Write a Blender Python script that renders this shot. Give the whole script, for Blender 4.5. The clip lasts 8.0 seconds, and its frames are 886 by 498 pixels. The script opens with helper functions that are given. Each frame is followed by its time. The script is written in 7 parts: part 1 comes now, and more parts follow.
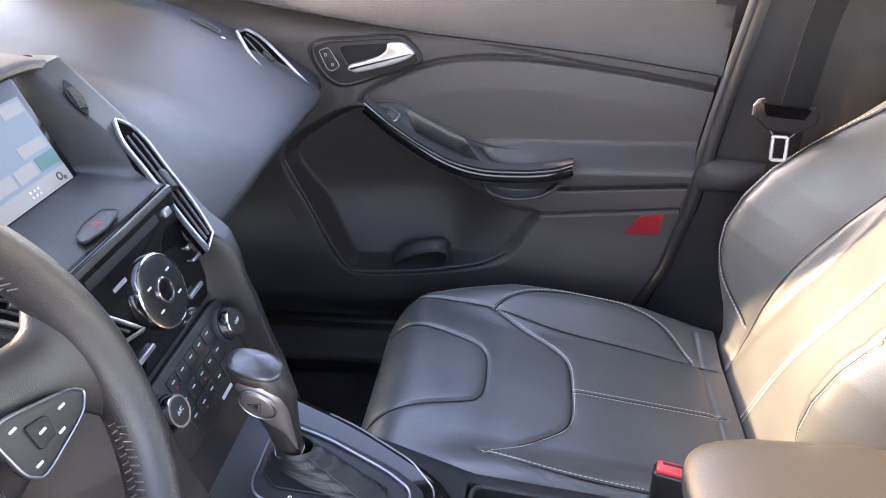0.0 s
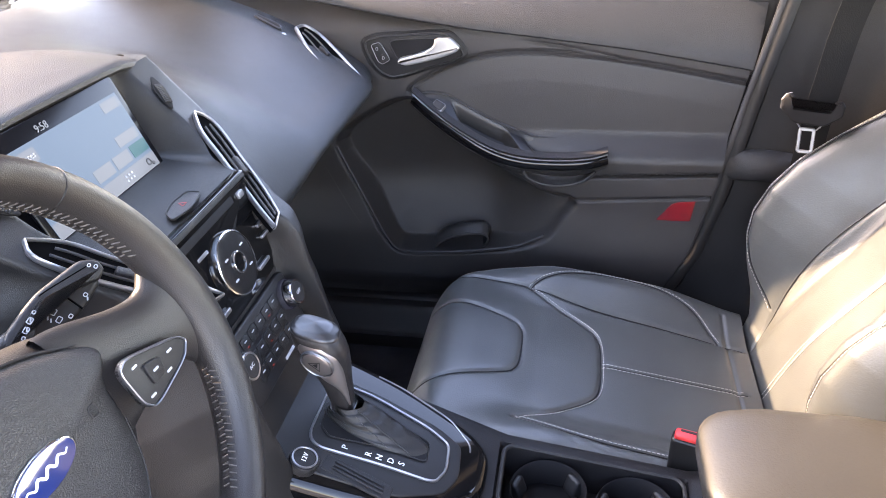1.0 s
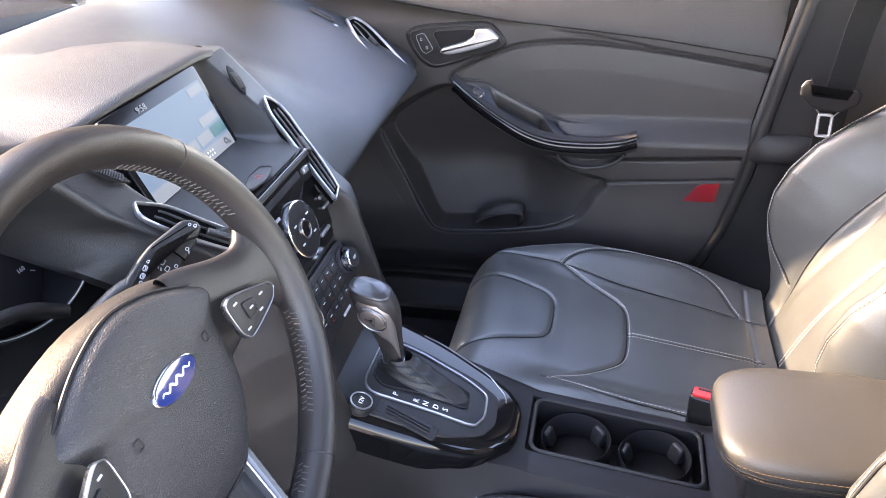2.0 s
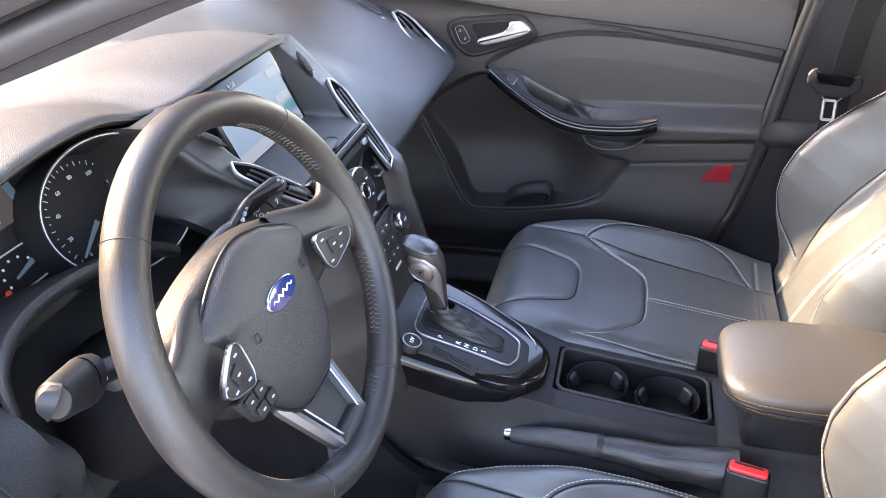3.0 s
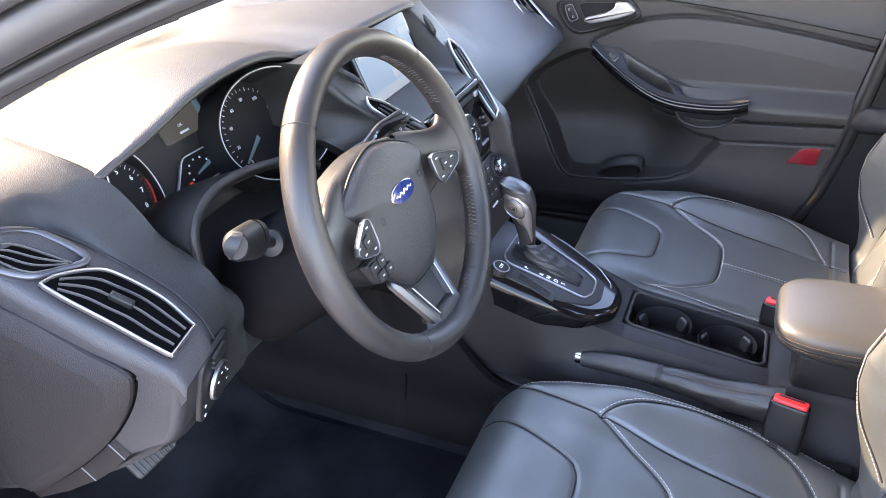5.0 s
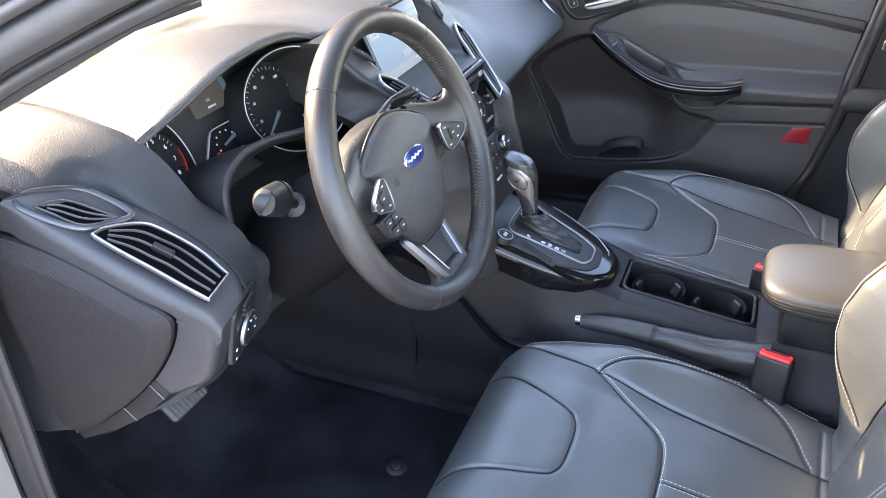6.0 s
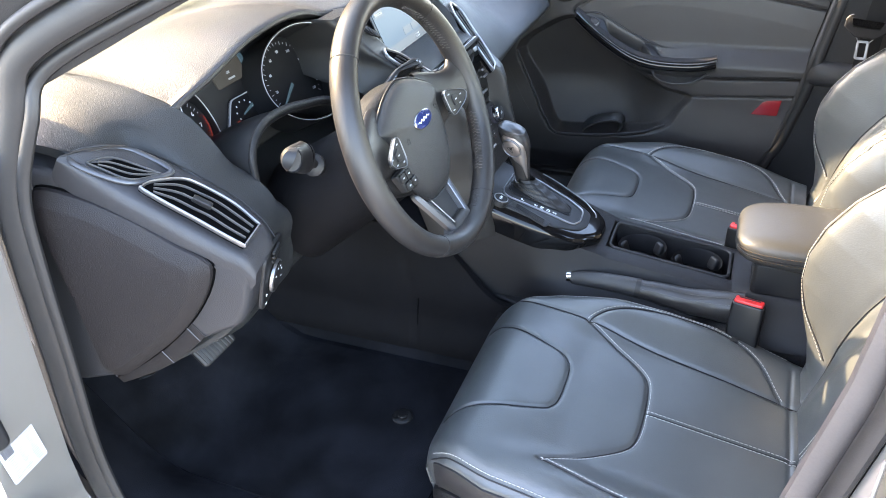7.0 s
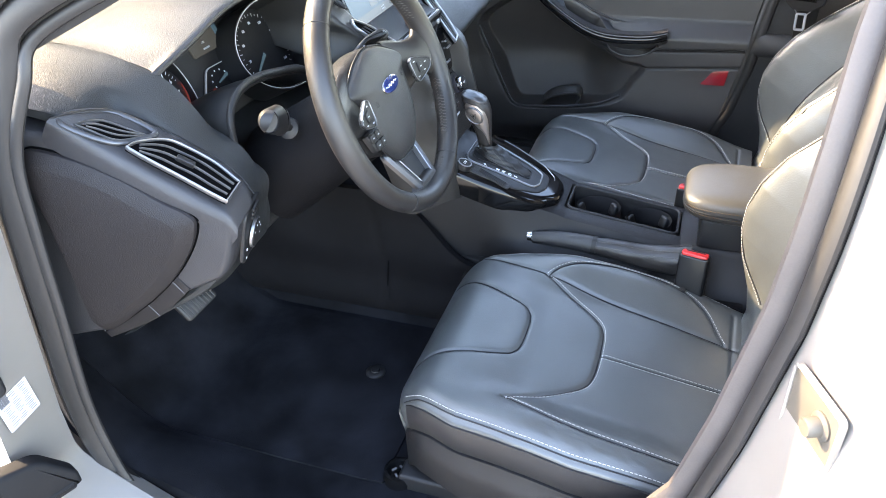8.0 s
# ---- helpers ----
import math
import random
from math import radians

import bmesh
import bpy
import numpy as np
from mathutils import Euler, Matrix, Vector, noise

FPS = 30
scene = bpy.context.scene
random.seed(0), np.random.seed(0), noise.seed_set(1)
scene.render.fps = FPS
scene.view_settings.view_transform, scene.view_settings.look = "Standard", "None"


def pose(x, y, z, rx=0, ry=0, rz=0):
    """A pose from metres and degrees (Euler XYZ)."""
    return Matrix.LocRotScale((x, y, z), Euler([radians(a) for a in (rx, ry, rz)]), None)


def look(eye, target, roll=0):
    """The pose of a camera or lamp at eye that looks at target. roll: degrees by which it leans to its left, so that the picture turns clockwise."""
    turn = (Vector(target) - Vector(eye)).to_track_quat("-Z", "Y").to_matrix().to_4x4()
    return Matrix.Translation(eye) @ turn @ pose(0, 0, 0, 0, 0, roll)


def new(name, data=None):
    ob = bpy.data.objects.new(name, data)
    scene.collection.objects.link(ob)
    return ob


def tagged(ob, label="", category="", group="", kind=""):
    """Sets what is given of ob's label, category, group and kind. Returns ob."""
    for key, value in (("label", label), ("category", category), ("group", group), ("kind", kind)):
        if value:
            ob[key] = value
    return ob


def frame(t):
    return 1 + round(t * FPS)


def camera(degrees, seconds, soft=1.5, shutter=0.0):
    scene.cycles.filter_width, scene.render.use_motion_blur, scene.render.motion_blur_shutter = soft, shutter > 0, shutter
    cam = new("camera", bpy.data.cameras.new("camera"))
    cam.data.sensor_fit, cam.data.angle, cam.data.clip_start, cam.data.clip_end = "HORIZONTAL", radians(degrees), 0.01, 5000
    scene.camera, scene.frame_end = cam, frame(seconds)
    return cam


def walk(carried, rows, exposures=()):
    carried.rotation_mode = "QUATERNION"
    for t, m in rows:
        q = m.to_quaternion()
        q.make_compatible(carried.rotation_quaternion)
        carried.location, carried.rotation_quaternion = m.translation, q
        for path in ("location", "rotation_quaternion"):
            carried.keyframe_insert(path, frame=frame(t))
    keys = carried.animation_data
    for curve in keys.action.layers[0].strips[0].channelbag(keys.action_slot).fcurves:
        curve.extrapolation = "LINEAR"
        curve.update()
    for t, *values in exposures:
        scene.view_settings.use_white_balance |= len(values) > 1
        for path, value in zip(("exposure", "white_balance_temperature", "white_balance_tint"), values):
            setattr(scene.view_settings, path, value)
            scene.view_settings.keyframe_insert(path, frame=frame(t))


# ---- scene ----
cam = camera(61.7, 8.0, soft=0.75)
PATH = [
    (0, (0.288, -0.558, 1.228), (0.063, 1.177, 0.259), -1.6),
    (0.5, (0.298, -0.595, 1.242), (0.018, 1.12, 0.253), -2.0),
    (1, (0.304, -0.639, 1.269), (-0.035, 1.059, 0.267), -2.6),
    (1.5, (0.307, -0.683, 1.284), (-0.079, 0.996, 0.268), -3.1),
    (3, (0.319, -0.896, 1.334), (-0.158, 0.751, 0.305), -3.8),
    (3.5, (0.322, -0.964, 1.336), (-0.193, 0.671, 0.307), -3.7),
    (4, (0.345, -1.003, 1.341), (-0.225, 0.613, 0.309), -3.5),
    (4.5, (0.369, -1.045, 1.341), (-0.276, 0.541, 0.308), -3.2),
    (5, (0.382, -1.085, 1.343), (-0.335, 0.471, 0.313), -3.3),
    (6.5, (0.427, -1.235, 1.346), (-0.305, 0.307, 0.304), -4.0),
    (7, (0.427, -1.3, 1.354), (-0.251, 0.256, 0.295), -3.8),
    (7.5, (0.436, -1.352, 1.356), (-0.188, 0.213, 0.278), -3.5),
    (8, (0.459, -1.388, 1.362), (-0.129, 0.175, 0.261), -3.2),
]
walk(cam, [(t, look(eye, target, roll)) for t, eye, target, roll in PATH], exposures=[(0, 4.82, 7700, 27), (1.5, 4.82, 7600, 27), (3.5, 4.80, 7450, 24), (5.2, 4.79, 7350, 23), (6.5, 4.76, 7400, 17), (8, 4.74, 7500, 15)])

# ---- light ----
world = bpy.data.worlds.new("world")
scene.world = world
world.use_nodes = True
SUN_ELEV, SUN_AZ = 31.0, 5.5      # degrees up, and degrees from straight ahead of the car to its right
sun_way = Vector((-math.cos(radians(SUN_ELEV)) * math.cos(radians(SUN_AZ)), math.cos(radians(SUN_ELEV)) * math.sin(radians(SUN_AZ)), math.sin(radians(SUN_ELEV))))
wn = world.node_tree.nodes
sky = wn.new("ShaderNodeTexSky")
sky.sky_type, sky.sun_disc = "NISHITA", False
sky.sun_elevation, sky.sun_rotation = radians(SUN_ELEV), math.atan2(sun_way.x, sun_way.y)
world.node_tree.links.new(sky.outputs[0], wn["Background"].inputs[0])
wn["Background"].inputs[1].default_value = 0.15
sun = new("sun", bpy.data.lights.new("sun", "SUN"))
sun.data.energy, sun.data.angle, sun.data.color = 1.35, radians(0.5), (1.0, 0.82, 0.54)
sun.matrix_world = look(sun_way * 20, (0, 0, 0))


# ---- materials ----
def material(name, color, rough=0.5, metal=0.0, grain=0.0, grain_size=400.0, blotch=0.15, spec=0.5, coat=0.0, wear=0.0, kind="noise"):
    """A surface with two scales of change: fine relief (grain) and broad blotches in colour and gloss."""
    m = bpy.data.materials.new(name)
    m.use_nodes = True
    n, l = m.node_tree.nodes, m.node_tree.links
    b = n["Principled BSDF"]
    b.inputs["Metallic"].default_value = metal
    b.inputs["Specular IOR Level"].default_value = spec
    b.inputs["Coat Weight"].default_value = coat
    b.inputs["Coat Roughness"].default_value = 0.04
    geo = n.new("ShaderNodeTexCoord")
    big = n.new("ShaderNodeTexNoise")
    big.inputs["Scale"].default_value, big.inputs["Detail"].default_value = 9.0, 5.0
    l.new(geo.outputs["Object"], big.inputs["Vector"])
    ramp = n.new("ShaderNodeMapRange")
    ramp.inputs["From Min"].default_value, ramp.inputs["From Max"].default_value = 0.3, 0.7
    ramp.inputs["To Min"].default_value, ramp.inputs["To Max"].default_value = 1 - blotch, 1 + blotch
    l.new(big.outputs["Fac"], ramp.inputs["Value"])
    mul = n.new("ShaderNodeVectorMath")
    mul.operation = "SCALE"
    mul.inputs[0].default_value = color
    l.new(ramp.outputs[0], mul.inputs["Scale"])
    l.new(mul.outputs[0], b.inputs["Base Color"])
    rr = n.new("ShaderNodeMapRange")
    rr.inputs["From Min"].default_value, rr.inputs["From Max"].default_value = 0.3, 0.7
    rr.inputs["To Min"].default_value, rr.inputs["To Max"].default_value = max(0.0, rough - 0.4 * blotch * rough - wear), min(1.0, rough + 0.4 * blotch * rough)
    mid = n.new("ShaderNodeTexNoise")
    mid.inputs["Scale"].default_value, mid.inputs["Detail"].default_value = 38.0, 4.0
    l.new(geo.outputs["Object"], mid.inputs["Vector"])
    l.new(mid.outputs["Fac"], rr.inputs["Value"])
    l.new(rr.outputs[0], b.inputs["Roughness"])
    if grain:
        if kind == "leather":
            fine = n.new("ShaderNodeTexVoronoi")
            fine.feature = "DISTANCE_TO_EDGE"
            fine.inputs["Scale"].default_value = grain_size
            warp = n.new("ShaderNodeTexNoise")
            warp.inputs["Scale"].default_value = grain_size * 0.4
            add = n.new("ShaderNodeVectorMath")
            add.operation = "MULTIPLY_ADD"
            add.inputs[1].default_value = (0.004, 0.004, 0.004)
            l.new(geo.outputs["Object"], warp.inputs["Vector"])
            l.new(warp.outputs["Color"], add.inputs[0])
            l.new(geo.outputs["Object"], add.inputs[2])
            l.new(add.outputs[0], fine.inputs["Vector"])
            cap = n.new("ShaderNodeMapRange")
            cap.inputs["From Max"].default_value = 0.25
            l.new(fine.outputs["Distance"], cap.inputs["Value"])
            height = cap.outputs[0]
        else:
            fine = n.new("ShaderNodeTexNoise")
            fine.inputs["Scale"].default_value, fine.inputs["Detail"].default_value = grain_size, 3.0
            l.new(geo.outputs["Object"], fine.inputs["Vector"])
            height = fine.outputs["Fac"]
        speck = n.new("ShaderNodeMapRange")
        speck.inputs["To Min"].default_value, speck.inputs["To Max"].default_value = 0.87, 1.11
        l.new(height, speck.inputs["Value"])
        fleck = n.new("ShaderNodeVectorMath")
        fleck.operation = "SCALE"
        l.new(mul.outputs[0], fleck.inputs[0])
        l.new(speck.outputs[0], fleck.inputs["Scale"])
        l.new(fleck.outputs[0], b.inputs["Base Color"])
        bump = n.new("ShaderNodeBump")
        bump.inputs["Strength"].default_value, bump.inputs["Distance"].default_value = grain, 0.0006
        l.new(height, bump.inputs["Height"])
        l.new(bump.outputs[0], b.inputs["Normal"])
    return m


LEATHER = material("black leather", (0.046, 0.0498, 0.0496), 0.43, grain=0.45, grain_size=420, blotch=0.18, spec=0.80)
LEATHER_RIM = material("worn leather", (0.0165, 0.0150, 0.0149), 0.38, grain=0.2, grain_size=600, blotch=0.2, kind="leather", spec=0.40)
SOFT = material("soft black plastic", (0.022, 0.0217, 0.0228), 0.42, grain=0.4, grain_size=480, blotch=0.10, kind="leather", spec=0.40)
HARD = material("hard black plastic", (0.0125, 0.0120, 0.0125), 0.42, grain=0.32, grain_size=680, blotch=0.14, kind="leather", spec=0.26)
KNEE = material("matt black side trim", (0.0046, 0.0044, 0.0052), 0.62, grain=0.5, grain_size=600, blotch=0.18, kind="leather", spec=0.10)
DARK = material("matt black plastic", (0.010, 0.010, 0.011), 0.50, grain=0.2, grain_size=900, blotch=0.1, spec=0.35)
GLOSS = material("gloss black plastic", (0.004, 0.004, 0.0044), 0.06, blotch=0.1, spec=0.26)
SATIN = material("satin silver plastic", (0.25, 0.25, 0.26), 0.38, metal=0.9, blotch=0.06)
CHROME = material("chrome", (0.60, 0.60, 0.61), 0.16, metal=1.0, blotch=0.04)
STACK_BLACK = material("satin black moulding", (0.013, 0.0125, 0.0125), 0.36, grain=0.25, grain_size=700, blotch=0.12, kind="leather", spec=0.36)
DASH = material("soft black dash skin", (0.0185, 0.0193, 0.0200), 0.42, grain=0.35, grain_size=520, blotch=0.10, kind="leather", spec=0.28)
CONSOLE_SKIN = material("dark console moulding", (0.0088, 0.0083, 0.0092), 0.44, grain=0.35, grain_size=680, blotch=0.14, kind="leather", spec=0.26)
DIAL = material("dark silver", (0.25, 0.25, 0.26), 0.3, metal=0.8, blotch=0.05)
CARPET = material("black carpet", (0.0072, 0.0077, 0.0098), 0.95, grain=1.0, grain_size=600, blotch=0.6, spec=0.08)
RUBBER = material("black rubber", (0.0105, 0.0098, 0.0102), 0.55, grain=0.2, grain_size=300, blotch=0.15)
PAINT = material("silver car paint", (0.245, 0.226, 0.208), 0.32, metal=0.4, blotch=0.04, coat=0.7)
THREAD_DARK = material("dark grey thread", (0.060, 0.055, 0.052), 0.7, blotch=0.1)
THREAD = material("pale grey thread", (0.40, 0.385, 0.36), 0.7, blotch=0.1)
THREAD_TAN = material("tan thread", (0.055, 0.034, 0.016), 0.7, blotch=0.1)
RED = material("red plastic", (0.45, 0.02, 0.02), 0.35, blotch=0.1)
HEADLINER = material("grey headliner", (0.42, 0.41, 0.40), 0.9, grain=0.6, grain_size=500, blotch=0.08)
ASPHALT = material("concrete ground", (0.33, 0.322, 0.31), 0.9, grain=1.0, grain_size=120, blotch=0.2)
WEBBING = material("black webbing", (0.008, 0.0078, 0.0078), 0.75, grain=0.8, grain_size=500, blotch=0.1, spec=0.12)


# ---- mesh tools ----
def finish(name, verts, faces, mat, smooth=40.0):
    me = bpy.data.meshes.new(name)
    me.from_pydata([tuple(v) for v in verts], [], [tuple(f) for f in faces])
    me.materials.append(mat)
    bm = bmesh.new()
    bm.from_mesh(me)
    bmesh.ops.recalc_face_normals(bm, faces=bm.faces)
    bm.to_mesh(me)
    bm.free()
    if smooth:
        me.shade_smooth()
        me.set_sharp_from_angle(angle=radians(smooth))
    return me


def put(name, me, parent=None, label="", m=None):
    """Links mesh data as one object, as a thing or as a part under parent."""
    ob = new(name, me)
    if m is not None:
        ob.matrix_basis = m
    if parent is not None:
        ob.parent = parent
    if label:
        tagged(ob, label)
    return ob


def thing(name, label, category, at=(0, 0, 0), group="", kind=""):
    ob = new(name)
    ob.empty_display_size = 0.05
    ob.location = at
    return tagged(ob, label, category, group, kind)


def part(name, data, mat, parent, label="", smooth=40.0):
    """data: (verts, faces) in world metres. Links one mesh under a thing that stands unturned."""
    verts, faces = data
    base = Vector((0, 0, 0))
    p = parent
    while p is not None:
        base += p.location
        p = p.parent
    me = finish(name, [Vector(v) - base for v in verts], faces, mat, smooth)
    return put(name, me, parent, label)


def solo(name, data, mat, label, category, kind="", group="", smooth=40.0):
    verts, faces = data
    return tagged(put(name, finish(name, verts, faces, mat, smooth)), label, category, group, kind)


def join(*many):
    verts, faces = [], []
    for v, f in many:
        k = len(verts)
        verts += [Vector(p) for p in v]
        faces += [[i + k for i in face] for face in f]
    return verts, faces


def moved(data, m):
    return [m @ Vector(v) for v in data[0]], data[1]


def grid(fn, us, vs, closed_u=False, closed_v=False):
    """A sheet of points fn(u, v)."""
    nu, nv = len(us), len(vs)
    verts = [Vector(fn(u, v)) for u in us for v in vs]
    faces = []
    for i in range(nu if closed_u else nu - 1):
        for j in range(nv if closed_v else nv - 1):
            a, b = i * nv + j, i * nv + (j + 1) % nv
            c, d = ((i + 1) % nu) * nv + (j + 1) % nv, ((i + 1) % nu) * nv + j
            faces.append((a, b, c, d))
    return verts, faces


def thick(sheet, nu, nv, off):
    """Closes an open sheet of nu x nv points with a second sheet, moved by the vector off."""
    verts, faces = sheet
    k = len(verts)
    verts = verts + [v + Vector(off) for v in verts]
    faces = list(faces) + [tuple(i + k for i in reversed(f)) for f in faces]
    rim = [j for j in range(nv)] + [i * nv + nv - 1 for i in range(1, nu)] + [(nu - 1) * nv + j for j in range(nv - 2, -1, -1)] + [i * nv for i in range(nu - 2, 0, -1)]
    for a, b in zip(rim, rim[1:] + rim[:1]):
        faces.append((a, a + k, b + k, b))
    return verts, faces


def lin(a, b, n):
    return [a + (b - a) * i / (n - 1) for i in range(n)]


def step(a, b, x):
    t = min(1.0, max(0.0, (x - a) / (b - a)))
    return t * t * (3 - 2 * t)


def spline(pts, n, closed=False):
    """Points along a smooth line through pts."""
    pts = [Vector(p) for p in pts]
    out, m = [], len(pts)
    segs = m if closed else m - 1
    for s in range(segs):
        p1, p2 = pts[s], pts[(s + 1) % m]
        p0 = pts[s - 1] if (closed or s > 0) else p1 * 2 - p2
        p3 = pts[(s + 2) % m] if (closed or s + 2 < m) else p2 * 2 - p1
        for i in range(n):
            t = i / n
            out.append(0.5 * (2 * p1 + (p2 - p0) * t + (2 * p0 - 5 * p1 + 4 * p2 - p3) * t * t + (3 * p1 - p0 - 3 * p2 + p3) * t ** 3))
    if not closed:
        out.append(pts[-1])
    return out


def tube(path, ra, rb=None, sides=8, closed=False, up=(0, 0, 1)):
    """A round or flattened bar along a line: ra across, rb along up."""
    path = [Vector(p) for p in path]
    rb = ra if rb is None else rb
    n = len(path)
    verts, faces = [], []
    for i, p in enumerate(path):
        a = path[i - 1] if (closed or i) else p
        b = path[(i + 1) % n] if (closed or i < n - 1) else p
        d = (b - a).normalized()
        side = d.cross(Vector(up))
        side = side.normalized() if side.length > 1e-6 else Vector((1, 0, 0))
        top = side.cross(d).normalized()
        ka = ra(i / max(1, n - 1)) if callable(ra) else ra
        kb = rb(i / max(1, n - 1)) if callable(rb) else rb
        for k in range(sides):
            w = 2 * math.pi * (k + 0.5) / sides
            verts.append(p + side * (math.cos(w) * ka) + top * (math.sin(w) * kb))
    for i in range(n if closed else n - 1):
        j = (i + 1) % n
        for k in range(sides):
            q = (k + 1) % sides
            faces.append((i * sides + k, i * sides + q, j * sides + q, j * sides + k))
    if not closed:
        faces.append(tuple(range(sides)))
        faces.append(tuple((n - 1) * sides + k for k in reversed(range(sides))))
    return verts, faces


def stitches(path, length=0.0045, gap=0.0022, r=0.0006, lift=(0, 0, 0)):
    """Single stitches along a line."""
    path = [Vector(p) + Vector(lift) for p in path]
    out, carry, on, start = [], 0.0, True, path[0]
    for a, b in zip(path, path[1:]):
        d = (b - a).length
        pos = 0.0
        while d - pos > 1e-9:
            need = (length if on else gap) - carry
            if d - pos < need:
                carry += d - pos
                pos = d
            else:
                pos += need
                p = a + (b - a) * (pos / d)
                if on:
                    out.append(tube([start, (start + p) / 2 + Vector((0, 0, r * 0.6)), p], r, sides=4))
                start, on, carry = p, not on, 0.0
    return join(*out)


def rounded(w, h, r, n=5):
    """Outline of a rounded rectangle, centred."""
    pts = []
    for cx, cy, a0 in ((w / 2 - r, h / 2 - r, 0), (-w / 2 + r, h / 2 - r, 90), (-w / 2 + r, -h / 2 + r, 180), (w / 2 - r, -h / 2 + r, 270)):
        for i in range(n + 1):
            a = radians(a0 + 90 * i / n)
            pts.append((cx + r * math.cos(a), cy + r * math.sin(a)))
    return pts


def plate(outline, depth, bevel=0.002, m=None, rings=3):
    """An outline in x and y, raised to z = depth, with a rounded upper edge; back at z = 0."""
    n = len(outline)
    cx, cy = sum(p[0] for p in outline) / n, sum(p[1] for p in outline) / n
    area = sum(a[0] * b[1] - b[0] * a[1] for a, b in zip(outline, outline[1:] + outline[:1]))
    sgn = 1 if area > 0 else -1
    normals = []
    for i in range(n):
        a, b = outline[i - 1], outline[(i + 1) % n]
        d = Vector((b[0] - a[0], b[1] - a[1]))
        d = d.normalized() if d.length > 1e-9 else Vector((1, 0))
        normals.append(Vector((-d.y, d.x)) * sgn)
    levels = [(0.0, 0.0), (0.0, depth - bevel)] + [(bevel * (1 - math.cos(radians(90 * k / rings))), depth - bevel + bevel * math.sin(radians(90 * k / rings))) for k in range(1, rings + 1)]
    verts, faces = [], []
    for inset, z in levels:
        for p, q in zip(outline, normals):
            verts.append(Vector((p[0] + q.x * inset, p[1] + q.y * inset, z)))
    for k in range(len(levels) - 1):
        for i in range(n):
            j = (i + 1) % n
            faces.append((k * n + i, k * n + j, (k + 1) * n + j, (k + 1) * n + i))
    faces.append(tuple(reversed(range(n))))
    faces.append(tuple((len(levels) - 1) * n + i for i in range(n)))
    data = (verts, faces)
    return moved(data, m) if m is not None else data


def block(x0, x1, y0, y1, z0, z1, bevel=0.004):
    r = min(bevel, (x1 - x0) / 2.01, (y1 - y0) / 2.01)
    return plate(rounded(x1 - x0, y1 - y0, r, 3), z1 - z0, min(bevel, (z1 - z0) / 2), Matrix.Translation(((x0 + x1) / 2, (y0 + y1) / 2, z0)))


def ring(outline, width, depth, bevel=0.0015, m=None):
    """A frame: the outline in x and y, with the hole inset by width."""
    n = len(outline)
    area = sum(a[0] * b[1] - b[0] * a[1] for a, b in zip(outline, outline[1:] + outline[:1]))
    sgn = 1 if area > 0 else -1
    nor = []
    for i in range(n):
        a, b = outline[i - 1], outline[(i + 1) % n]
        d = Vector((b[0] - a[0], b[1] - a[1])).normalized()
        nor.append(Vector((-d.y, d.x)) * sgn)
    prof = [(0, 0), (0, depth - bevel), (bevel, depth), (width - bevel, depth), (width, depth - bevel), (width, 0)]
    verts, faces = [], []
    for inset, z in prof:
        for p, q in zip(outline, nor):
            verts.append(Vector((p[0] + q.x * inset, p[1] + q.y * inset, z)))
    k = len(prof)
    for a in range(k):
        b = (a + 1) % k
        for i in range(n):
            j = (i + 1) % n
            faces.append((a * n + i, a * n + j, b * n + j, b * n + i))
    data = (verts, faces)
    return moved(data, m) if m is not None else data


def lathe(prof, m=None, n=40):
    """Turns (radius, height) pairs round z."""
    data = grid(lambda r, a: (r[0] * math.cos(a), r[0] * math.sin(a), r[1]), prof, [2 * math.pi * i / n for i in range(n)], closed_v=True)
    verts, faces = data
    if prof[-1][0] > 0.68 * max(r for r, h in prof):       # a ring: close it on itself, with no lid
        k = (len(prof) - 1) * n
        faces = list(faces) + [(k + i, k + (i + 1) % n, (i + 1) % n, i) for i in range(n)]
    else:
        faces = list(faces) + [tuple(reversed(range(n))), tuple((len(prof) - 1) * n + i for i in range(n))]
    return moved((verts, faces), m) if m is not None else (verts, faces)


def facing(at, normal, up=(0, 0, 1)):
    """A frame at a place, its z along normal, its y as near to up as may be."""
    z = Vector(normal).normalized()
    x = Vector(up).cross(z).normalized()
    y = z.cross(x)
    m = Matrix((x, y, z)).transposed().to_4x4()
    m.translation = Vector(at)
    return m


def along(stations, y):
    """Profile of points between stations (y, [points]), smoothly."""
    if y <= stations[0][0]:
        return [Vector(p) for p in stations[0][1]]
    for (ya, pa), (yb, pb) in zip(stations, stations[1:]):
        if y <= yb:
            t = step(0, 1, (y - ya) / (yb - ya))
            return [Vector(a).lerp(Vector(b), t) for a, b in zip(pa, pb)]
    return [Vector(p) for p in stations[-1][1]]


# ---- the setting: ground, body shell ----
solo("ground", ([(-400, -400, 0), (400, -400, 0), (400, 400, 0), (-400, 400, 0)], [(0, 1, 2, 3)]), ASPHALT, "dry pale concrete parking ground", "ground", kind="structure", smooth=0)

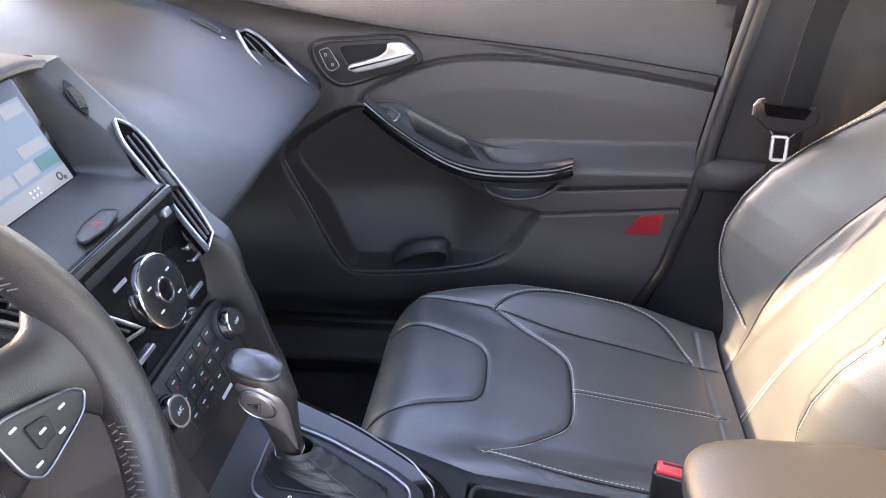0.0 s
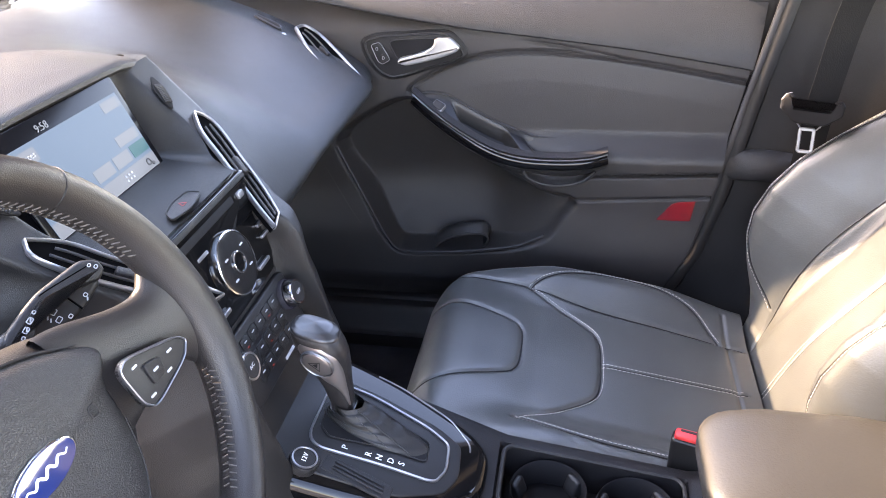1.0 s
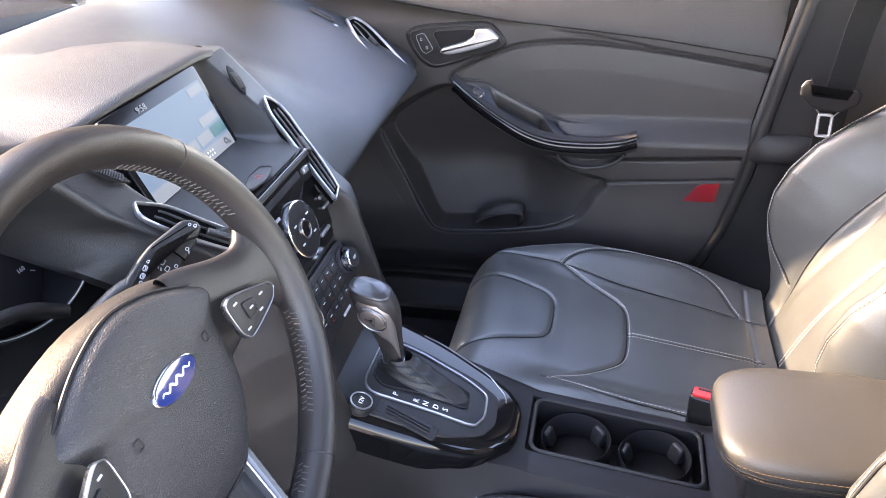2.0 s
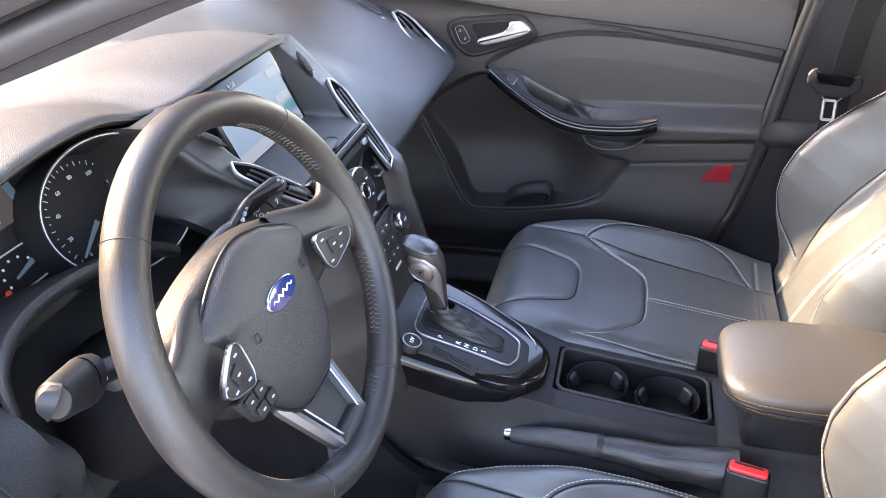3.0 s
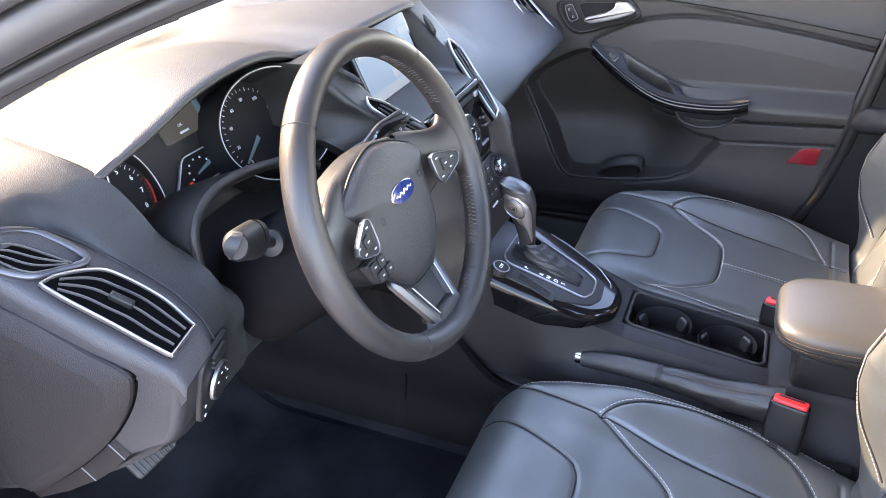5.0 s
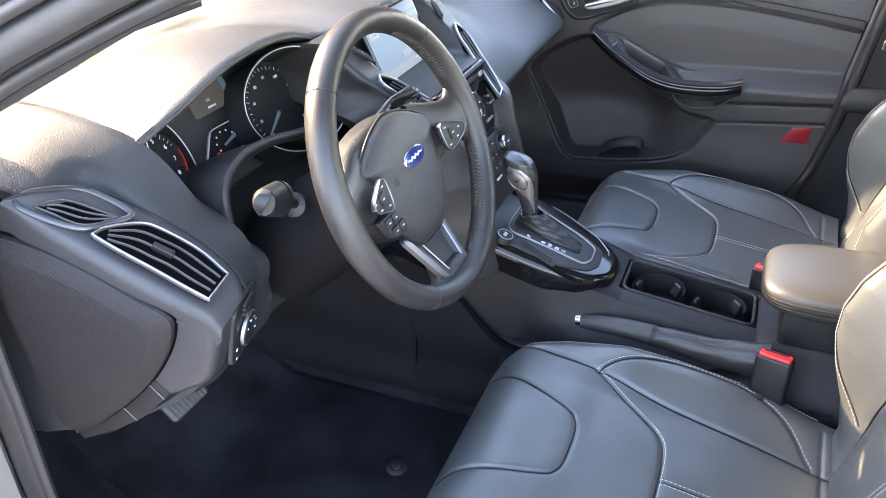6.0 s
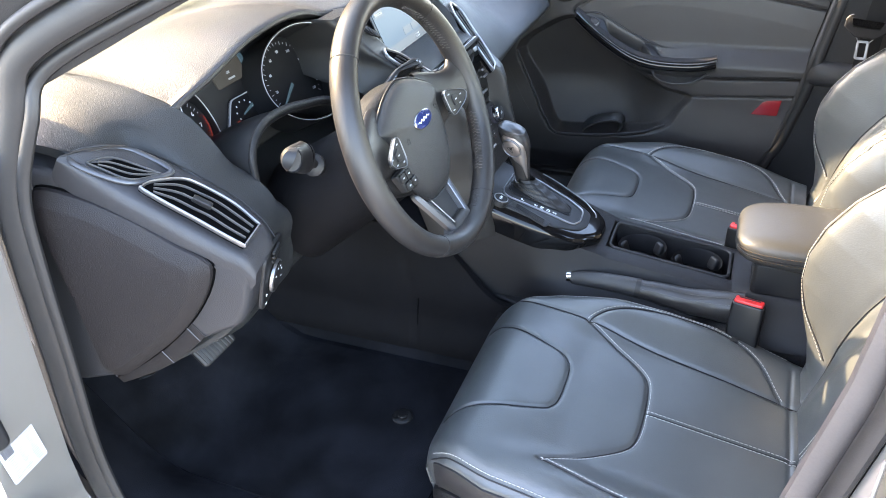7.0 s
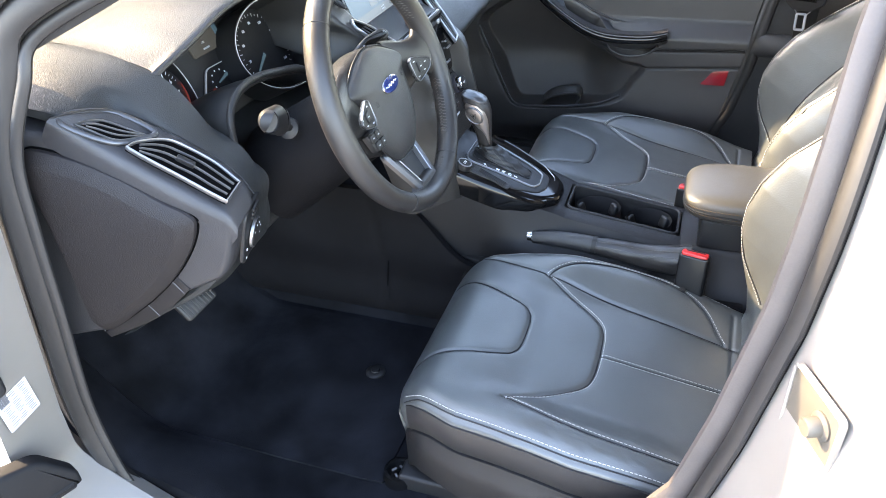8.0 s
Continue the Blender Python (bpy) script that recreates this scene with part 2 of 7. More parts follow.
# floor pan with footwells, tunnel between them and the toe board rising to the bulkhead
def floor_at(x, y):
    z = 0.27 + 0.32 * step(-0.42, -0.80, x)
    tunnel = 0.17 * (1 - step(0.10, 0.165, abs(y)))
    rocker = 0.010 * step(0.655, 0.70, abs(y))
    z += 0.055 * step(-0.585, -0.665, y) * step(-0.16, -0.46, x)
    return (x, y, z + tunnel * (1 - step(-0.5, -0.8, x)) + rocker - 0.02 * step(0.1, 0.5, x))
fx, fy = lin(-0.84, 1.6, 50), lin(-0.74, 0.74, 75)
solo("floor", thick(grid(floor_at, fx, fy), 50, 75, (0, 0, -0.04)), CARPET, "black carpeted car floor with raised centre tunnel", "floor", kind="structure")

ROOF = [(-0.72, 1.06), (-0.30, 1.25), (0.12, 1.395), (0.30, 1.43), (0.75, 1.45), (1.30, 1.41), (1.62, 1.30)]
def roof_at(x, y):
    line = spline([(a, 0, b) for a, b in ROOF[2:]], 8)
    z = float(np.interp(x, [p.x for p in line], [p.z for p in line]))
    return (x, y, z - 0.06 * (abs(y) / 0.56) ** 3)
solo("ceiling", thick(grid(roof_at, lin(0.12, 1.62, 30), lin(-0.575, 0.575, 24)), 30, 24, (0, 0, 0.05)), HEADLINER, "light grey fabric roof lining of the car", "ceiling", kind="structure")
solo("wall_back", block(1.58, 1.64, -0.72, 0.72, 0.24, 1.00, 0.02), HARD, "dark rear wall closing the cabin", "wall", kind="structure")
solo("wall_front", block(-0.90, -0.84, -0.74, 0.74, 0.28, 1.02, 0.01), DARK, "black bulkhead behind the dashboard", "wall", kind="structure")

# passenger side of the body shell behind the front door
solo("wall_right", thick(grid(lambda x, z: (x, 0.74 - 0.16 * step(0.95, 1.42, z), z), lin(0.95, 1.62, 12), lin(0.28, 0.96, 16)), 12, 16, (0, 0.05, 0)), HARD, "dark rear side trim of the cabin", "wall", kind="structure")
solo("wall_left", thick(grid(lambda x, z: (x, -0.74 + 0.16 * step(0.95, 1.42, z), z), lin(0.95, 1.62, 12), lin(0.28, 0.96, 16)), 12, 16, (0, -0.05, 0)), HARD, "dark rear side trim of the cabin", "wall", kind="structure")

# windscreen pillars and roof rails: a broad strip beside the door opening
def opening(side):
    """The upper edge of the door opening, from the hinges over the roof rail to the back."""
    return spline([(-0.60, side * 0.770, 0.965), (-0.40, side * 0.745, 1.055), (-0.24, side * 0.700, 1.130), (-0.10, side * 0.662, 1.195), (0.06, side * 0.635, 1.250), (0.20, side * 0.620, 1.292), (0.45, side * 0.600, 1.335), (0.9, side * 0.595, 1.345), (1.6, side * 0.60, 1.26)], 6)
def rail(side):
    line = opening(side)
    def at(p, a):
        # a flattened tube, one edge at the opening, the other towards the windscreen
        w = 0.078 if side > 0 else 0.085
        across = Vector((-0.45, -side * 0.66, 0.50)).normalized()
        c = p + across * w
        out = Vector((0.35, side * 0.35, 0.80)).normalized()
        out = (out - across * out.dot(across)).normalized()
        return c + across * (w * math.cos(a)) + out * (0.016 * math.sin(a))
    return grid(at, line, [2 * math.pi * i / 20 for i in range(20)], closed_v=True)
solo("pillar_right", rail(1), HARD, "dark trimmed windscreen pillar and roof rail", "pillar", kind="structure")
solo("pillar_left", rail(-1), HARD, "dark trimmed windscreen pillar and roof rail", "pillar", kind="structure")

solo("pillar_flange_left", thick(grid(lambda p, s: p + Vector((-0.075, -0.045, 0.085)) * s + Vector((0, 0, 0.012)) * math.sin(math.pi * s), opening(-1), lin(-0.05, 1, 8)), len(opening(-1)), 8, (0, 0.01, 0.01)), HARD, "dark outer face of the windscreen pillar", "pillar", kind="structure")

# ---- dashboard ----
dash = thing("dashboard", "black soft-touch dashboard with hooded instruments and silver-edged vents", "dashboard", (-0.3, 0, 0.3))
END_L = [(-0.85, 0.95), (-0.55, 1.00), (-0.40, 1.005), (-0.30, 0.975), (-0.205, 0.915), (-0.150, 0.868), (-0.145, 0.81), (-0.185, 0.735), (-0.34, 0.62)]
MID_A = [(-0.85, 0.96), (-0.55, 1.02), (-0.38, 1.018), (-0.27, 0.960), (-0.185, 0.890), (-0.140, 0.848), (-0.150, 0.78), (-0.195, 0.70), (-0.34, 0.62)]
MID_L = [(-0.85, 0.97), (-0.55, 1.035), (-0.38, 1.032), (-0.280, 0.996), (-0.205, 0.905), (-0.165, 0.850), (-0.172, 0.78), (-0.205, 0.70), (-0.34, 0.62)]
REC = [(-0.85, 0.97), (-0.62, 1.02), (-0.52, 1.01), (-0.47, 0.95), (-0.42, 0.885), (-0.30, 0.82), (-0.25, 0.75), (-0.23, 0.68), (-0.34, 0.62)]
PAS = [(-0.85, 0.97), (-0.58, 1.03), (-0.38, 1.005), (-0.23, 0.955), (-0.115, 0.897), (-0.068, 0.868), (-0.066, 0.846), (-0.12, 0.812), (-0.34, 0.70)]
PAS_C = [(-0.85, 0.97), (-0.58, 1.03), (-0.36, 1.020), (-0.205, 0.985), (-0.118, 0.928), (-0.070, 0.868), (-0.066, 0.838), (-0.12, 0.795), (-0.34, 0.68)]      # beside the centre stack
PAS_R = [(-0.85, 0.97), (-0.58, 1.02), (-0.38, 1.00), (-0.23, 0.948), (-0.12, 0.888), (-0.090, 0.862), (-0.090, 0.838), (-0.13, 0.800), (-0.34, 0.70)]
EDGE = [-0.535, -0.535, -0.532, -0.522, -0.506, -0.490, -0.478, -0.470, -0.465]    # where the left block ends, point by point
def dash_profile(y):
    pts = []
    for i in range(9):
        st = [(-0.70, END_L), (-0.625, MID_A), (EDGE[i] - 0.022, MID_L), (EDGE[i] + 0.012, REC), (0.10, REC), (0.150, PAS_C), (0.200, PAS_C), (0.36, PAS), (0.60, PAS), (0.70, PAS_R)]
        ys = [a for a, b in st]
        k = max(0, min(len(st) - 2, sum(1 for a in ys if a <= y) - 1))
        t = (y - ys[k]) / (ys[k + 1] - ys[k])
        t = step(0, 1, t) if k >= 2 else t
        a, b = st[k][1][i], st[k + 1][1][i]
        pts.append((a[0] + (b[0] - a[0]) * t, y, a[1] + (b[1] - a[1]) * t))
    return spline(pts, 7)
dys = lin(-0.70, 0.70, 161)
rows_ = [dash_profile(y) for y in dys]
nd = len(rows_[0])
for r in rows_:
    for p in r:
        # the end by the driver door slants inwards towards the seat
        p.y = max(p.y, -0.706 + 0.192 * max(0.0, p.x + 0.42))
        # room for the side vents under their panel
        sunk = 0.016 * step(-0.600, -0.622, p.y) * step(-0.33, -0.29, p.x) * step(0.835, 0.855, p.z)
        p.x, p.z = p.x - sunk * 0.6, p.z - sunk
part("dash_body", thick(([p for r in rows_ for p in r], grid(lambda u, v: (0, 0, 0), dys, range(nd))[1]), len(dys), nd, (-0.02, 0, -0.01)), DASH, dash)

# hood over the instruments and over the screen
LIP = [(-0.578, -0.306, 0.966), (-0.55, -0.284, 0.994), (-0.47, -0.266, 1.022), (-0.39, -0.260, 1.045), (-0.30, -0.260, 1.052), (-0.22, -0.262, 1.044), (-0.155, -0.262, 1.024), (-0.115, -0.235, 1.026), (-0.06, -0.218, 1.036), (0.04, -0.212, 1.038), (0.13, -0.214, 1.034), (0.185, -0.222, 1.022)]
lip = spline([(b, a, c) for a, b, c in LIP], 6)
def hood_at(p, v):
    # v 0 at the underside of the lip, 1 near the windscreen
    if v < 0.12:
        a = v / 0.12 * math.pi
        return (p.x - 0.014 + 0.009 * math.sin(a), p.y, p.z + 0.001 - 0.007 * math.cos(a))
    t = (v - 0.12) / 0.88
    x = (p.x - 0.014) * (1 - t) + -0.60 * t
    z = (p.z + 0.008) * (1 - t) + 1.022 * t
    return (x, p.y, z + 0.020 * math.sin(math.pi * min(1.0, t * 1.15)) * (1 - t) * step(-0.575, -0.47, p.y))
def dash_top(x, y):
    row = [p for p in dash_profile(y)[:36]]
    return float(np.interp(x, [p.x for p in row], [p.z for p in row]))
def hood_blend(p, v):
    x, y, z = hood_at(p, v)
    k = step(-0.60, -0.49, y)
    if v >= 0.12 and k < 1:
        z = z * k + (dash_top(x, max(y, -0.70) - 0.03) - 0.004 + 0.005 * k) * (1 - k)
    return (x, y, z)
hv = lin(0, 1, 40)
part("hood", thick(grid(hood_blend, lip, hv), len(lip), 40, (-0.022, 0, -0.005)), SOFT, dash)

# ---- centre stack ----
stack = thing("centre_stack", "black centre stack with touch screen, radio and climate controls", "centre stack", (-0.1, 0, 0.5))
def stack_half(z):
    return float(np.interp(z, [0.62, 0.70, 0.78, 0.84, 0.88, 0.92, 0.97, 1.03], [0.128, 0.138, 0.143, 0.133, 0.137, 0.160, 0.189, 0.203]))
def wing_x(z):
    return float(np.interp(z, [0.62, 0.70, 0.73, 0.78, 0.84, 0.862, 0.90, 0.966, 1.03], [0.032, 0.012, 0.002, -0.010, -0.022, -0.034, -0.080, -0.156, -0.226]))
def core_half(z):
    return float(np.interp(z, [0.62, 0.84, 0.88, 0.91, 0.926, 0.97, 1.03], [0.088, 0.090, 0.084, 0.104, 0.108, 0.122, 0.130]))
def core_x(z):
    return float(np.interp(z, [0.62, 0.72, 0.77, 0.853, 0.897, 0.920, 0.925, 0.929, 0.932, 1.03], [0.010, -0.026, -0.046, -0.066, -0.080, -0.088, -0.110, -0.150, -0.196, -0.236]))
def stack_at(z, s):
    h = stack_half(z)
    a = abs(s)
    y = min(1.0, a) * h
    k = step(core_half(z), core_half(z) + 0.016, y)
    x = core_x(z) * (1 - k) + wing_x(z) * k
    # the legs below the vents are rounded, the flanks above them flat with a soft outer edge
    leg = 1 - step(0.80, 0.875, z)
    edge = max(0.0, (y - h + 0.030 * leg + 0.008) / (0.030 * leg + 0.008))
    x -= (0.010 + 0.014 * leg) * edge ** 2.4
    if a <= 1:
        return (x, math.copysign(y, s), z)
    if s > 0:
        return (x - (a - 1) * 0.16, h + (a - 1) * (0.006 - 0.02 * leg), z - 0.02 * (a - 1))
    e = 1 - step(0.93, 0.99, z)
    return (x - (a - 1) * (0.20 - 0.135 * e), -h - (a - 1) * (0.010 + 0.032 * e), z - 0.02 * (a - 1))
zs, ss = lin(0.60, 1.03, 87), [-2, -1.5, -1.2, -1.05] + lin(-1, 1, 121) + [1.05, 1.2, 1.5, 2]
part("stack_body", thick(grid(stack_at, zs, ss), len(zs), len(ss), (-0.03, 0, 0)), STACK_BLACK, stack)


# ---- small tools for controls ----
def letters(text, size, m, depth=0.0003):
    """Characters in the built-in font as mesh data, centred, in the plane of m."""
    cu = bpy.data.curves.new("letters", "FONT")
    cu.body, cu.size, cu.extrude, cu.align_x, cu.align_y, cu.resolution_u = text, size, depth, "CENTER", "CENTER", 2
    ob = bpy.data.objects.new("letters", cu)
    scene.collection.objects.link(ob)
    me = bpy.data.meshes.new_from_object(ob.evaluated_get(bpy.context.evaluated_depsgraph_get()))
    data = ([m @ v.co for v in me.vertices], [tuple(p.vertices) for p in me.polygons])
    bpy.data.objects.remove(ob)
    bpy.data.meshes.remove(me)
    return data


def quad_frame(corners):
    """Frame of a four-cornered panel, a and b along its upper edge: x along it, z out of it."""
    a, b, c, d = [Vector(p) for p in corners]
    x = ((b - a) + (c - d)).normalized()
    z = x.cross((a + b) - (c + d)).normalized()
    y = z.cross(x)
    m = Matrix((x, y, z)).transposed().to_4x4()
    m.translation = (a + b + c + d) / 4
    return m


def soft_outline(corners, r=0.25, n=5):
    """Four or more corners in the plane, each rounded off."""
    pts = [Vector(p) for p in corners]
    out, k = [], len(pts)
    for i in range(k):
        p, a, b = pts[i], pts[i - 1], pts[(i + 1) % k]
        q0, q1 = p.lerp(a, r), p.lerp(b, r)
        for j in range(n + 1):
            t = j / n
            out.append((1 - t) ** 2 * q0 + 2 * t * (1 - t) * p + t * t * q1)
    return [(p[0], p[1]) for p in out]


def local(corners, m):
    inv = m.inverted()
    return [(inv @ Vector(p)) for p in corners]


GAUGE_BLACK = material("matt black dial", (0.008, 0.008, 0.009), 0.7, blotch=0.1, spec=0.15)
# black blades coloured grey to stand for the light on their upper edges
LIT_SLAT = material("slat plastic in lit-edge grey", (0.045, 0.044, 0.046), 0.4, blotch=0.08, spec=0.4)
# near-black that paints the shade inside uncut ducts; also used for joints and grooves
DEPTH_BLACK = material("near-black depth tone", (0.002, 0.002, 0.0022), 0.95, blotch=0.1, spec=0.02)


def vent(corners, parent, slats=4, frame_mat=None, tab=True, lift=0.003, r=0.22, wave=0.0, frame_w=0.0045, label="", rise=0.005, body=0.0):
    """An air vent in a four-cornered opening: silver frame, flat near-black sheet painted as the duct's shaded depth,
    slats and a tab.
    """
    m = quad_frame(corners)
    if m.col[2].z < 0:
        corners = list(corners)[::-1]
        m = quad_frame(corners)
    m = m @ Matrix.Translation((0, 0, lift))
    flat = [(p[0], p[1]) for p in local(corners, m)]
    outline = soft_outline(flat, r)
    duct = part("air_vent", plate(outline, 0.0012 + body, 0.0005, m @ Matrix.Translation((0, 0, -body))), DEPTH_BLACK, parent, label or "air vent with silver frame and black slats")
    part("frame", ring(outline, frame_w, rise, 0.0012, m), frame_mat or SATIN, duct)
    a, b, c, d = [Vector((p[0], p[1], 0.0030)) for p in flat]
    for i in range(slats):
        t = (i + 0.9) / (slats + 0.8)
        p, q = a.lerp(d, t), b.lerp(c, t)
        p, q = p.lerp(q, 0.04), q.lerp(p, 0.04)
        path = [p.lerp(q, k / 12) + Vector((0, wave * math.exp(-((k / 12 - 0.5) / 0.12) ** 2), 0)) for k in range(13)]
        part("slat", moved(tube(path, 0.0015, 0.0024, 6), m), HARD, duct)
    if tab:
        p = (a + b + c + d) / 4
        part("tab", moved(plate(rounded(0.022, 0.009, 0.002, 3), 0.007, 0.0015, Matrix.Translation((p.x, p.y, 0.004))), m), HARD, duct, "grey thumb tab")
    return duct


def leaf_vent(upper, lower, parent, slats=3, frame_mat=None, tab=True, lift=0.003, frame_w=0.0022, frame_h=0.0034, label="", body=0.0, wave=0.0, blade=0.0022):
    """An air vent between two long edges that start at a common tip: frame, flat near-black sheet painted as the duct's
    shaded depth, standing blades and a thumb tab.
    """
    a, b = [resample(spline(e, 8), 33) for e in (upper, lower)]
    z = (a[-1] - a[0]).cross(b[-1] - a[0]).normalized()
    z = z if z.z > 0 else -z
    a, b = [p + z * lift for p in a], [p + z * lift for p in b]
    loop = a + b[:0:-1]
    duct = part("air_vent", thick(grid(lambda i, v: a[i].lerp(b[i], v), range(33), lin(0, 1, 5)), 33, 5, tuple(z * -(0.004 + body))), DEPTH_BLACK, parent, label or "leaf-shaped air vent with silver frame and black blades")
    part("frame", tube(loop, frame_w, frame_h, 10, closed=True, up=tuple(z)), frame_mat or SATIN, duct)
    for i in range(slats):
        t = (i + 1) / (slats + 1)
        first = 5 if slats < 3 else 4
        path = [a[k].lerp(b[k], t + wave * math.sin(k * 0.55)) + z * 0.001 for k in range(first, 32)]
        part("slat", tube(path, 0.0010, blade, 6, up=tuple(z)), LIT_SLAT, duct)
    if tab:
        k = 17
        m = Matrix((( a[k + 2] - a[k - 2]).normalized(), z.cross((a[k + 2] - a[k - 2]).normalized()), z)).transposed().to_4x4()
        m.translation = a[k].lerp(b[k], 0.5)
        part("tab", moved(plate(rounded(0.026, 0.0085, 0.002, 3), 0.0075, 0.002), m), HARD, duct, "dark grey thumb tab")
    return duct


def resample(line, n):
    """n points at even steps along a line."""
    run = [0.0]
    for p, q in zip(line, line[1:]):
        run.append(run[-1] + (q - p).length)
    out = []
    for k in range(n):
        d = run[-1] * k / (n - 1)
        i = min(len(line) - 2, max(0, sum(1 for r in run if r <= d) - 1))
        out.append(line[i].lerp(line[i + 1], (d - run[i]) / max(1e-9, run[i + 1] - run[i])))
    return out


GLASS_DARK = material("dark clear lens", (0.004, 0.004, 0.005), 0.16, blotch=0.05, spec=0.12)
WHITE_PRINT = material("white print", (0.75, 0.76, 0.78), 0.5, blotch=0.05)
GREY_PRINT = material("grey print", (0.35, 0.36, 0.38), 0.5, blotch=0.05)
BLUE_PAINT = material("deep blue enamel", (0.009, 0.020, 0.095), 0.15, blotch=0.05, coat=0.6)


def glow(name, color, power):
    m = bpy.data.materials.new(name)
    m.use_nodes = True
    b = m.node_tree.nodes["Principled BSDF"]
    b.inputs["Base Color"].default_value = (0.02, 0.02, 0.02, 1)
    b.inputs["Roughness"].default_value = 0.25
    b.inputs["Specular IOR Level"].default_value = 0.06
    b.inputs["Emission Color"].default_value = (*color, 1)
    b.inputs["Emission Strength"].default_value = power
    return m


SCREEN = glow("lit screen", (0.33, 0.62, 1.0), 0.0185)
SCREEN_PALE = glow("lit pale tile", (0.58, 0.78, 1.0), 0.0195)
SCREEN_TEAL = glow("lit teal tile", (0.05, 0.36, 0.46), 0.0211)
SCREEN_BLUE = glow("lit blue needle", (0.25, 0.55, 0.8), 0.0074)
SCREEN_RED = glow("lit red mark", (0.9, 0.08, 0.05), 0.0124)
SCREEN_GREY = glow("lit grey display", (0.45, 0.47, 0.44), 0.0050)

# ---- screen, buttons and radio on the centre stack ----
SM = facing((-0.206, 0, 0.976), (0.927, 0, 0.375)) @ Matrix.Translation((0, 0, 0.006))
screen = part("touch_screen", plate(rounded(0.206, 0.118, 0.006), 0.004, 0.001, SM), GLASS_DARK, stack, "lit light-blue touch screen in a black surround")
def on_screen(x0, x1, y0, y1, mat, name, z=0.0044):
    return part(name, plate([(x0, y0), (x1, y0), (x1, y1), (x0, y1)], 0.0004, 0.0001, SM @ Matrix.Translation((0, 0, z))), mat, screen, smooth=0)
on_screen(-0.094, 0.094, -0.051, 0.041, SCREEN, "display")
for x0, x1, y0, y1, mat, name in ((-0.090, -0.055, 0.022, 0.036, SCREEN_PALE, "screen_tile"), (0.060, 0.091, 0.026, 0.038, SCREEN_PALE, "screen_tile"), (0.062, 0.093, -0.030, -0.016, SCREEN_TEAL, "screen_tile"),
                                 (0.028, 0.058, -0.030, -0.016, SCREEN_PALE, "screen_tile"), (-0.008, 0.024, -0.030, -0.016, SCREEN_PALE, "screen_tile"), (0.050, 0.090, -0.012, 0.000, SCREEN_PALE, "screen_tile"), (-0.094, 0.094, -0.0508, -0.034, SCREEN_PALE, "screen_tile")):
    on_screen(x0, x1, y0, y1, mat, name, 0.0049)
part("clock_digits", letters("9:58", 0.011, SM @ Matrix.Translation((-0.030, 0.047, 0.0050))), SCREEN_PALE, screen, smooth=0)
part("screen_text", letters("Sources", 0.009, SM @ Matrix.Translation((-0.0725, 0.029, 0.0058))), GREY_PRINT, screen, smooth=0)
part("settings_icon", moved(lathe([(0.0028, 0), (0.0028, 0.0004), (0.0042, 0.0004), (0.0042, 0)], n=16), SM @ Matrix.Translation((0.078, -0.042, 0.0054))), DARK, screen)
part("settings_icon", moved(lathe([(0.0012, 0), (0.0012, 0.0004), (0.0022, 0.0004), (0.0022, 0)], n=12), SM @ Matrix.Translation((0.0845, -0.046, 0.0054))), DARK, screen)
for i in range(6):
    on_screen(0.030 + 0.006 * (i % 3), 0.0325 + 0.006 * (i % 3), -0.041 - 0.005 * (i // 3), -0.0385 - 0.005 * (i // 3), GREY_PRINT, "screen_dot", 0.0054)

# thumb wheels beside the screen
for side in (1, -1):
    m = facing((-0.188, side * 0.149, 0.999), (0.66, side * -0.05, 0.75), (-0.124, side * 0.088, 0.106))
    leaf = [(0.0085 * math.sin(math.pi * t) ** 0.8 * k, 0.026 - 0.052 * t) for k, ts in ((1, lin(0.02, 0.98, 14)), (-1, lin(0.98, 0.02, 14))) for t in ts]
    wheel_seat = part("thumb_wheel", plate(leaf, 0.0020, 0.0006, m), GAUGE_BLACK, stack, "dark thumb wheel in a leaf-shaped slot")
    for k in range(11):
        u = -0.016 + 0.0026 * k
        part("knurl", tube([m @ Vector((x, u, 0.0022 + 0.0035 * (1 - (x / 0.006) ** 2) * (1 - (u + 0.004) ** 2 / 0.0004))) for x in (-0.005, -0.0025, 0, 0.0025, 0.005)], 0.0010, 0.0010, 5), SOFT, wheel_seat)

# vents beside the radio: straight on the inside, bowed on the outside
for side in (1, -1):
    bow = [(-0.158, 0.159, 0.970), (-0.148, 0.168, 0.961), (-0.130, 0.163, 0.946), (-0.104, 0.146, 0.922), (-0.076, 0.126, 0.899), (-0.058, 0.112, 0.883), (-0.042, 0.097, 0.869)]
    flat = [(-0.158, 0.158, 0.970), (-0.139, 0.134, 0.954), (-0.113, 0.118, 0.931), (-0.088, 0.102, 0.909), (-0.061, 0.084, 0.886), (-0.037, 0.071, 0.865)]
    leaf_vent([(x, side * y, z) for x, y, z in bow], [(x, side * y, z) for x, y, z in flat], stack, 2, DIAL, lift=0.002, frame_w=0.0016, frame_h=0.0040, body=0.006)

# hazard switch on the ledge
HZ = facing((-0.1025, 0.0, 0.928), (0.12, 0, 0.99), (-1, 0, 0))
hz_out = soft_outline([(-0.031, -0.0065), (-0.022, 0.006), (-0.002, 0.0105), (0.029, 0.0095), (0.034, -0.0055), (-0.001, -0.0115)][::-1], 0.25)
hz = part("hazard_switch", plate(hz_out, 0.0022, 0.0010, HZ @ Matrix.Translation((0, 0, -0.0024))), SOFT, stack, "dark hazard switch with a red triangle")
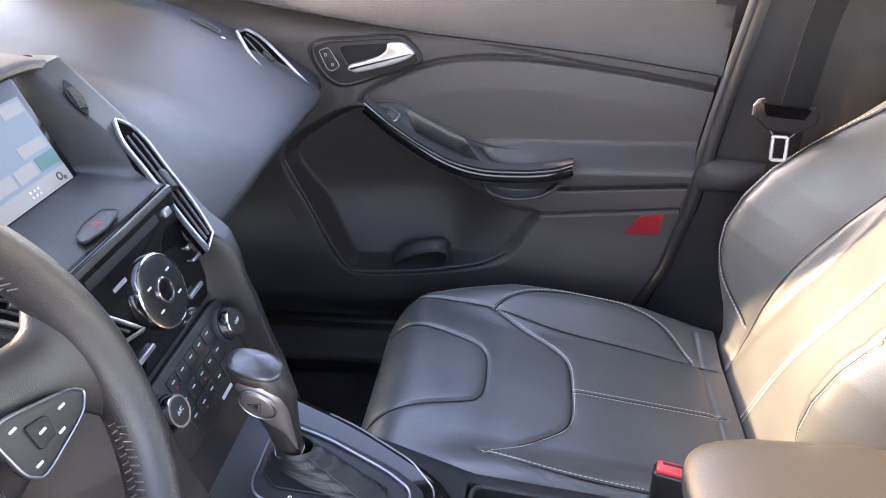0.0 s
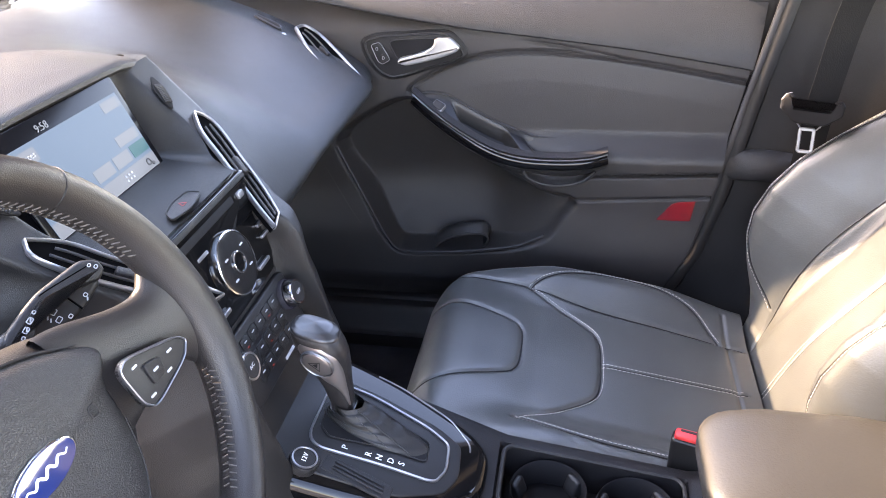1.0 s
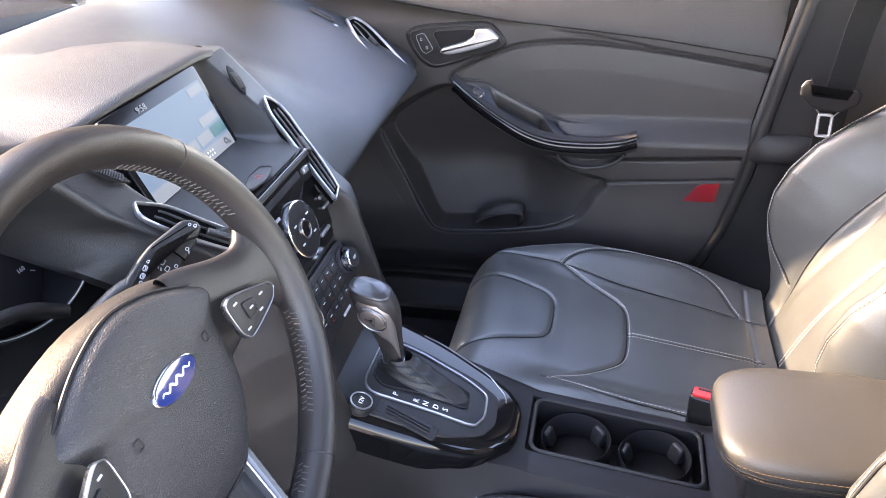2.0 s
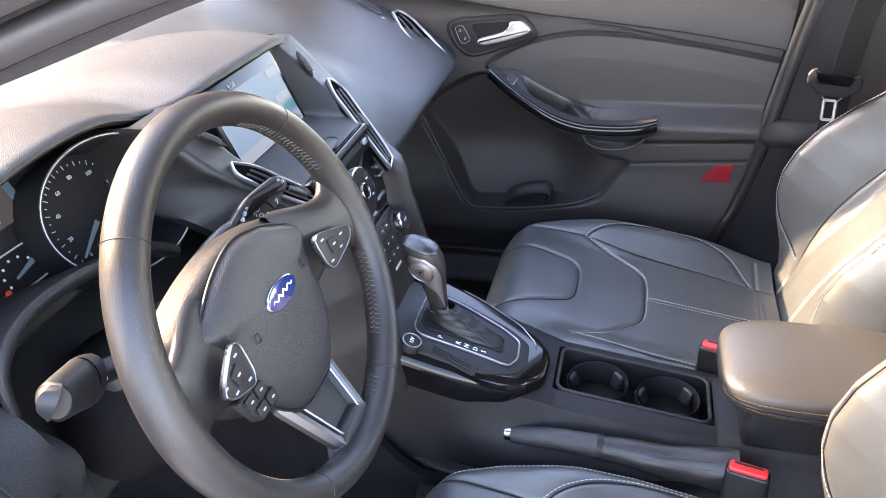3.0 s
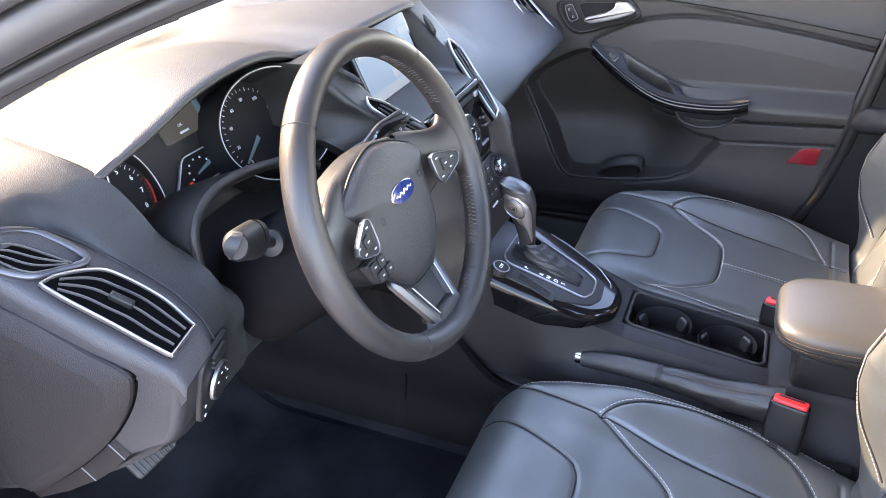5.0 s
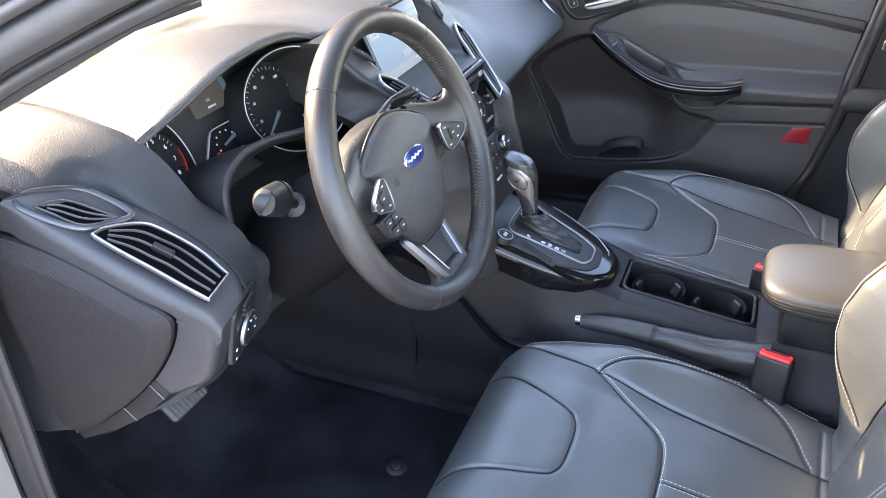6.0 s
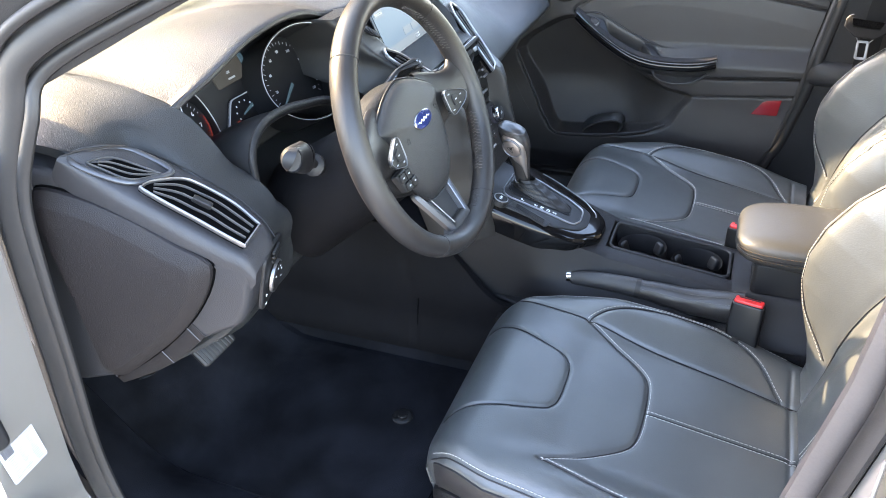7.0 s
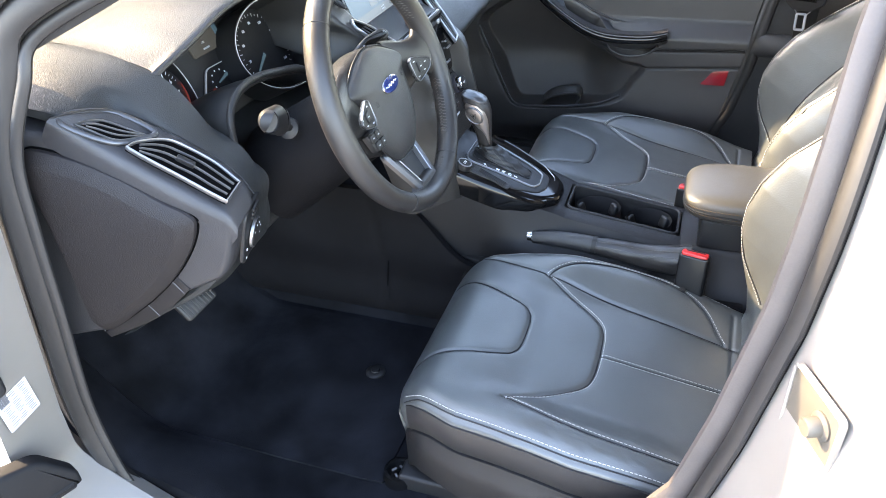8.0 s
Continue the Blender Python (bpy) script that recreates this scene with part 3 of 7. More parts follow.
part("switch_groove", tube([HZ @ Vector((x * 1.03, y * 1.06, 0.0004)) for x, y in hz_out], 0.0010, 0.0010, 6, closed=True), DARK, hz)
part("triangle", moved(ring([(-0.0045, -0.003), (0.0045, -0.003), (0, 0.0045)], 0.001, 0.0004, 0.0001), HZ @ Matrix.Translation((0.002, 0, 0.0007))), RED, hz)

DIAL_FACE = material("dark grey dial", (0.016, 0.016, 0.017), 0.20, metal=0.2, blotch=0.05)
# radio panel
RM = facing((-0.068, 0, 0.853), (0.953, 0, 0.30)) @ Matrix.Translation((0, 0, -0.001))
radio = part("radio_panel", plate(soft_outline([(-0.110, 0.073), (0.110, 0.073), (0.084, 0.020), (0.090, -0.012), (0.086, -0.030), (0.072, -0.048), (-0.072, -0.048), (-0.086, -0.030), (-0.090, -0.012), (-0.084, 0.020)], 0.10), 0.010, 0.003, RM), GLOSS, stack, "glossy black radio panel with a large round dial")
part("top_strip", plate(rounded(0.206, 0.006, 0.002), 0.0016, 0.0006, RM @ Matrix.Translation((0, 0.0665, 0.0096))), HARD, radio, "grey strip above the disc slot")
part("disc_slot", plate(rounded(0.130, 0.009, 0.002), 0.0008, 0.0003, RM @ Matrix.Translation((-0.006, 0.054, 0.0098))), GAUGE_BLACK, radio)
for x, y, w, h in ((0.076, 0.052, 0.013, 0.008), (-0.078, 0.030, 0.012, 0.007), (0.086, 0.008, 0.020, 0.005), (-0.080, -0.006, 0.020, 0.005), (-0.055, -0.030, 0.030, 0.005), (0.055, -0.030, 0.030, 0.005), (0.084, -0.006, 0.020, 0.004)):
    part("radio_button", plate(rounded(w, h, 0.0015, 2), 0.003, 0.001, RM @ Matrix.Translation((x, y, 0.010))), DIAL, radio)
part("maker_mark", plate(rounded(0.022, 0.004, 0.001, 2), 0.0008, 0.0002, RM @ Matrix.Translation((-0.036, 0.034, 0.010))), DIAL, radio)
DM = RM @ Matrix.Translation((0.004, 0.001, 0.010))
dial = part("radio_dial", lathe([(0.0375, 0.0), (0.0375, 0.004), (0.0370, 0.0062), (0.0355, 0.0068)], DM), CHROME, radio, "black dial with chrome edge and centre ring")
part("dial_face", lathe([(0.0358, 0.002), (0.0356, 0.0062), (0.030, 0.0074), (0.012, 0.0078)], DM), DIAL_FACE, dial)
part("centre_ring", lathe([(0.0128, 0.004), (0.0128, 0.0096), (0.0120, 0.0104), (0.0108, 0.0104), (0.0104, 0.0080)], DM), CHROME, dial)
part("centre_button", lathe([(0.0106, 0.004), (0.0106, 0.0086), (0.004, 0.0090)], DM), GLOSS, dial)
for a in (35, 145, 215, 325):
    part("dial_mark", plate(rounded(0.007, 0.002, 0.0008, 2), 0.0006, 0.0001, DM @ Matrix.Translation((0.0225 * math.cos(radians(a)), 0.0225 * math.sin(radians(a)), 0.0077))), GREY_PRINT, dial)

# climate panel under the radio
CM = facing((-0.044, 0, 0.757), (0.937, 0, 0.35)) @ Matrix.Translation((0, 0, 0.004))
climate = part("climate_panel", plate(soft_outline([(-0.090, 0.040), (0.090, 0.040), (0.086, -0.044), (-0.086, -0.044)], 0.10), 0.008, 0.003, CM), DARK, stack, "black climate panel with two knobs and small buttons")
for side in (-1, 1):
    KM = CM @ Matrix.Translation((side * 0.072, 0.012, 0.008))
    part("collar", lathe([(0.0195, 0), (0.0195, 0.004), (0.0180, 0.006)], KM), glow("dim ring", (0.25, 0.30, 0.6), 0.002), climate)
    knob = part("temperature_knob", lathe([(0.0165, 0.002), (0.0165, 0.016), (0.0155, 0.018), (0.013, 0.018)], KM), CHROME, climate, "round knob with chrome edge and black face")
    part("knob_face", lathe([(0.0132, 0.012), (0.0132, 0.0178), (0.004, 0.0184)], KM), DARK, knob)
    part("knob_mark", letters("A/C" if side < 0 else "OFF", 0.006, KM @ Matrix.Translation((0, 0, 0.0186))), GREY_PRINT, knob, smooth=0)
for r, y in enumerate((0.022, 0.000, -0.020)):
    for k in range(5):
        x = -0.040 + 0.020 * k
        if r and abs(x) > 0.041:
            continue
        part("climate_button", plate(rounded(0.0180, 0.0155, 0.002, 2), 0.0014, 0.0005, CM @ Matrix.Translation((x, y, 0.008))), HARD, climate)
        part("button_mark", plate(rounded(0.006, 0.0014, 0.0005, 2), 0.0005, 0.0001, CM @ Matrix.Translation((x, y + 0.002, 0.0095))), GREY_PRINT, climate)
        if (r + k) % 3 == 0:
            part("button_lamp", plate(rounded(0.004, 0.0014, 0.0005, 2), 0.0006, 0.0001, CM @ Matrix.Translation((x, y - 0.005, 0.0095))), SCREEN_RED, climate)
part("maker_mark", plate(rounded(0.026, 0.004, 0.001, 2), 0.0006, 0.0001, CM @ Matrix.Translation((0.02, -0.038, 0.008))), GREY_PRINT, climate)

# ---- instruments ----
SILVER_LINE = material("pale silver line", (0.46, 0.46, 0.47), 0.4, metal=0.35, blotch=0.05)
IM = facing((-0.352, -0.350, 0.942), (0.90, 0, 0.43))
cluster = part("instrument_panel", plate(soft_outline([(-0.205, -0.095), (0.215, -0.095), (0.225, 0.05), (0.15, 0.098), (-0.13, 0.098), (-0.205, 0.04)], 0.2), 0.010, 0.004, IM), DARK, dash, "black instrument cluster with two gauges, fuel gauge and display")
for sx_, gx, gy, gr, deep, lean in ((-1, -0.140, -0.014, 0.056, 0.046, -0.60), (1, 0.104, -0.030, 0.078, 0.082, 0.50)):
    GM = IM @ Matrix.Translation((gx, gy, 0.010))
    def tube_wall(v, a):
        # the tube is cut at a slant, lowest towards the middle of the panel
        r = gr + (0.0 if v <= 1 else 0.004 * min(1.0, v - 1))
        return GM @ Vector((r * math.cos(a), r * math.sin(a), (min(v, 1.0) if v <= 2 else 3 - v) * (deep + lean * gr * math.cos(a))))
    around = [2 * math.pi * i / 64 for i in range(64)]
    gauge = part("gauge", grid(tube_wall, [0, 0.5, 0.97, 1, 2, 2.03, 2.5, 3], around, closed_v=True), DARK, cluster, "round gauge in a deep black tube with a thin silver rim")
    part("gauge_ring", tube([tube_wall(1.5, a) for a in around], 0.0008, 0.0008, 6, closed=True, up=(0.9, 0, 0.43)), SILVER_LINE, gauge)
    GM = GM @ Matrix.Translation((0, 0, 0.0 if sx_ < 0 else 0.036))
    part("gauge_face", lathe([(gr - 0.001, 0.0), (gr - 0.001, 0.0026), (0.004, 0.0028)], GM), GAUGE_BLACK, gauge)
    for k in range(33):
        a = radians(215 - 250 * k / 32)
        red = sx_ < 0 and k > 25
        part("scale_mark", moved(plate(rounded(0.003 if k % 2 else 0.006, 0.0009, 0.0003, 1), 0.0005, 0.0001), GM @ Matrix.Translation((0.85 * gr * math.cos(a), 0.85 * gr * math.sin(a), 0.0030)) @ pose(0, 0, 0, 0, 0, math.degrees(a))), SCREEN_RED if red else GREY_PRINT, gauge)
    nums = ["0", "1", "2", "3", "4", "5", "6", "7", "8"] if sx_ < 0 else ["0", "20", "40", "60", "80", "100", "120", "140", "160"]
    for k, word in enumerate(nums):
        a = radians(215 - 250 * k / 8)
        part("numeral", letters(word, 0.0095 if sx_ < 0 else 0.007, GM @ Matrix.Translation((0.68 * gr * math.cos(a), 0.68 * gr * math.sin(a), 0.0033))), WHITE_PRINT if sx_ < 0 else GREY_PRINT, gauge, smooth=0)
    if sx_ < 0:
        part("red_arc", tube([GM @ Vector((0.93 * gr * math.cos(radians(215 - 250 * k / 40)), 0.93 * gr * math.sin(radians(215 - 250 * k / 40)), 0.0031)) for k in range(33, 41)], 0.0011, 0.0004, 6, up=(0.9, 0, 0.43)), SCREEN_RED, gauge)
        part("needle_hub", lathe([(0.0042, 0.002), (0.0042, 0.007), (0.002, 0.008)], GM, 20), SCREEN_RED, gauge)
    a = radians(208)
    part("needle", tube([GM @ Vector((0.010 * math.cos(a), 0.010 * math.sin(a), 0.006)), GM @ Vector((0.80 * gr * math.cos(a), 0.80 * gr * math.sin(a), 0.006))], lambda t: 0.0040 * (1 - 0.6 * t), 0.001, 6, up=(0.9, 0, 0.43)), SCREEN_BLUE, gauge)
DSM = IM @ Matrix.Translation((0.012, 0.036, 0.010))
disp = part("trip_display", plate(rounded(0.078, 0.044, 0.004), 0.004, 0.001, DSM), SCREEN_GREY, cluster, "dim grey trip display")
part("display_text", letters("OK", 0.006, DSM @ Matrix.Translation((-0.002, -0.004, 0.0044))), GREY_PRINT, disp, smooth=0)
part("display_line", plate(rounded(0.018, 0.0032, 0.0005, 1), 0.0004, 0.0001, DSM @ Matrix.Translation((0.0, -0.014, 0.0041))), GREY_PRINT, disp)
part("side_scale", plate(rounded(0.010, 0.040, 0.002, 2), 0.003, 0.001, DSM @ Matrix.Translation((0.046, 0.0, 0.001))), SCREEN_BLUE, disp, "dim blue bar beside the display")
FM = IM @ Matrix.Translation((0.008, -0.030, 0.010)) @ Matrix.Diagonal((1.16, 1.2, 1, 1))
fuel_out = soft_outline([(-0.024, 0.019), (0.052, 0.017), (0.040, -0.019), (-0.064, -0.020)], 0.12)
fuel = part("fuel_gauge", plate(fuel_out, 0.003, 0.0005, FM), GAUGE_BLACK, cluster, "small fuel gauge in a thin silver frame")
part("gauge_ring", ring(fuel_out, 0.0016, 0.006, 0.0005, FM), SILVER_LINE, fuel)
part("needle", tube([FM @ Vector((-0.014, -0.006, 0.005)), FM @ Vector((0.014, 0.000, 0.005))], lambda t: 0.0016 + 0.0022 * t, 0.001, 6, up=(0.9, 0, 0.43)), SCREEN_BLUE, fuel)
part("warning_lamp", plate(rounded(0.006, 0.005, 0.001, 2), 0.001, 0.0003, FM @ Matrix.Translation((-0.030, -0.012, 0.003))), SCREEN_RED, fuel)
for k in range(6):
    a = radians(200 - 34 * k)
    part("scale_mark", plate(rounded(0.0024, 0.0024, 0.0003, 1), 0.0005, 0.0001, FM @ Matrix.Translation((-0.006 + 0.019 * math.cos(a), -0.004 + 0.015 * math.sin(a), 0.003))), WHITE_PRINT, fuel)

BEZEL = material("dull grey plastic", (0.06, 0.06, 0.064), 0.36, metal=0.5, blotch=0.06)
END_TRIM = material("brownish black trim", (0.0088, 0.0070, 0.0076), 0.5, grain=0.5, grain_size=600, blotch=0.12, kind="leather", spec=0.3)
VENT_RIM = material("grey satin vent rim", (0.15, 0.15, 0.158), 0.36, metal=0.8, blotch=0.06)
END_SKIN = material("soft black end skin", (0.0245, 0.0238, 0.0260), 0.42, grain=0.35, grain_size=520, blotch=0.12, kind="leather", spec=0.36)
# ---- vents and controls of the dashboard's left and right ends ----
seam_up = resample(spline([(-0.328, -0.712, 1.000), (-0.312, -0.686, 1.001), (-0.288, -0.636, 0.984), (-0.243, -0.608, 0.951), (-0.183, -0.589, 0.906), (-0.142, -0.590, 0.875), (-0.119, -0.600, 0.857)], 8), 40)
seam_low = resample(spline([(-0.330, -0.716, 0.996), (-0.300, -0.712, 0.976), (-0.240, -0.700, 0.936), (-0.180, -0.684, 0.892), (-0.112, -0.664, 0.845)], 8), 40)
part("vent_panel", thick(grid(lambda i, v: seam_up[i].lerp(seam_low[i], v) + Vector((0.0022, 0, 0.0030)) * (1 - (2 * v - 1) ** 8) - Vector((0.0055, 0, 0.0060)) - Vector((0, -0.003, 0.010)) * max(0.0, (v - 0.84) / 0.16) ** 2 - Vector((0.003, 0, 0.012)) * max(0.0, (i - 36) / 3) ** 2, range(40), lin(0, 0.84, 13) + [0.88, 0.91, 0.94, 0.97, 1.0]), 40, 18, (-0.022, 0.004, -0.024)), END_SKIN, dash, "smooth panel that carries the side vents")
side_vent = leaf_vent([(-0.309, -0.695, 0.982), (-0.304, -0.678, 0.980), (-0.292, -0.662, 0.974), (-0.250, -0.642, 0.949)], [(-0.309, -0.696, 0.982), (-0.295, -0.690, 0.973), (-0.265, -0.678, 0.956), (-0.249, -0.644, 0.948)], dash, 2, SOFT, tab=False, lift=0.0030, frame_w=0.0016, frame_h=0.003, body=0.002, label="narrow black side window vent")
bezel = resample(spline([(-0.325, -0.703, 0.991), (-0.324, -0.681, 0.992), (-0.310, -0.653, 0.985), (-0.288, -0.633, 0.973), (-0.245, -0.626, 0.948), (-0.253, -0.657, 0.950), (-0.263, -0.680, 0.955), (-0.284, -0.695, 0.967), (-0.312, -0.705, 0.983)], 8, True), 60)
part("bezel", tube([p + Vector((0.0010, 0, 0.0012)) for p in bezel], 0.0042, 0.0034, 10, closed=True, up=(0.5, -0.1, 0.86)), BEZEL, side_vent, "dull grey rim of the side vent")
leaf_vent([(-0.245, -0.686, 0.951), (-0.243, -0.668, 0.950), (-0.229, -0.635, 0.940), (-0.214, -0.621, 0.928), (-0.174, -0.609, 0.899), (-0.138, -0.610, 0.872)], [(-0.245, -0.687, 0.951), (-0.221, -0.682, 0.934), (-0.187, -0.671, 0.908), (-0.157, -0.663, 0.886), (-0.132, -0.655, 0.867)], dash, 3, VENT_RIM, blade=0.0030, wave=0.012, lift=0.0040, frame_w=0.0020, frame_h=0.0040, body=0.002)
leaf_vent([(-0.215, 0.668, 0.944), (-0.208, 0.694, 0.941), (-0.181, 0.695, 0.924), (-0.141, 0.666, 0.900), (-0.089, 0.621, 0.869)], [(-0.215, 0.667, 0.944), (-0.177, 0.613, 0.921), (-0.142, 0.581, 0.899), (-0.099, 0.551, 0.873)], dash, 2, lift=0.006, frame_w=0.0030, frame_h=0.0045, body=0.012)
vent([(-0.285, 0.665, 0.970), (-0.235, 0.655, 0.951), (-0.228, 0.632, 0.948), (-0.285, 0.650, 0.970)], dash, 1, SOFT, tab=False, r=0.3, lift=0.003, label="narrow side window slot")
part("sensor", lathe([(0.007, 0), (0.006, 0.004), (0.002, 0.006)], facing((-0.222, 0.627, 0.945), (0.4, 0, 0.9)), 16), GREY_PRINT, dash, "small pale sensor dome")
part("airbag_mark", moved(ring(rounded(0.012, 0.016, 0.003, 3), 0.0012, 0.0006, 0.0002), facing((-0.116, 0.485, 0.888), (0.52, 0, 0.85), (-0.85, 0, 0.5))), HARD, dash)
part("panel_seam", tube([p + Vector((-0.004, 0.001, -0.004)) for p in seam_up], 0.0010, 0.0013, 6), DARK, dash)
# grille along the windscreen
part("speaker_grille", thick(grid(lambda x, y: (x, y, 1.052 - 0.10 * (x + 0.60) ** 2 - 0.004), lin(-0.66, -0.58, 8), lin(-0.46, -0.05, 24)), 8, 24, (0, 0, -0.01)), DARK, dash, "fine black speaker grille below the windscreen")
# light switch panel
LM = facing((-0.152, -0.594, 0.786), (0.93, 0.27, -0.24))
lamp_panel = part("light_switch_panel", plate(soft_outline([(-0.036, 0.046), (0.046, 0.046), (0.042, -0.044), (-0.038, -0.044)], 0.2), 0.006, 0.003, LM), DARK, dash, "black panel with a round light switch")
part("switch_ring", lathe([(0.0245, 0.0), (0.0245, 0.003), (0.0240, 0.0042), (0.0225, 0.0045)], LM @ Matrix.Translation((0.006, -0.006, 0.008))), SATIN, lamp_panel)
part("switch_face", lathe([(0.0218, 0.0), (0.0218, 0.0055), (0.006, 0.0065)], LM @ Matrix.Translation((0.006, -0.006, 0.008))), DARK, lamp_panel)
for k in range(2):
    part("lamp_symbol", plate(rounded(0.004, 0.0035, 0.001, 2), 0.0005, 0.0001, LM @ Matrix.Translation((-0.030, -0.016 - 0.014 * k, 0.0082))), WHITE_PRINT, lamp_panel)
for k in range(5):
    a = radians(150 - 45 * k)
    part("lamp_symbol", plate(rounded(0.0034, 0.0016, 0.0005, 2), 0.0005, 0.0001, LM @ Matrix.Translation((0.006 + 0.0155 * math.cos(a), -0.006 + 0.0155 * math.sin(a), 0.0140))), WHITE_PRINT, lamp_panel)
for k in range(3):
    part("switch_slat", plate(rounded(0.030, 0.004, 0.001, 2), 0.004, 0.001, LM @ Matrix.Translation((0.0, 0.030 + 0.007 * k, 0.008))), HARD, lamp_panel)

# end cap that shows while the driver door is open
ECM = Matrix(((0.982, 0, 0.189, -0.4), (0.189, 0, -0.982, -0.715), (0, 1, 0, 0), (0, 0, 0, 1)))       # slanted plane along the dashboard end, raised towards the open door
cap_base = [(-0.10, 0.972), (0.012, 0.974), (0.103, 0.955), (0.172, 0.921), (0.236, 0.876), (0.272, 0.852), (0.282, 0.836), (0.276, 0.806), (0.262, 0.766), (0.245, 0.742), (0.216, 0.727), (0.172, 0.706), (0.109, 0.668), (0.041, 0.632), (-0.10, 0.64)]
part("end_wall", plate([(p.x, p.y) for p in spline([(x, z, 0) for x, z in cap_base][::-1], 4, True)], 0.040, 0.013, ECM @ Matrix.Translation((0, 0, -0.040)), 6), END_SKIN, dash)
cap = [(0.012, 0.949), (0.078, 0.937), (0.142, 0.907), (0.190, 0.875), (0.222, 0.857), (0.231, 0.838), (0.211, 0.793), (0.168, 0.738), (0.106, 0.684), (0.034, 0.639), (0.024, 0.70), (0.020, 0.811), (0.012, 0.90)]
cap_line = [(p.x, p.y) for p in spline([(x, z, 0) for x, z in cap][::-1], 5, True)]
CAP_RINGS = [(1.0, 0.0), (1.0, 0.005), (0.993, 0.0085), (0.975, 0.0105), (0.875, 0.0190), (0.855, 0.0198), (0.5, 0.0200), (0.02, 0.0200)]
part("end_panel", grid(lambda r, p: ECM @ Vector((0.020 + (p[0] - 0.020) * r[0], 0.79 + (p[1] - 0.79) * r[0], r[1])), CAP_RINGS, cap_line, closed_v=True), END_TRIM, dash, "rounded dark panel with a wide chamfer closing the dashboard end", smooth=16)
# added pale tube: the highlight along the panel's front edge, put in as colour
part("end_highlight", tube([ECM @ Vector((x, z, 0.006)) for x, z in ((0.010, 0.955), (0.010, 0.90), (0.016, 0.82), (0.020, 0.70), (0.030, 0.636))], 0.0013, 0.0013, 6), BEZEL, dash, "thin pale line painted as the highlight on the end panel's edge")
part("end_gap", tube([ECM @ Vector((x, z, 0.0005)) for x, z in cap_line], 0.0024, 0.0024, 6, closed=True), DEPTH_BLACK, dash)
# lower trim below the panel, in two lengths
edge = [Vector((p.x, p.y)) for p in spline([(0.176, 0.745, 0), (0.131, 0.702, 0), (0.106, 0.682, 0), (0.072, 0.658, 0), (0.026, 0.630, 0)], 5)]
skirt = [p + Vector((0.56, -0.83)) * (0.027 - 0.016 * (i / len(edge)) ** 2) for i, p in enumerate(edge)]
part("lower_trim", plate([(p.x, p.y) for p in skirt + edge[::-1]][::-1], 0.010, 0.0015, ECM @ Matrix.Translation((0, 0, -0.008)), 3), END_TRIM, dash)
# joints drawn as pale tubes, the glint on their edges put into the colour
for k in (1, 8):
    part("joint_highlight", tube([ECM @ Vector((*edge[k], 0.0022)), ECM @ Vector((*skirt[k], 0.0022))], 0.0009, 0.0009, 6), BEZEL, dash)

# ---- centre console ----
console = thing("centre_console", "black centre console with gear selector plate and cup holders", "centre console", (0.2, 0, 0.28))
def con_z(x):
    return float(np.interp(x, [-0.10, 0.0, 0.205, 0.235, 0.47, 0.5, 0.9], [0.690, 0.652, 0.572, 0.560, 0.526, 0.530, 0.530]))
CUP = (0.232, 0.462, -0.030, 0.070)
def con_at(x, s):
    l = float(np.interp(x, [-0.1, 0.1, 0.22, 0.9], [-0.118, -0.098, -0.066, -0.066]))
    r = float(np.interp(x, [-0.1, 0.1, 0.22, 0.9], [0.112, 0.098, 0.094, 0.094]))
    z = con_z(x)
    y = l + (r - l) * min(1, max(0, s))
    low = 0.33
    if s < 0:
        out = 0.055 * step(0.0, 0.55, -s)
        return (x, l - 0.004 - out * step(0.05, 0.22, x) - 0.035 * step(0.5, 1, -s), z - 0.006 - (z - low) * (-s) * 0.98)
    if s > 1:
        return (x, r + 0.03 * (s - 1), z - 0.006 - (z - low) * (s - 1) * 0.98)
    # cup tray sunk into the top
    k = step(CUP[0] - 0.004, CUP[0] + 0.002, x) * (1 - step(CUP[1] - 0.002, CUP[1] + 0.004, x)) * step(CUP[2] - 0.003, CUP[2] + 0.002, y) * (1 - step(CUP[3] - 0.002, CUP[3] + 0.003, y))
    return (x, y, z - 0.006 * abs(2 * s - 1) ** 8 - 0.055 * k)
cxs = sorted(set(lin(-0.10, 0.9, 60) + lin(0.222, 0.242, 9) + lin(0.452, 0.472, 9)))
css = lin(-1, 0, 16)[:-1] + sorted(set(lin(0, 1, 30) + lin(0.20, 0.28, 9) + lin(0.80, 0.90, 9))) + lin(1, 2, 8)[1:]
part("console_body", thick(grid(con_at, cxs, css), len(cxs), len(css), (0, 0.012, -0.02)), CONSOLE_SKIN, console)
part("side_ledge", plate(soft_outline([(-0.007, -0.105), (0.081, -0.134), (0.13, -0.128), (0.45, -0.125), (0.45, -0.06), (0.15, -0.06)], 0.15), 0.024, 0.006, Matrix.Translation((0, 0, 0.433)), 4), HARD, console, "low ledge beside the parking brake")
part("side_joint", tube([(-0.138, -0.1515, 0.437), (-0.142, -0.1525, 0.395), (-0.146, -0.1550, 0.351)], 0.0012, 0.0012, 5), DEPTH_BLACK, console)
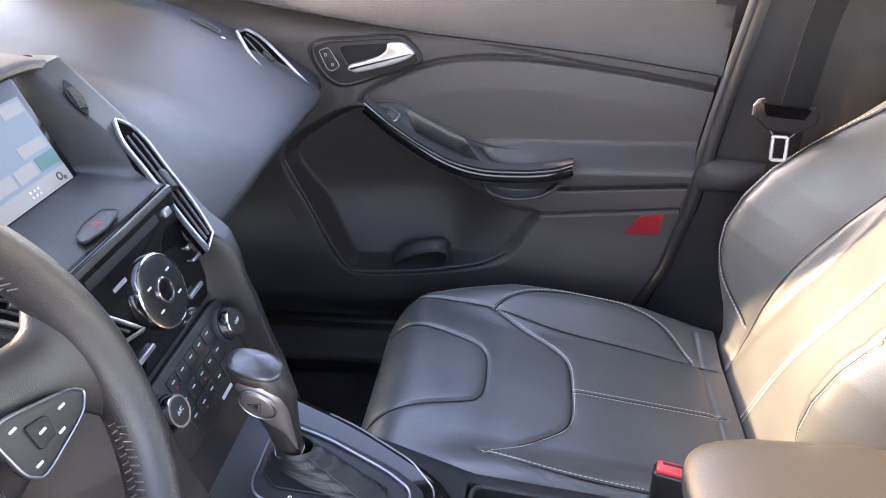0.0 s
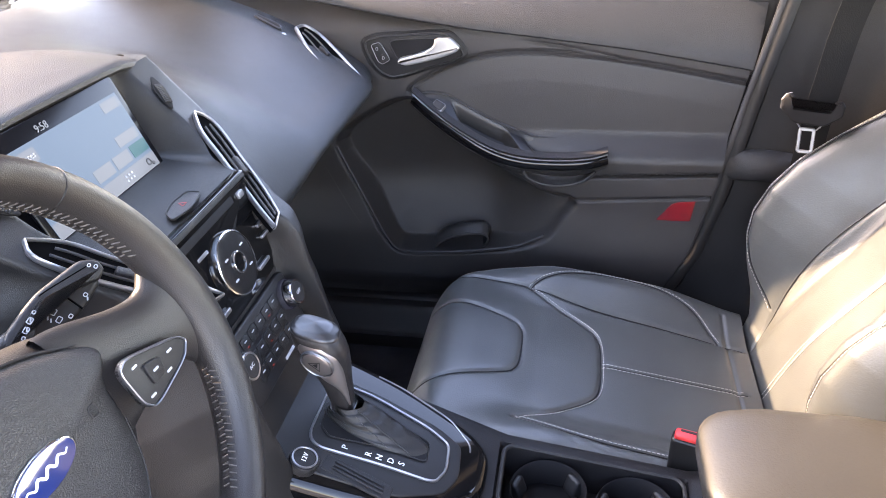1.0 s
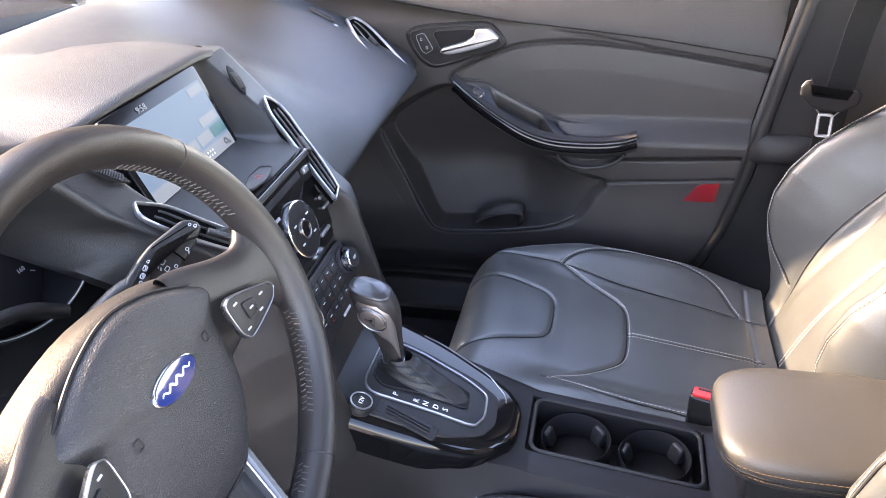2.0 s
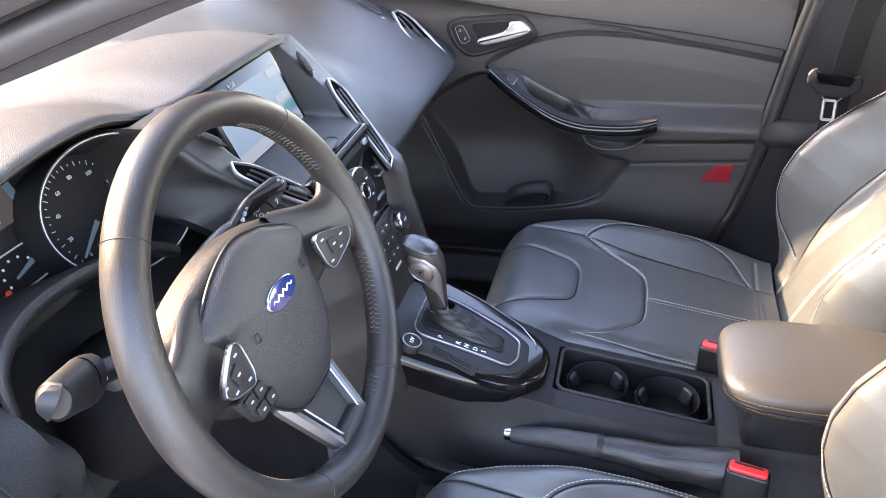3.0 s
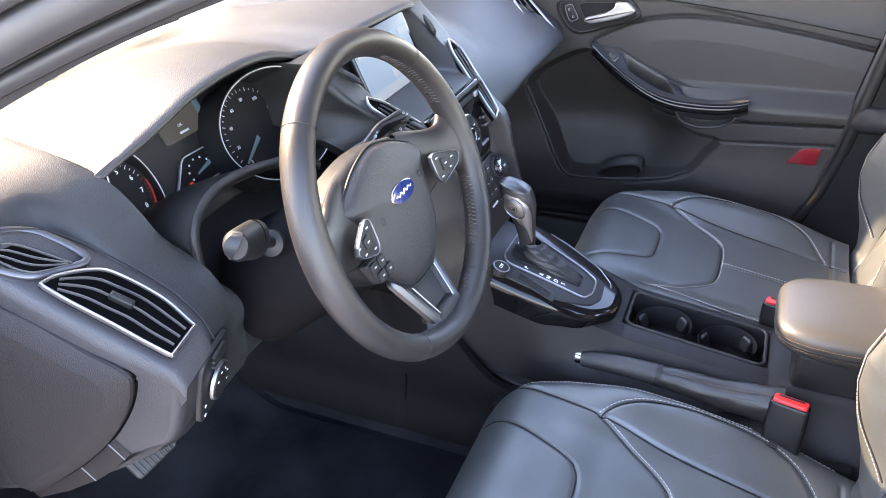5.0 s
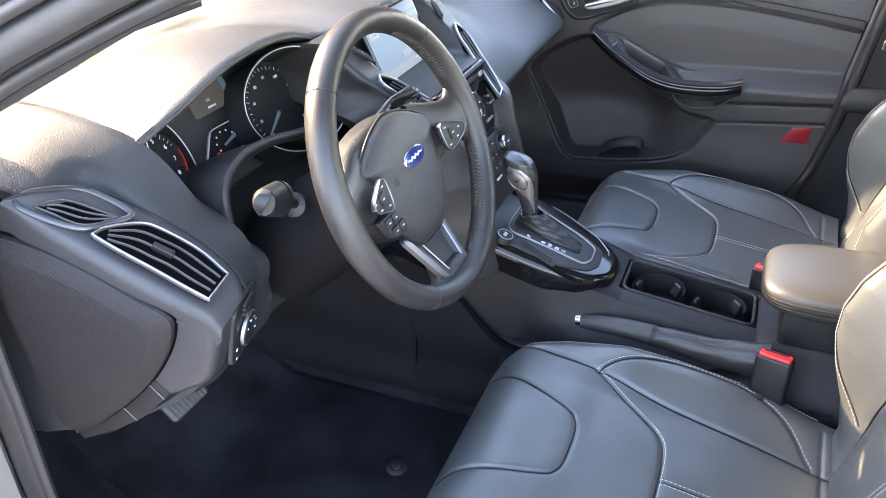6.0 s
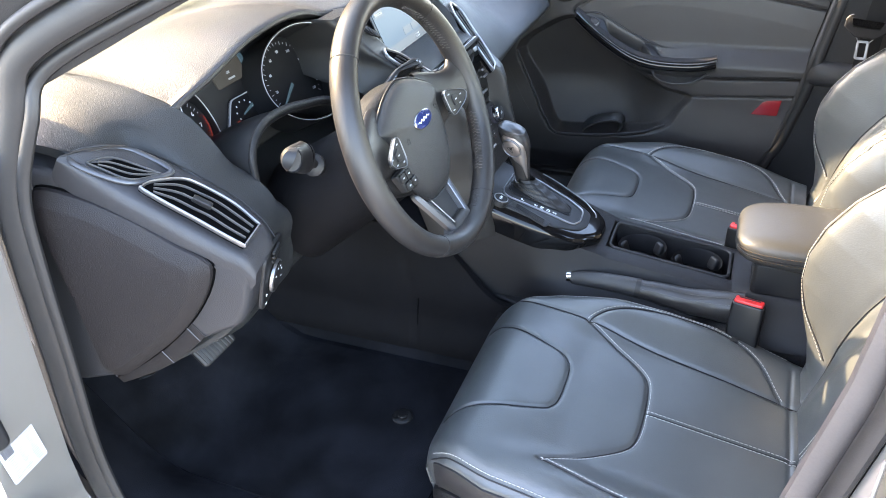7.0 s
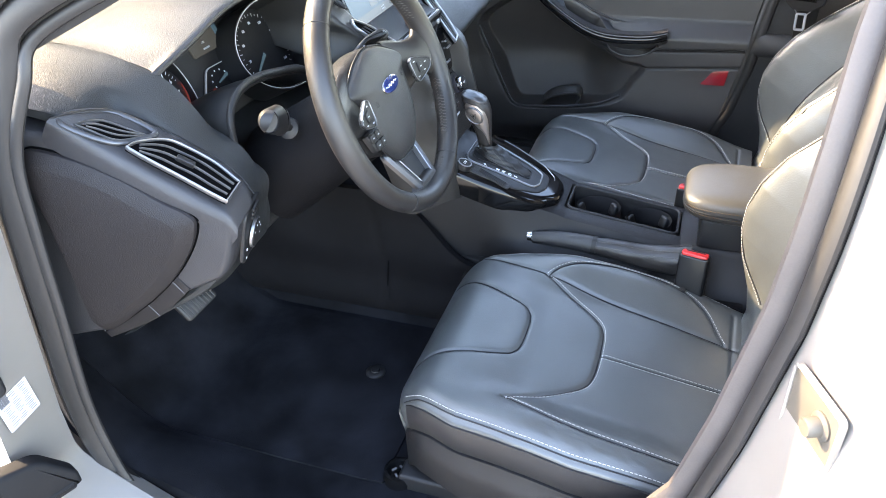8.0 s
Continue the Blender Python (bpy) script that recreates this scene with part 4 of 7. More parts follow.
# cup holders: two wells with sprung fingers, a waist between them
tray = part("cup_tray", ring(rounded(0.236, 0.106, 0.018, 5), 0.006, 0.004, 0.002, Matrix.Translation((0.347, 0.020, con_z(0.347) - 0.001)) @ pose(0, 0, 0, 0, 8.2, 0)), HARD, console, "rounded black rim of the cup holder tray")
for cx in (0.292, 0.400):
    well = part("cup_well", lathe([(0.046, -0.050), (0.046, -0.012), (0.0475, -0.010), (0.0485, -0.012), (0.0485, -0.050)], Matrix.Translation((cx, 0.020, con_z(cx)))), GAUGE_BLACK, console, "round black cup well")
    for a in (40, 160, 280):
        p = Vector((cx + 0.046 * math.cos(radians(a)), 0.020 + 0.046 * math.sin(radians(a)), con_z(cx) - 0.030))
        part("finger", moved(plate(rounded(0.022, 0.026, 0.005, 3), 0.012, 0.004), facing(p, (-math.cos(radians(a)), -math.sin(radians(a)), 0.35))), DARK, well)
# gloss surround and selector plate
PM = facing((0.085, 0, con_z(0.085) + 0.001), (0.365, 0, 0.931), (-1, 0, 0))       # y towards the dashboard, x to the car's right
def slope(pts):
    return [(y, -x + 0.085) for x, y in pts]
sur = soft_outline([(x, y) for x, y in slope([(-0.075, -0.124), (0.10, -0.108), (0.190, -0.082), (0.226, -0.040), (0.228, 0.028), (0.200, 0.058), (0.09, 0.094), (-0.075, 0.112)])], 0.36, 10)
surround = part("gloss_surround", plate(sur, 0.050, 0.018, PM @ Matrix.Translation((0, 0, -0.034)), 10), GLOSS, console, "glossy piano-black surround of the selector")
inner = soft_outline([(x, y) for x, y in slope([(-0.060, -0.104), (0.120, -0.090), (0.176, -0.060), (0.190, -0.030), (0.186, 0.018), (0.150, 0.036), (0.064, 0.052), (-0.060, 0.056)])], 0.24, 8)
top = part("selector_panel", plate(inner, 0.005, 0.002, PM @ Matrix.Translation((0, 0, 0.0135))), DARK, console, "matt black selector panel")
pl = soft_outline([(x, y) for x, y in slope([(0.006, -0.066), (0.100, -0.056), (0.163, -0.053), (0.174, -0.028), (0.171, 0.013), (0.140, 0.028), (0.062, 0.045), (0.006, 0.045)])], 0.28, 8)
part("selector_frame", ring(pl, 0.0030, 0.0085, 0.0012, PM @ Matrix.Translation((0, 0, 0.0135))), SATIN, console, "silver frame round the gear selector")
gate = soft_outline([(x, y) for x, y in slope([(0.014, -0.030), (0.030, -0.044), (0.092, -0.030), (0.148, -0.028), (0.147, 0.006), (0.060, 0.020), (0.014, 0.022)])], 0.2)
part("selector_gate", plate(gate, 0.0008, 0.0002, PM @ Matrix.Translation((0, 0, 0.0188))), GAUGE_BLACK, console)
part("gate_edge", ring(gate, 0.0016, 0.0024, 0.0006, PM @ Matrix.Translation((0, 0, 0.0185))), HARD, console)
# thin silver line along the inner edge of the surround
part("surround_line", tube([PM @ Vector((x * 0.985, y, 0.0160)) for x, y in soft_outline([(x, y) for x, y in slope([(-0.062, 0.099), (0.09, 0.082), (0.165, 0.058), (0.197, 0.028), (0.200, -0.030)])], 0.2)[6:-6]], 0.0012, 0.0012, 6), SATIN, console)
for k, word in enumerate("PRNDS"):
    x = (0.052, 0.080, 0.093, 0.107, 0.120)[k]
    part("gear_letter", letters(word, 0.011, PM @ Matrix.Translation((-0.049 + 0.10 * (x - 0.05), -x + 0.085, 0.0192)) @ pose(0, 0, 0, 0, 0, 0)), WHITE_PRINT, console, smooth=0)
# power socket and card slots
SOC = PM @ Matrix.Translation((-0.090, 0.070, 0.0155))
socket = part("power_socket", lathe([(0.017, 0), (0.017, 0.009), (0.016, 0.011), (0.004, 0.0122)], SOC, 30), HARD, console, "round socket cap marked 12V with silver ring")
part("cap_ring", lathe([(0.0145, 0.008), (0.0145, 0.0128), (0.0130, 0.0132), (0.0125, 0.0125)], SOC, 30), SATIN, socket)
part("cap_mark", letters("12V", 0.008, SOC @ Matrix.Translation((0, 0, 0.0124))), WHITE_PRINT, socket, smooth=0)
slot = part("card_slot", plate(rounded(0.022, 0.084, 0.004), 0.003, 0.001, PM @ Matrix.Translation((-0.083, 0.008, 0.0165)) @ pose(0, 0, 0, 0, 0, -8)), HARD, console, "ribbed card slot")
for k in range(3):
    part("rib", plate(rounded(0.0022, 0.062, 0.0008, 2), 0.003, 0.0008, PM @ Matrix.Translation((-0.0880 + 0.0050 * k, 0.007, 0.0185)) @ pose(0, 0, 0, 0, 0, -8)), DARK, slot)
# storage bin behind the lever, at the foot of the stack
part("bin", plate(rounded(0.13, 0.05, 0.012), 0.004, 0.001, PM @ Matrix.Translation((0.0, 0.118, 0.012))), DARK, console)

# ---- gear selector ----
selector = thing("gear_selector", "automatic gear selector with black and silver knob and leather gaiter", "gear lever", (0.07, 0.003, 0.63))
def gaiter(w, a):
    # w 0 at the gate, 1 at the neck
    c = Vector((0.086, -0.006, 0.640)).lerp(Vector((0.054, 0.000, 0.674)), w ** 0.85)
    rx = 0.050 * (1 - w) ** 1.5 + 0.0185
    ry = 0.010 * (1 - w) ** 0.8 + 0.0150
    fold = 1 + 0.03 * math.sin(3 * a + 9 * w) * (1 - w) * w * 4
    ax = Vector((0.931, -0.06, -0.365)).lerp(Vector((0.98, 0, -0.1)), w)
    return c + ax * (rx * math.cos(a) * fold) + Vector((0, 1, 0)) * (ry * math.sin(a) * fold) + Vector((0, 0, 0.0009 * math.sin(26 * w) + 0.001 * math.sin(5 * a)))
part("gaiter", grid(gaiter, lin(0, 1, 30), [2 * math.pi * i / 40 for i in range(40)], closed_v=True), STACK_BLACK, selector, "folded black leather gaiter with stitched seam")
part("gaiter_seam", stitches([gaiter(w, -1.2) + Vector((0, -0.0006, 0.0006)) for w in lin(0.05, 0.9, 30)], 0.003, 0.002, 0.0006), THREAD_DARK, selector)
part("gaiter_pleat", tube([gaiter(w, -0.75) + Vector((0, -0.0002, 0.0002)) for w in lin(0.02, 0.95, 30)], 0.0010, 0.0010, 5), DARK, selector)
KNOB_CAP = material("satin silver cap", (0.075, 0.075, 0.078), 0.36, metal=0.8, blotch=0.06)
FORK_ = material("grey satin silver", (0.30, 0.272, 0.258), 0.34, metal=0.85, blotch=0.06)
# knob: a long head, higher at its front, on a slim neck
KNOB_T = [0, 0.12, 0.30, 0.45, 0.60, 0.72, 0.82, 0.89, 0.94, 0.975, 1.0]
def knob_pt(t, a, grow=0.0):
    fore = float(np.interp(t, KNOB_T, [0.0325, 0.0315, 0.0260, 0.0180, 0.0085, 0.0015, -0.0030, -0.0035, -0.0010, 0.0050, 0.0240])) - grow
    rear = float(np.interp(t, KNOB_T, [0.0600, 0.0595, 0.0590, 0.0595, 0.0600, 0.0595, 0.0570, 0.0535, 0.0490, 0.0420, 0.0250])) + grow
    ry = float(np.interp(t, KNOB_T, [0.0138, 0.0138, 0.0150, 0.0172, 0.0196, 0.0212, 0.0218, 0.0210, 0.0188, 0.0140, 0.001])) + grow
    e = lambda v: math.copysign(abs(v) ** 0.72, v)
    off = (rear - fore) / 2 * e(math.cos(a))
    return Vector(((fore + rear) / 2 + off, 0.003 + ry * e(math.sin(a)), 0.662 + 0.123 * t - off * (0.06 + 0.20 * step(0.4, 0.9, t)) + grow * step(0.85, 1.0, t)))
TURN = [2 * math.pi * i / 44 for i in range(44)]
part("knob", grid(knob_pt, lin(0, 1, 64), TURN, closed_v=True), LEATHER_RIM, selector, "black leather gear knob")
part("neck_ring", tube([knob_pt(0.03, a, 0.0010) for a in TURN], 0.0016, 0.0022, 8, closed=True), CHROME, selector, "chrome neck ring")
def inlay(t, s):
    # a wide face on the driver's side that runs down into a tail towards the back of the neck
    w = float(np.interp(t, [0.12, 0.20, 0.34, 0.48, 0.62, 0.76, 0.85], [0.10, 0.24, 0.44, 0.72, 0.88, 0.78, 0.30]))
    mid = float(np.interp(t, [0.12, 0.30, 0.45, 0.62, 0.82], [0.95, 0.70, 0.38, 0.10, -0.05]))
    return knob_pt(t, -math.pi / 2 + mid + w * s, 0.0012 - 0.0016 * abs(s) ** 4)
face = part("knob_insert", grid(inlay, lin(0.12, 0.85, 38), lin(-1, 1, 18)), FORK_, selector, "satin silver inlay of the knob")
ka = -math.pi / 2 - 0.04
kn = (knob_pt(0.71, ka) - knob_pt(0.61, ka)).cross(knob_pt(0.66, ka + 0.2) - knob_pt(0.66, ka - 0.2)).normalized()
KB = facing(knob_pt(0.66, ka, 0.0004), kn if kn.y < 0 else -kn, (-0.25, 0, 1)) @ pose(0, 0, 0, 0, 0, -58)
oval_ = [(0.0185 * math.cos(a), 0.0138 * math.sin(a)) for a in lin(0, 2 * math.pi, 29)[:-1]]
part("shift_button", plate(oval_, 0.0030, 0.0012, KB), FORK_, face, "oval rocker button in a silver rim")
part("button_rim", ring([(x * 1.16, y * 1.2) for x, y in oval_], 0.0016, 0.0032, 0.0008, KB), SATIN, face)
part("button_mark", ring([(-0.0085, -0.0055), (0.0085, -0.0055), (0, 0.0065)], 0.0012, 0.0006, 0.0001, KB @ Matrix.Translation((0, 0, 0.0029))), DARK, face, smooth=0)
part("button_mark", plate([(-0.0040, -0.0032), (0.0030, -0.0032), (-0.0005, 0.0030)], 0.0006, 0.0001, KB @ Matrix.Translation((0, 0, 0.0029))), DARK, face, smooth=0)
crown = grid(lambda t, a: knob_pt(t, a, 0.0010 - 0.0012 * step(0.93, 0.90, t)), lin(0.90, 1.0, 20), TURN, closed_v=True)
crown[1].append(tuple(19 * 44 + i for i in range(44)))
part("knob_cap", crown, KNOB_CAP, selector, "silver cap on top of the knob")

# ---- handbrake ----
brake = thing("handbrake", "black handbrake lever with chrome button and leather gaiter", "handbrake", (0.32, -0.098, 0.46))
hb = spline([(0.176, -0.094, 0.516), (0.200, -0.095, 0.519), (0.25, -0.097, 0.521), (0.305, -0.098, 0.519)], 6)
part("grip", tube(hb, lambda t: 0.0130 + 0.004 * t, lambda t: 0.0145 + 0.0045 * t, 20), SOFT, brake, "slim black grip")
part("button", tube([(0.166, -0.0935, 0.5155), (0.172, -0.0937, 0.516), (0.190, -0.0945, 0.518)], 0.0115, 0.0135, 16), CHROME, brake, "chrome release button")
part("collar", tube([(0.299, -0.098, 0.519), (0.308, -0.098, 0.518)], 0.0180, 0.0200, 20), HARD, brake)
boot = spline([(0.306, -0.098, 0.518), (0.345, -0.099, 0.518), (0.40, -0.102, 0.516), (0.450, -0.104, 0.520), (0.492, -0.106, 0.526)], 10)
def boot_pt(i, a):
    t = i / (len(boot) - 1)
    r = 0.0165 + 0.005 * t
    crease = 1 + 0.05 * math.sin(5 * a + 14 * t) * t + 0.03 * noise.noise(Vector((t * 14, math.cos(a) * 3, math.sin(a) * 3)))
    return boot[i] + Vector((0, (r + 0.006 * t) * crease * math.cos(a), 1.05 * r * crease * math.sin(a) - (0.022 * t if math.sin(a) < 0 else 0) * -math.sin(a)))
part("gaiter", grid(boot_pt, range(len(boot)), [2 * math.pi * k / 28 for k in range(28)], closed_v=True), LEATHER_RIM, brake, "creased black leather gaiter")
for a0 in (radians(118), radians(150)):
    part("gaiter_seam", stitches([boot_pt(i, a0) + Vector((0, -0.0008, 0.0006)) for i in range(2, len(boot))], 0.0035, 0.002, 0.0006), THREAD_DARK, brake)
solo("handbrake_well", thick(grid(lambda x, y: (x, y, 0.470 + 0.02 * step(0.40, 0.48, x) - 0.03 * step(0.20, 0.06, x)), lin(0.04, 0.492, 16), lin(-0.170, -0.062, 8)), 16, 8, (0, 0, -0.03)), HARD, "black ledge beside the console carrying the handbrake", "trim", kind="structure")

# ---- armrest ----
armrest = thing("armrest", "padded black leather armrest lid with tan double stitching on the console", "armrest", (0.6, 0.01, 0.53))
def arm_pt(a, x):
    k = float(np.interp(x, [0.462, 0.464, 0.470, 0.485, 0.51, 0.545, 0.80], [0.25, 0.40, 0.62, 0.82, 0.94, 1.0, 1.0]))
    e = lambda v: math.copysign(abs(v) ** 0.60, v)
    return (x, 0.005 + 0.094 * k ** 0.7 * e(math.cos(a)), 0.617 + 0.031 * k * e(math.sin(a)) + 0.003 * math.cos(a) ** 2 * math.sin(a))
axs = [0.462, 0.463, 0.465, 0.468, 0.473, 0.480, 0.49, 0.505, 0.525, 0.545] + lin(0.58, 0.80, 8)
g = grid(lambda x, a: arm_pt(a, x), axs, [2 * math.pi * i / 48 for i in range(48)], closed_v=True)
g[1].append(tuple(range(48))); g[1].append(tuple((len(axs) - 1) * 48 + i for i in reversed(range(48))))
ARM_LEATHER = material("black armrest leather", (0.029, 0.028, 0.0255), 0.45, grain=0.5, grain_size=330, blotch=0.10, spec=0.45)
part("lid", g, ARM_LEATHER, armrest)
for a0, a1 in ((177, 3), (185, -5)):
    # a double seam along both sides and across the front of the lid
    round_ = [Vector(arm_pt(radians(a0), x)) + Vector((0, -0.0008, 0)) for x in lin(0.79, 0.4665, 60)] + [Vector(arm_pt(radians(a1), x)) + Vector((0, 0.0008, 0)) for x in lin(0.4665, 0.79, 60)]
    part("stitching", stitches(round_, 0.0044, 0.0024, 0.0009), THREAD_TAN, armrest, "brown stitches along the lid edge")
part("lid_seam", tube([Vector(arm_pt(radians(a0), x)) for a0, xs_ in ((181, lin(0.79, 0.4665, 50)), (-1, lin(0.4665, 0.79, 50))) for x in xs_], 0.0012, 0.0012, 6), DARK, armrest)
part("box", block(0.500, 0.80, -0.064, 0.090, 0.528, 0.592, 0.01), HARD, armrest, "black console box under the lid")

# ---- steering wheel ----
WC, RAKE, WR = Vector((0.0, -0.374, 0.938)), 20.0, 0.184
WM = Matrix.Translation(WC) @ pose(0, 0, 0, 0, -RAKE, 0) @ Matrix(((0, 0, 1, 0), (1, 0, 0, 0), (0, 1, 0, 0), (0, 0, 0, 1)))
# in the wheel's own frame x points to the car's right, y up the rim, z towards the driver
wheel = thing("steering_wheel", "black leather three-spoke steering wheel with silver trim", "steering wheel", (0.0, -0.374, 0.938))
def rim_pt(a, b):
    ra = 0.0162 + 0.0018 * (math.exp(-((a - math.pi) / 0.3) ** 2) + math.exp(-(min(a, 2 * math.pi - a) / 0.3) ** 2))
    return WM @ Vector(((WR + ra * math.cos(b)) * math.cos(a), (WR + ra * math.cos(b)) * math.sin(a), 0.006 + 0.0192 * math.sin(b)))
rim_ob = part("rim", grid(rim_pt, [2 * math.pi * i / 160 for i in range(160)], [2 * math.pi * i / 22 for i in range(22)], closed_u=True, closed_v=True), LEATHER_RIM, wheel, "leather-wrapped rim with visible seams")
for deg in (47, 133, 238, 297):
    a = radians(deg)
    part("seam", tube([rim_pt(a, b) + (rim_pt(a, b) - WM @ Vector((WR * math.cos(a), WR * math.sin(a), 0.006))).normalized() * -0.0001 for b in lin(0, 2 * math.pi, 40)], 0.0007, 0.0007, 5), DARK, rim_ob)
# baseball stitching along the inside of the rim
def lacing(a0, a1):
    out = []
    n = int(abs(a1 - a0) * WR / 0.0030)
    for i in range(n):
        a = a0 + (a1 - a0) * i / n
        k = 1 if i % 2 else -1
        out.append(tube([rim_pt(a, math.pi + 0.34 * k), rim_pt(a + 0.009, math.pi + 0.02 * k)], 0.0007, 0.0007, 4))
    return join(*out)
for a0, a1 in ((radians(22), radians(66)), (radians(-50), radians(-16)), (radians(114), radians(158)), (radians(196), radians(232)), (radians(246), radians(256)), (radians(284), radians(294))):
    part("stitching", lacing(a0, a1), THREAD_DARK, rim_ob, "grey stitches inside the rim")
# hub shell and the three spokes
shell = [(-0.118, 0.026), (-0.085, 0.052), (0, 0.066), (0.085, 0.052), (0.118, 0.026), (0.105, -0.040), (0.066, -0.082), (0.0, -0.096), (-0.066, -0.082), (-0.105, -0.040)]
part("hub", plate([(p.x, p.y) for p in spline([(x, y, 0) for x, y in shell], 5, True)], 0.040, 0.018, WM @ Matrix.Translation((0, 0, -0.058)), 6), HARD, wheel, "black plastic hub shell")
def spoke(side):
    def at(t, b):
        c = Vector((side * (0.070 + 0.104 * t), 0.006 - 0.004 * t, -0.024 + 0.024 * t ** 1.6))
        w = 0.052 - 0.020 * step(0, 0.75, t) + 0.022 * step(0.8, 1.0, t)
        return WM @ (c + Vector((0, w * math.cos(b), (0.013 + 0.001 * t) * math.sin(b))))
    return grid(at, lin(0, 1, 14), [2 * math.pi * i / 24 for i in range(24)], closed_v=True)
part("spoke", spoke(1), LEATHER_RIM, wheel, "leather-covered side spoke")
part("spoke", spoke(-1), LEATHER_RIM, wheel, "leather-covered side spoke")
FORK = material("dark satin silver", (0.07, 0.07, 0.073), 0.34, metal=0.8, blotch=0.06)
TRIM_BLACK = material("black moulded trim", (0.010, 0.010, 0.011), 0.5, grain=0.3, grain_size=700, blotch=0.1, spec=0.35)
FK = WM @ Matrix.Translation((0, -0.136, -0.018)) @ pose(0, 0, 0, -20, 0, 0)
fork_out = soft_outline([(-0.056, 0.052), (0.056, 0.052), (0.032, -0.048), (-0.032, -0.048)], 0.14)
fork = part("lower_spoke", ring(fork_out, 0.015, 0.012, 0.005, FK), FORK, wheel, "forked dark silver lower spoke with a bright inner edge")
part("inner_edge", ring([(x * 0.66, (y - 0.002) * 0.74 + 0.002) for x, y in fork_out], 0.0022, 0.0125, 0.0008, FK), SATIN, fork)
part("inlay", plate([(x * 0.70, y * 0.75) for x, y in fork_out], 0.003, 0.001, FK), DARK, fork)
part("foot", plate(soft_outline([(-0.030, -0.150), (0.030, -0.150), (0.052, -0.184), (-0.052, -0.184)], 0.25), 0.020, 0.010, WM @ Matrix.Translation((0, -0.004, -0.014)), 5), LEATHER_RIM, fork)
# airbag cover, domed
half = [(0.0, 0.068), (0.040, 0.060), (0.075, 0.044), (0.102, 0.026), (0.089, 0.006), (0.085, -0.028), (0.071, -0.070), (0.036, -0.107)]
padline = spline([(x, y, 0) for x, y in half] + [(0, -0.113, 0)] + [(-x, y, 0) for x, y in half[:0:-1]], 6, True)
def cover(r, p):
    k = 1 - (1 - r) * 0.999
    dome = 0.012 * (1 - r ** 2.5) + 0.010 * (1 - r ** 18)
    return WM @ Vector((p.x * k, p.y * k, -0.016 + dome))
cov = grid(cover, [0.0] + lin(0.1, 0.9, 9) + [0.94, 0.97, 0.985, 1.0], padline, closed_v=True)
pad = part("airbag_cover", cov, SOFT, wheel, "grained black airbag cover")
part("cover_gap", tube([WM @ Vector((p.x * 1.006, p.y * 1.006, -0.014)) for p in padline], 0.0014, 0.0016, 6, closed=True, up=(0.94, 0, 0.34)), DARK, wheel)
EM = WM @ Matrix.Translation((0, 0.004, 0.0052))
oval = lambda k, n=40: [(0.0285 * k * math.cos(2 * math.pi * i / n), 0.0125 * k * math.sin(2 * math.pi * i / n)) for i in range(n)]
badge = part("badge", plate(oval(1.0), 0.003, 0.0012, EM), CHROME, wheel, "blue oval badge with silver rim")
part("badge_field", plate(oval(0.93), 0.0008, 0.0003, EM @ Matrix.Translation((0, 0, 0.0028))), BLUE_PAINT, badge)
part("badge_mark", tube([EM @ Vector((x, 0.0020 * math.sin(x * 640) * (1 - 20 * abs(x)) + 0.04 * x, 0.0038)) for x in lin(-0.020, 0.020, 80)], lambda t: 0.0005 + 0.0007 * math.sin(math.pi * t), 0.0004, 6, up=(0.94, 0, 0.34)), WHITE_PRINT, badge)
for side in (-1, 1):
    part("airbag_mark", moved(ring(rounded(0.008, 0.009, 0.002, 2), 0.001, 0.0006, 0.0002), WM @ Matrix.Translation((side * 0.055, 0.004 + 0.012 * (side < 0) * -1, 0.0035))), DARK, wheel)
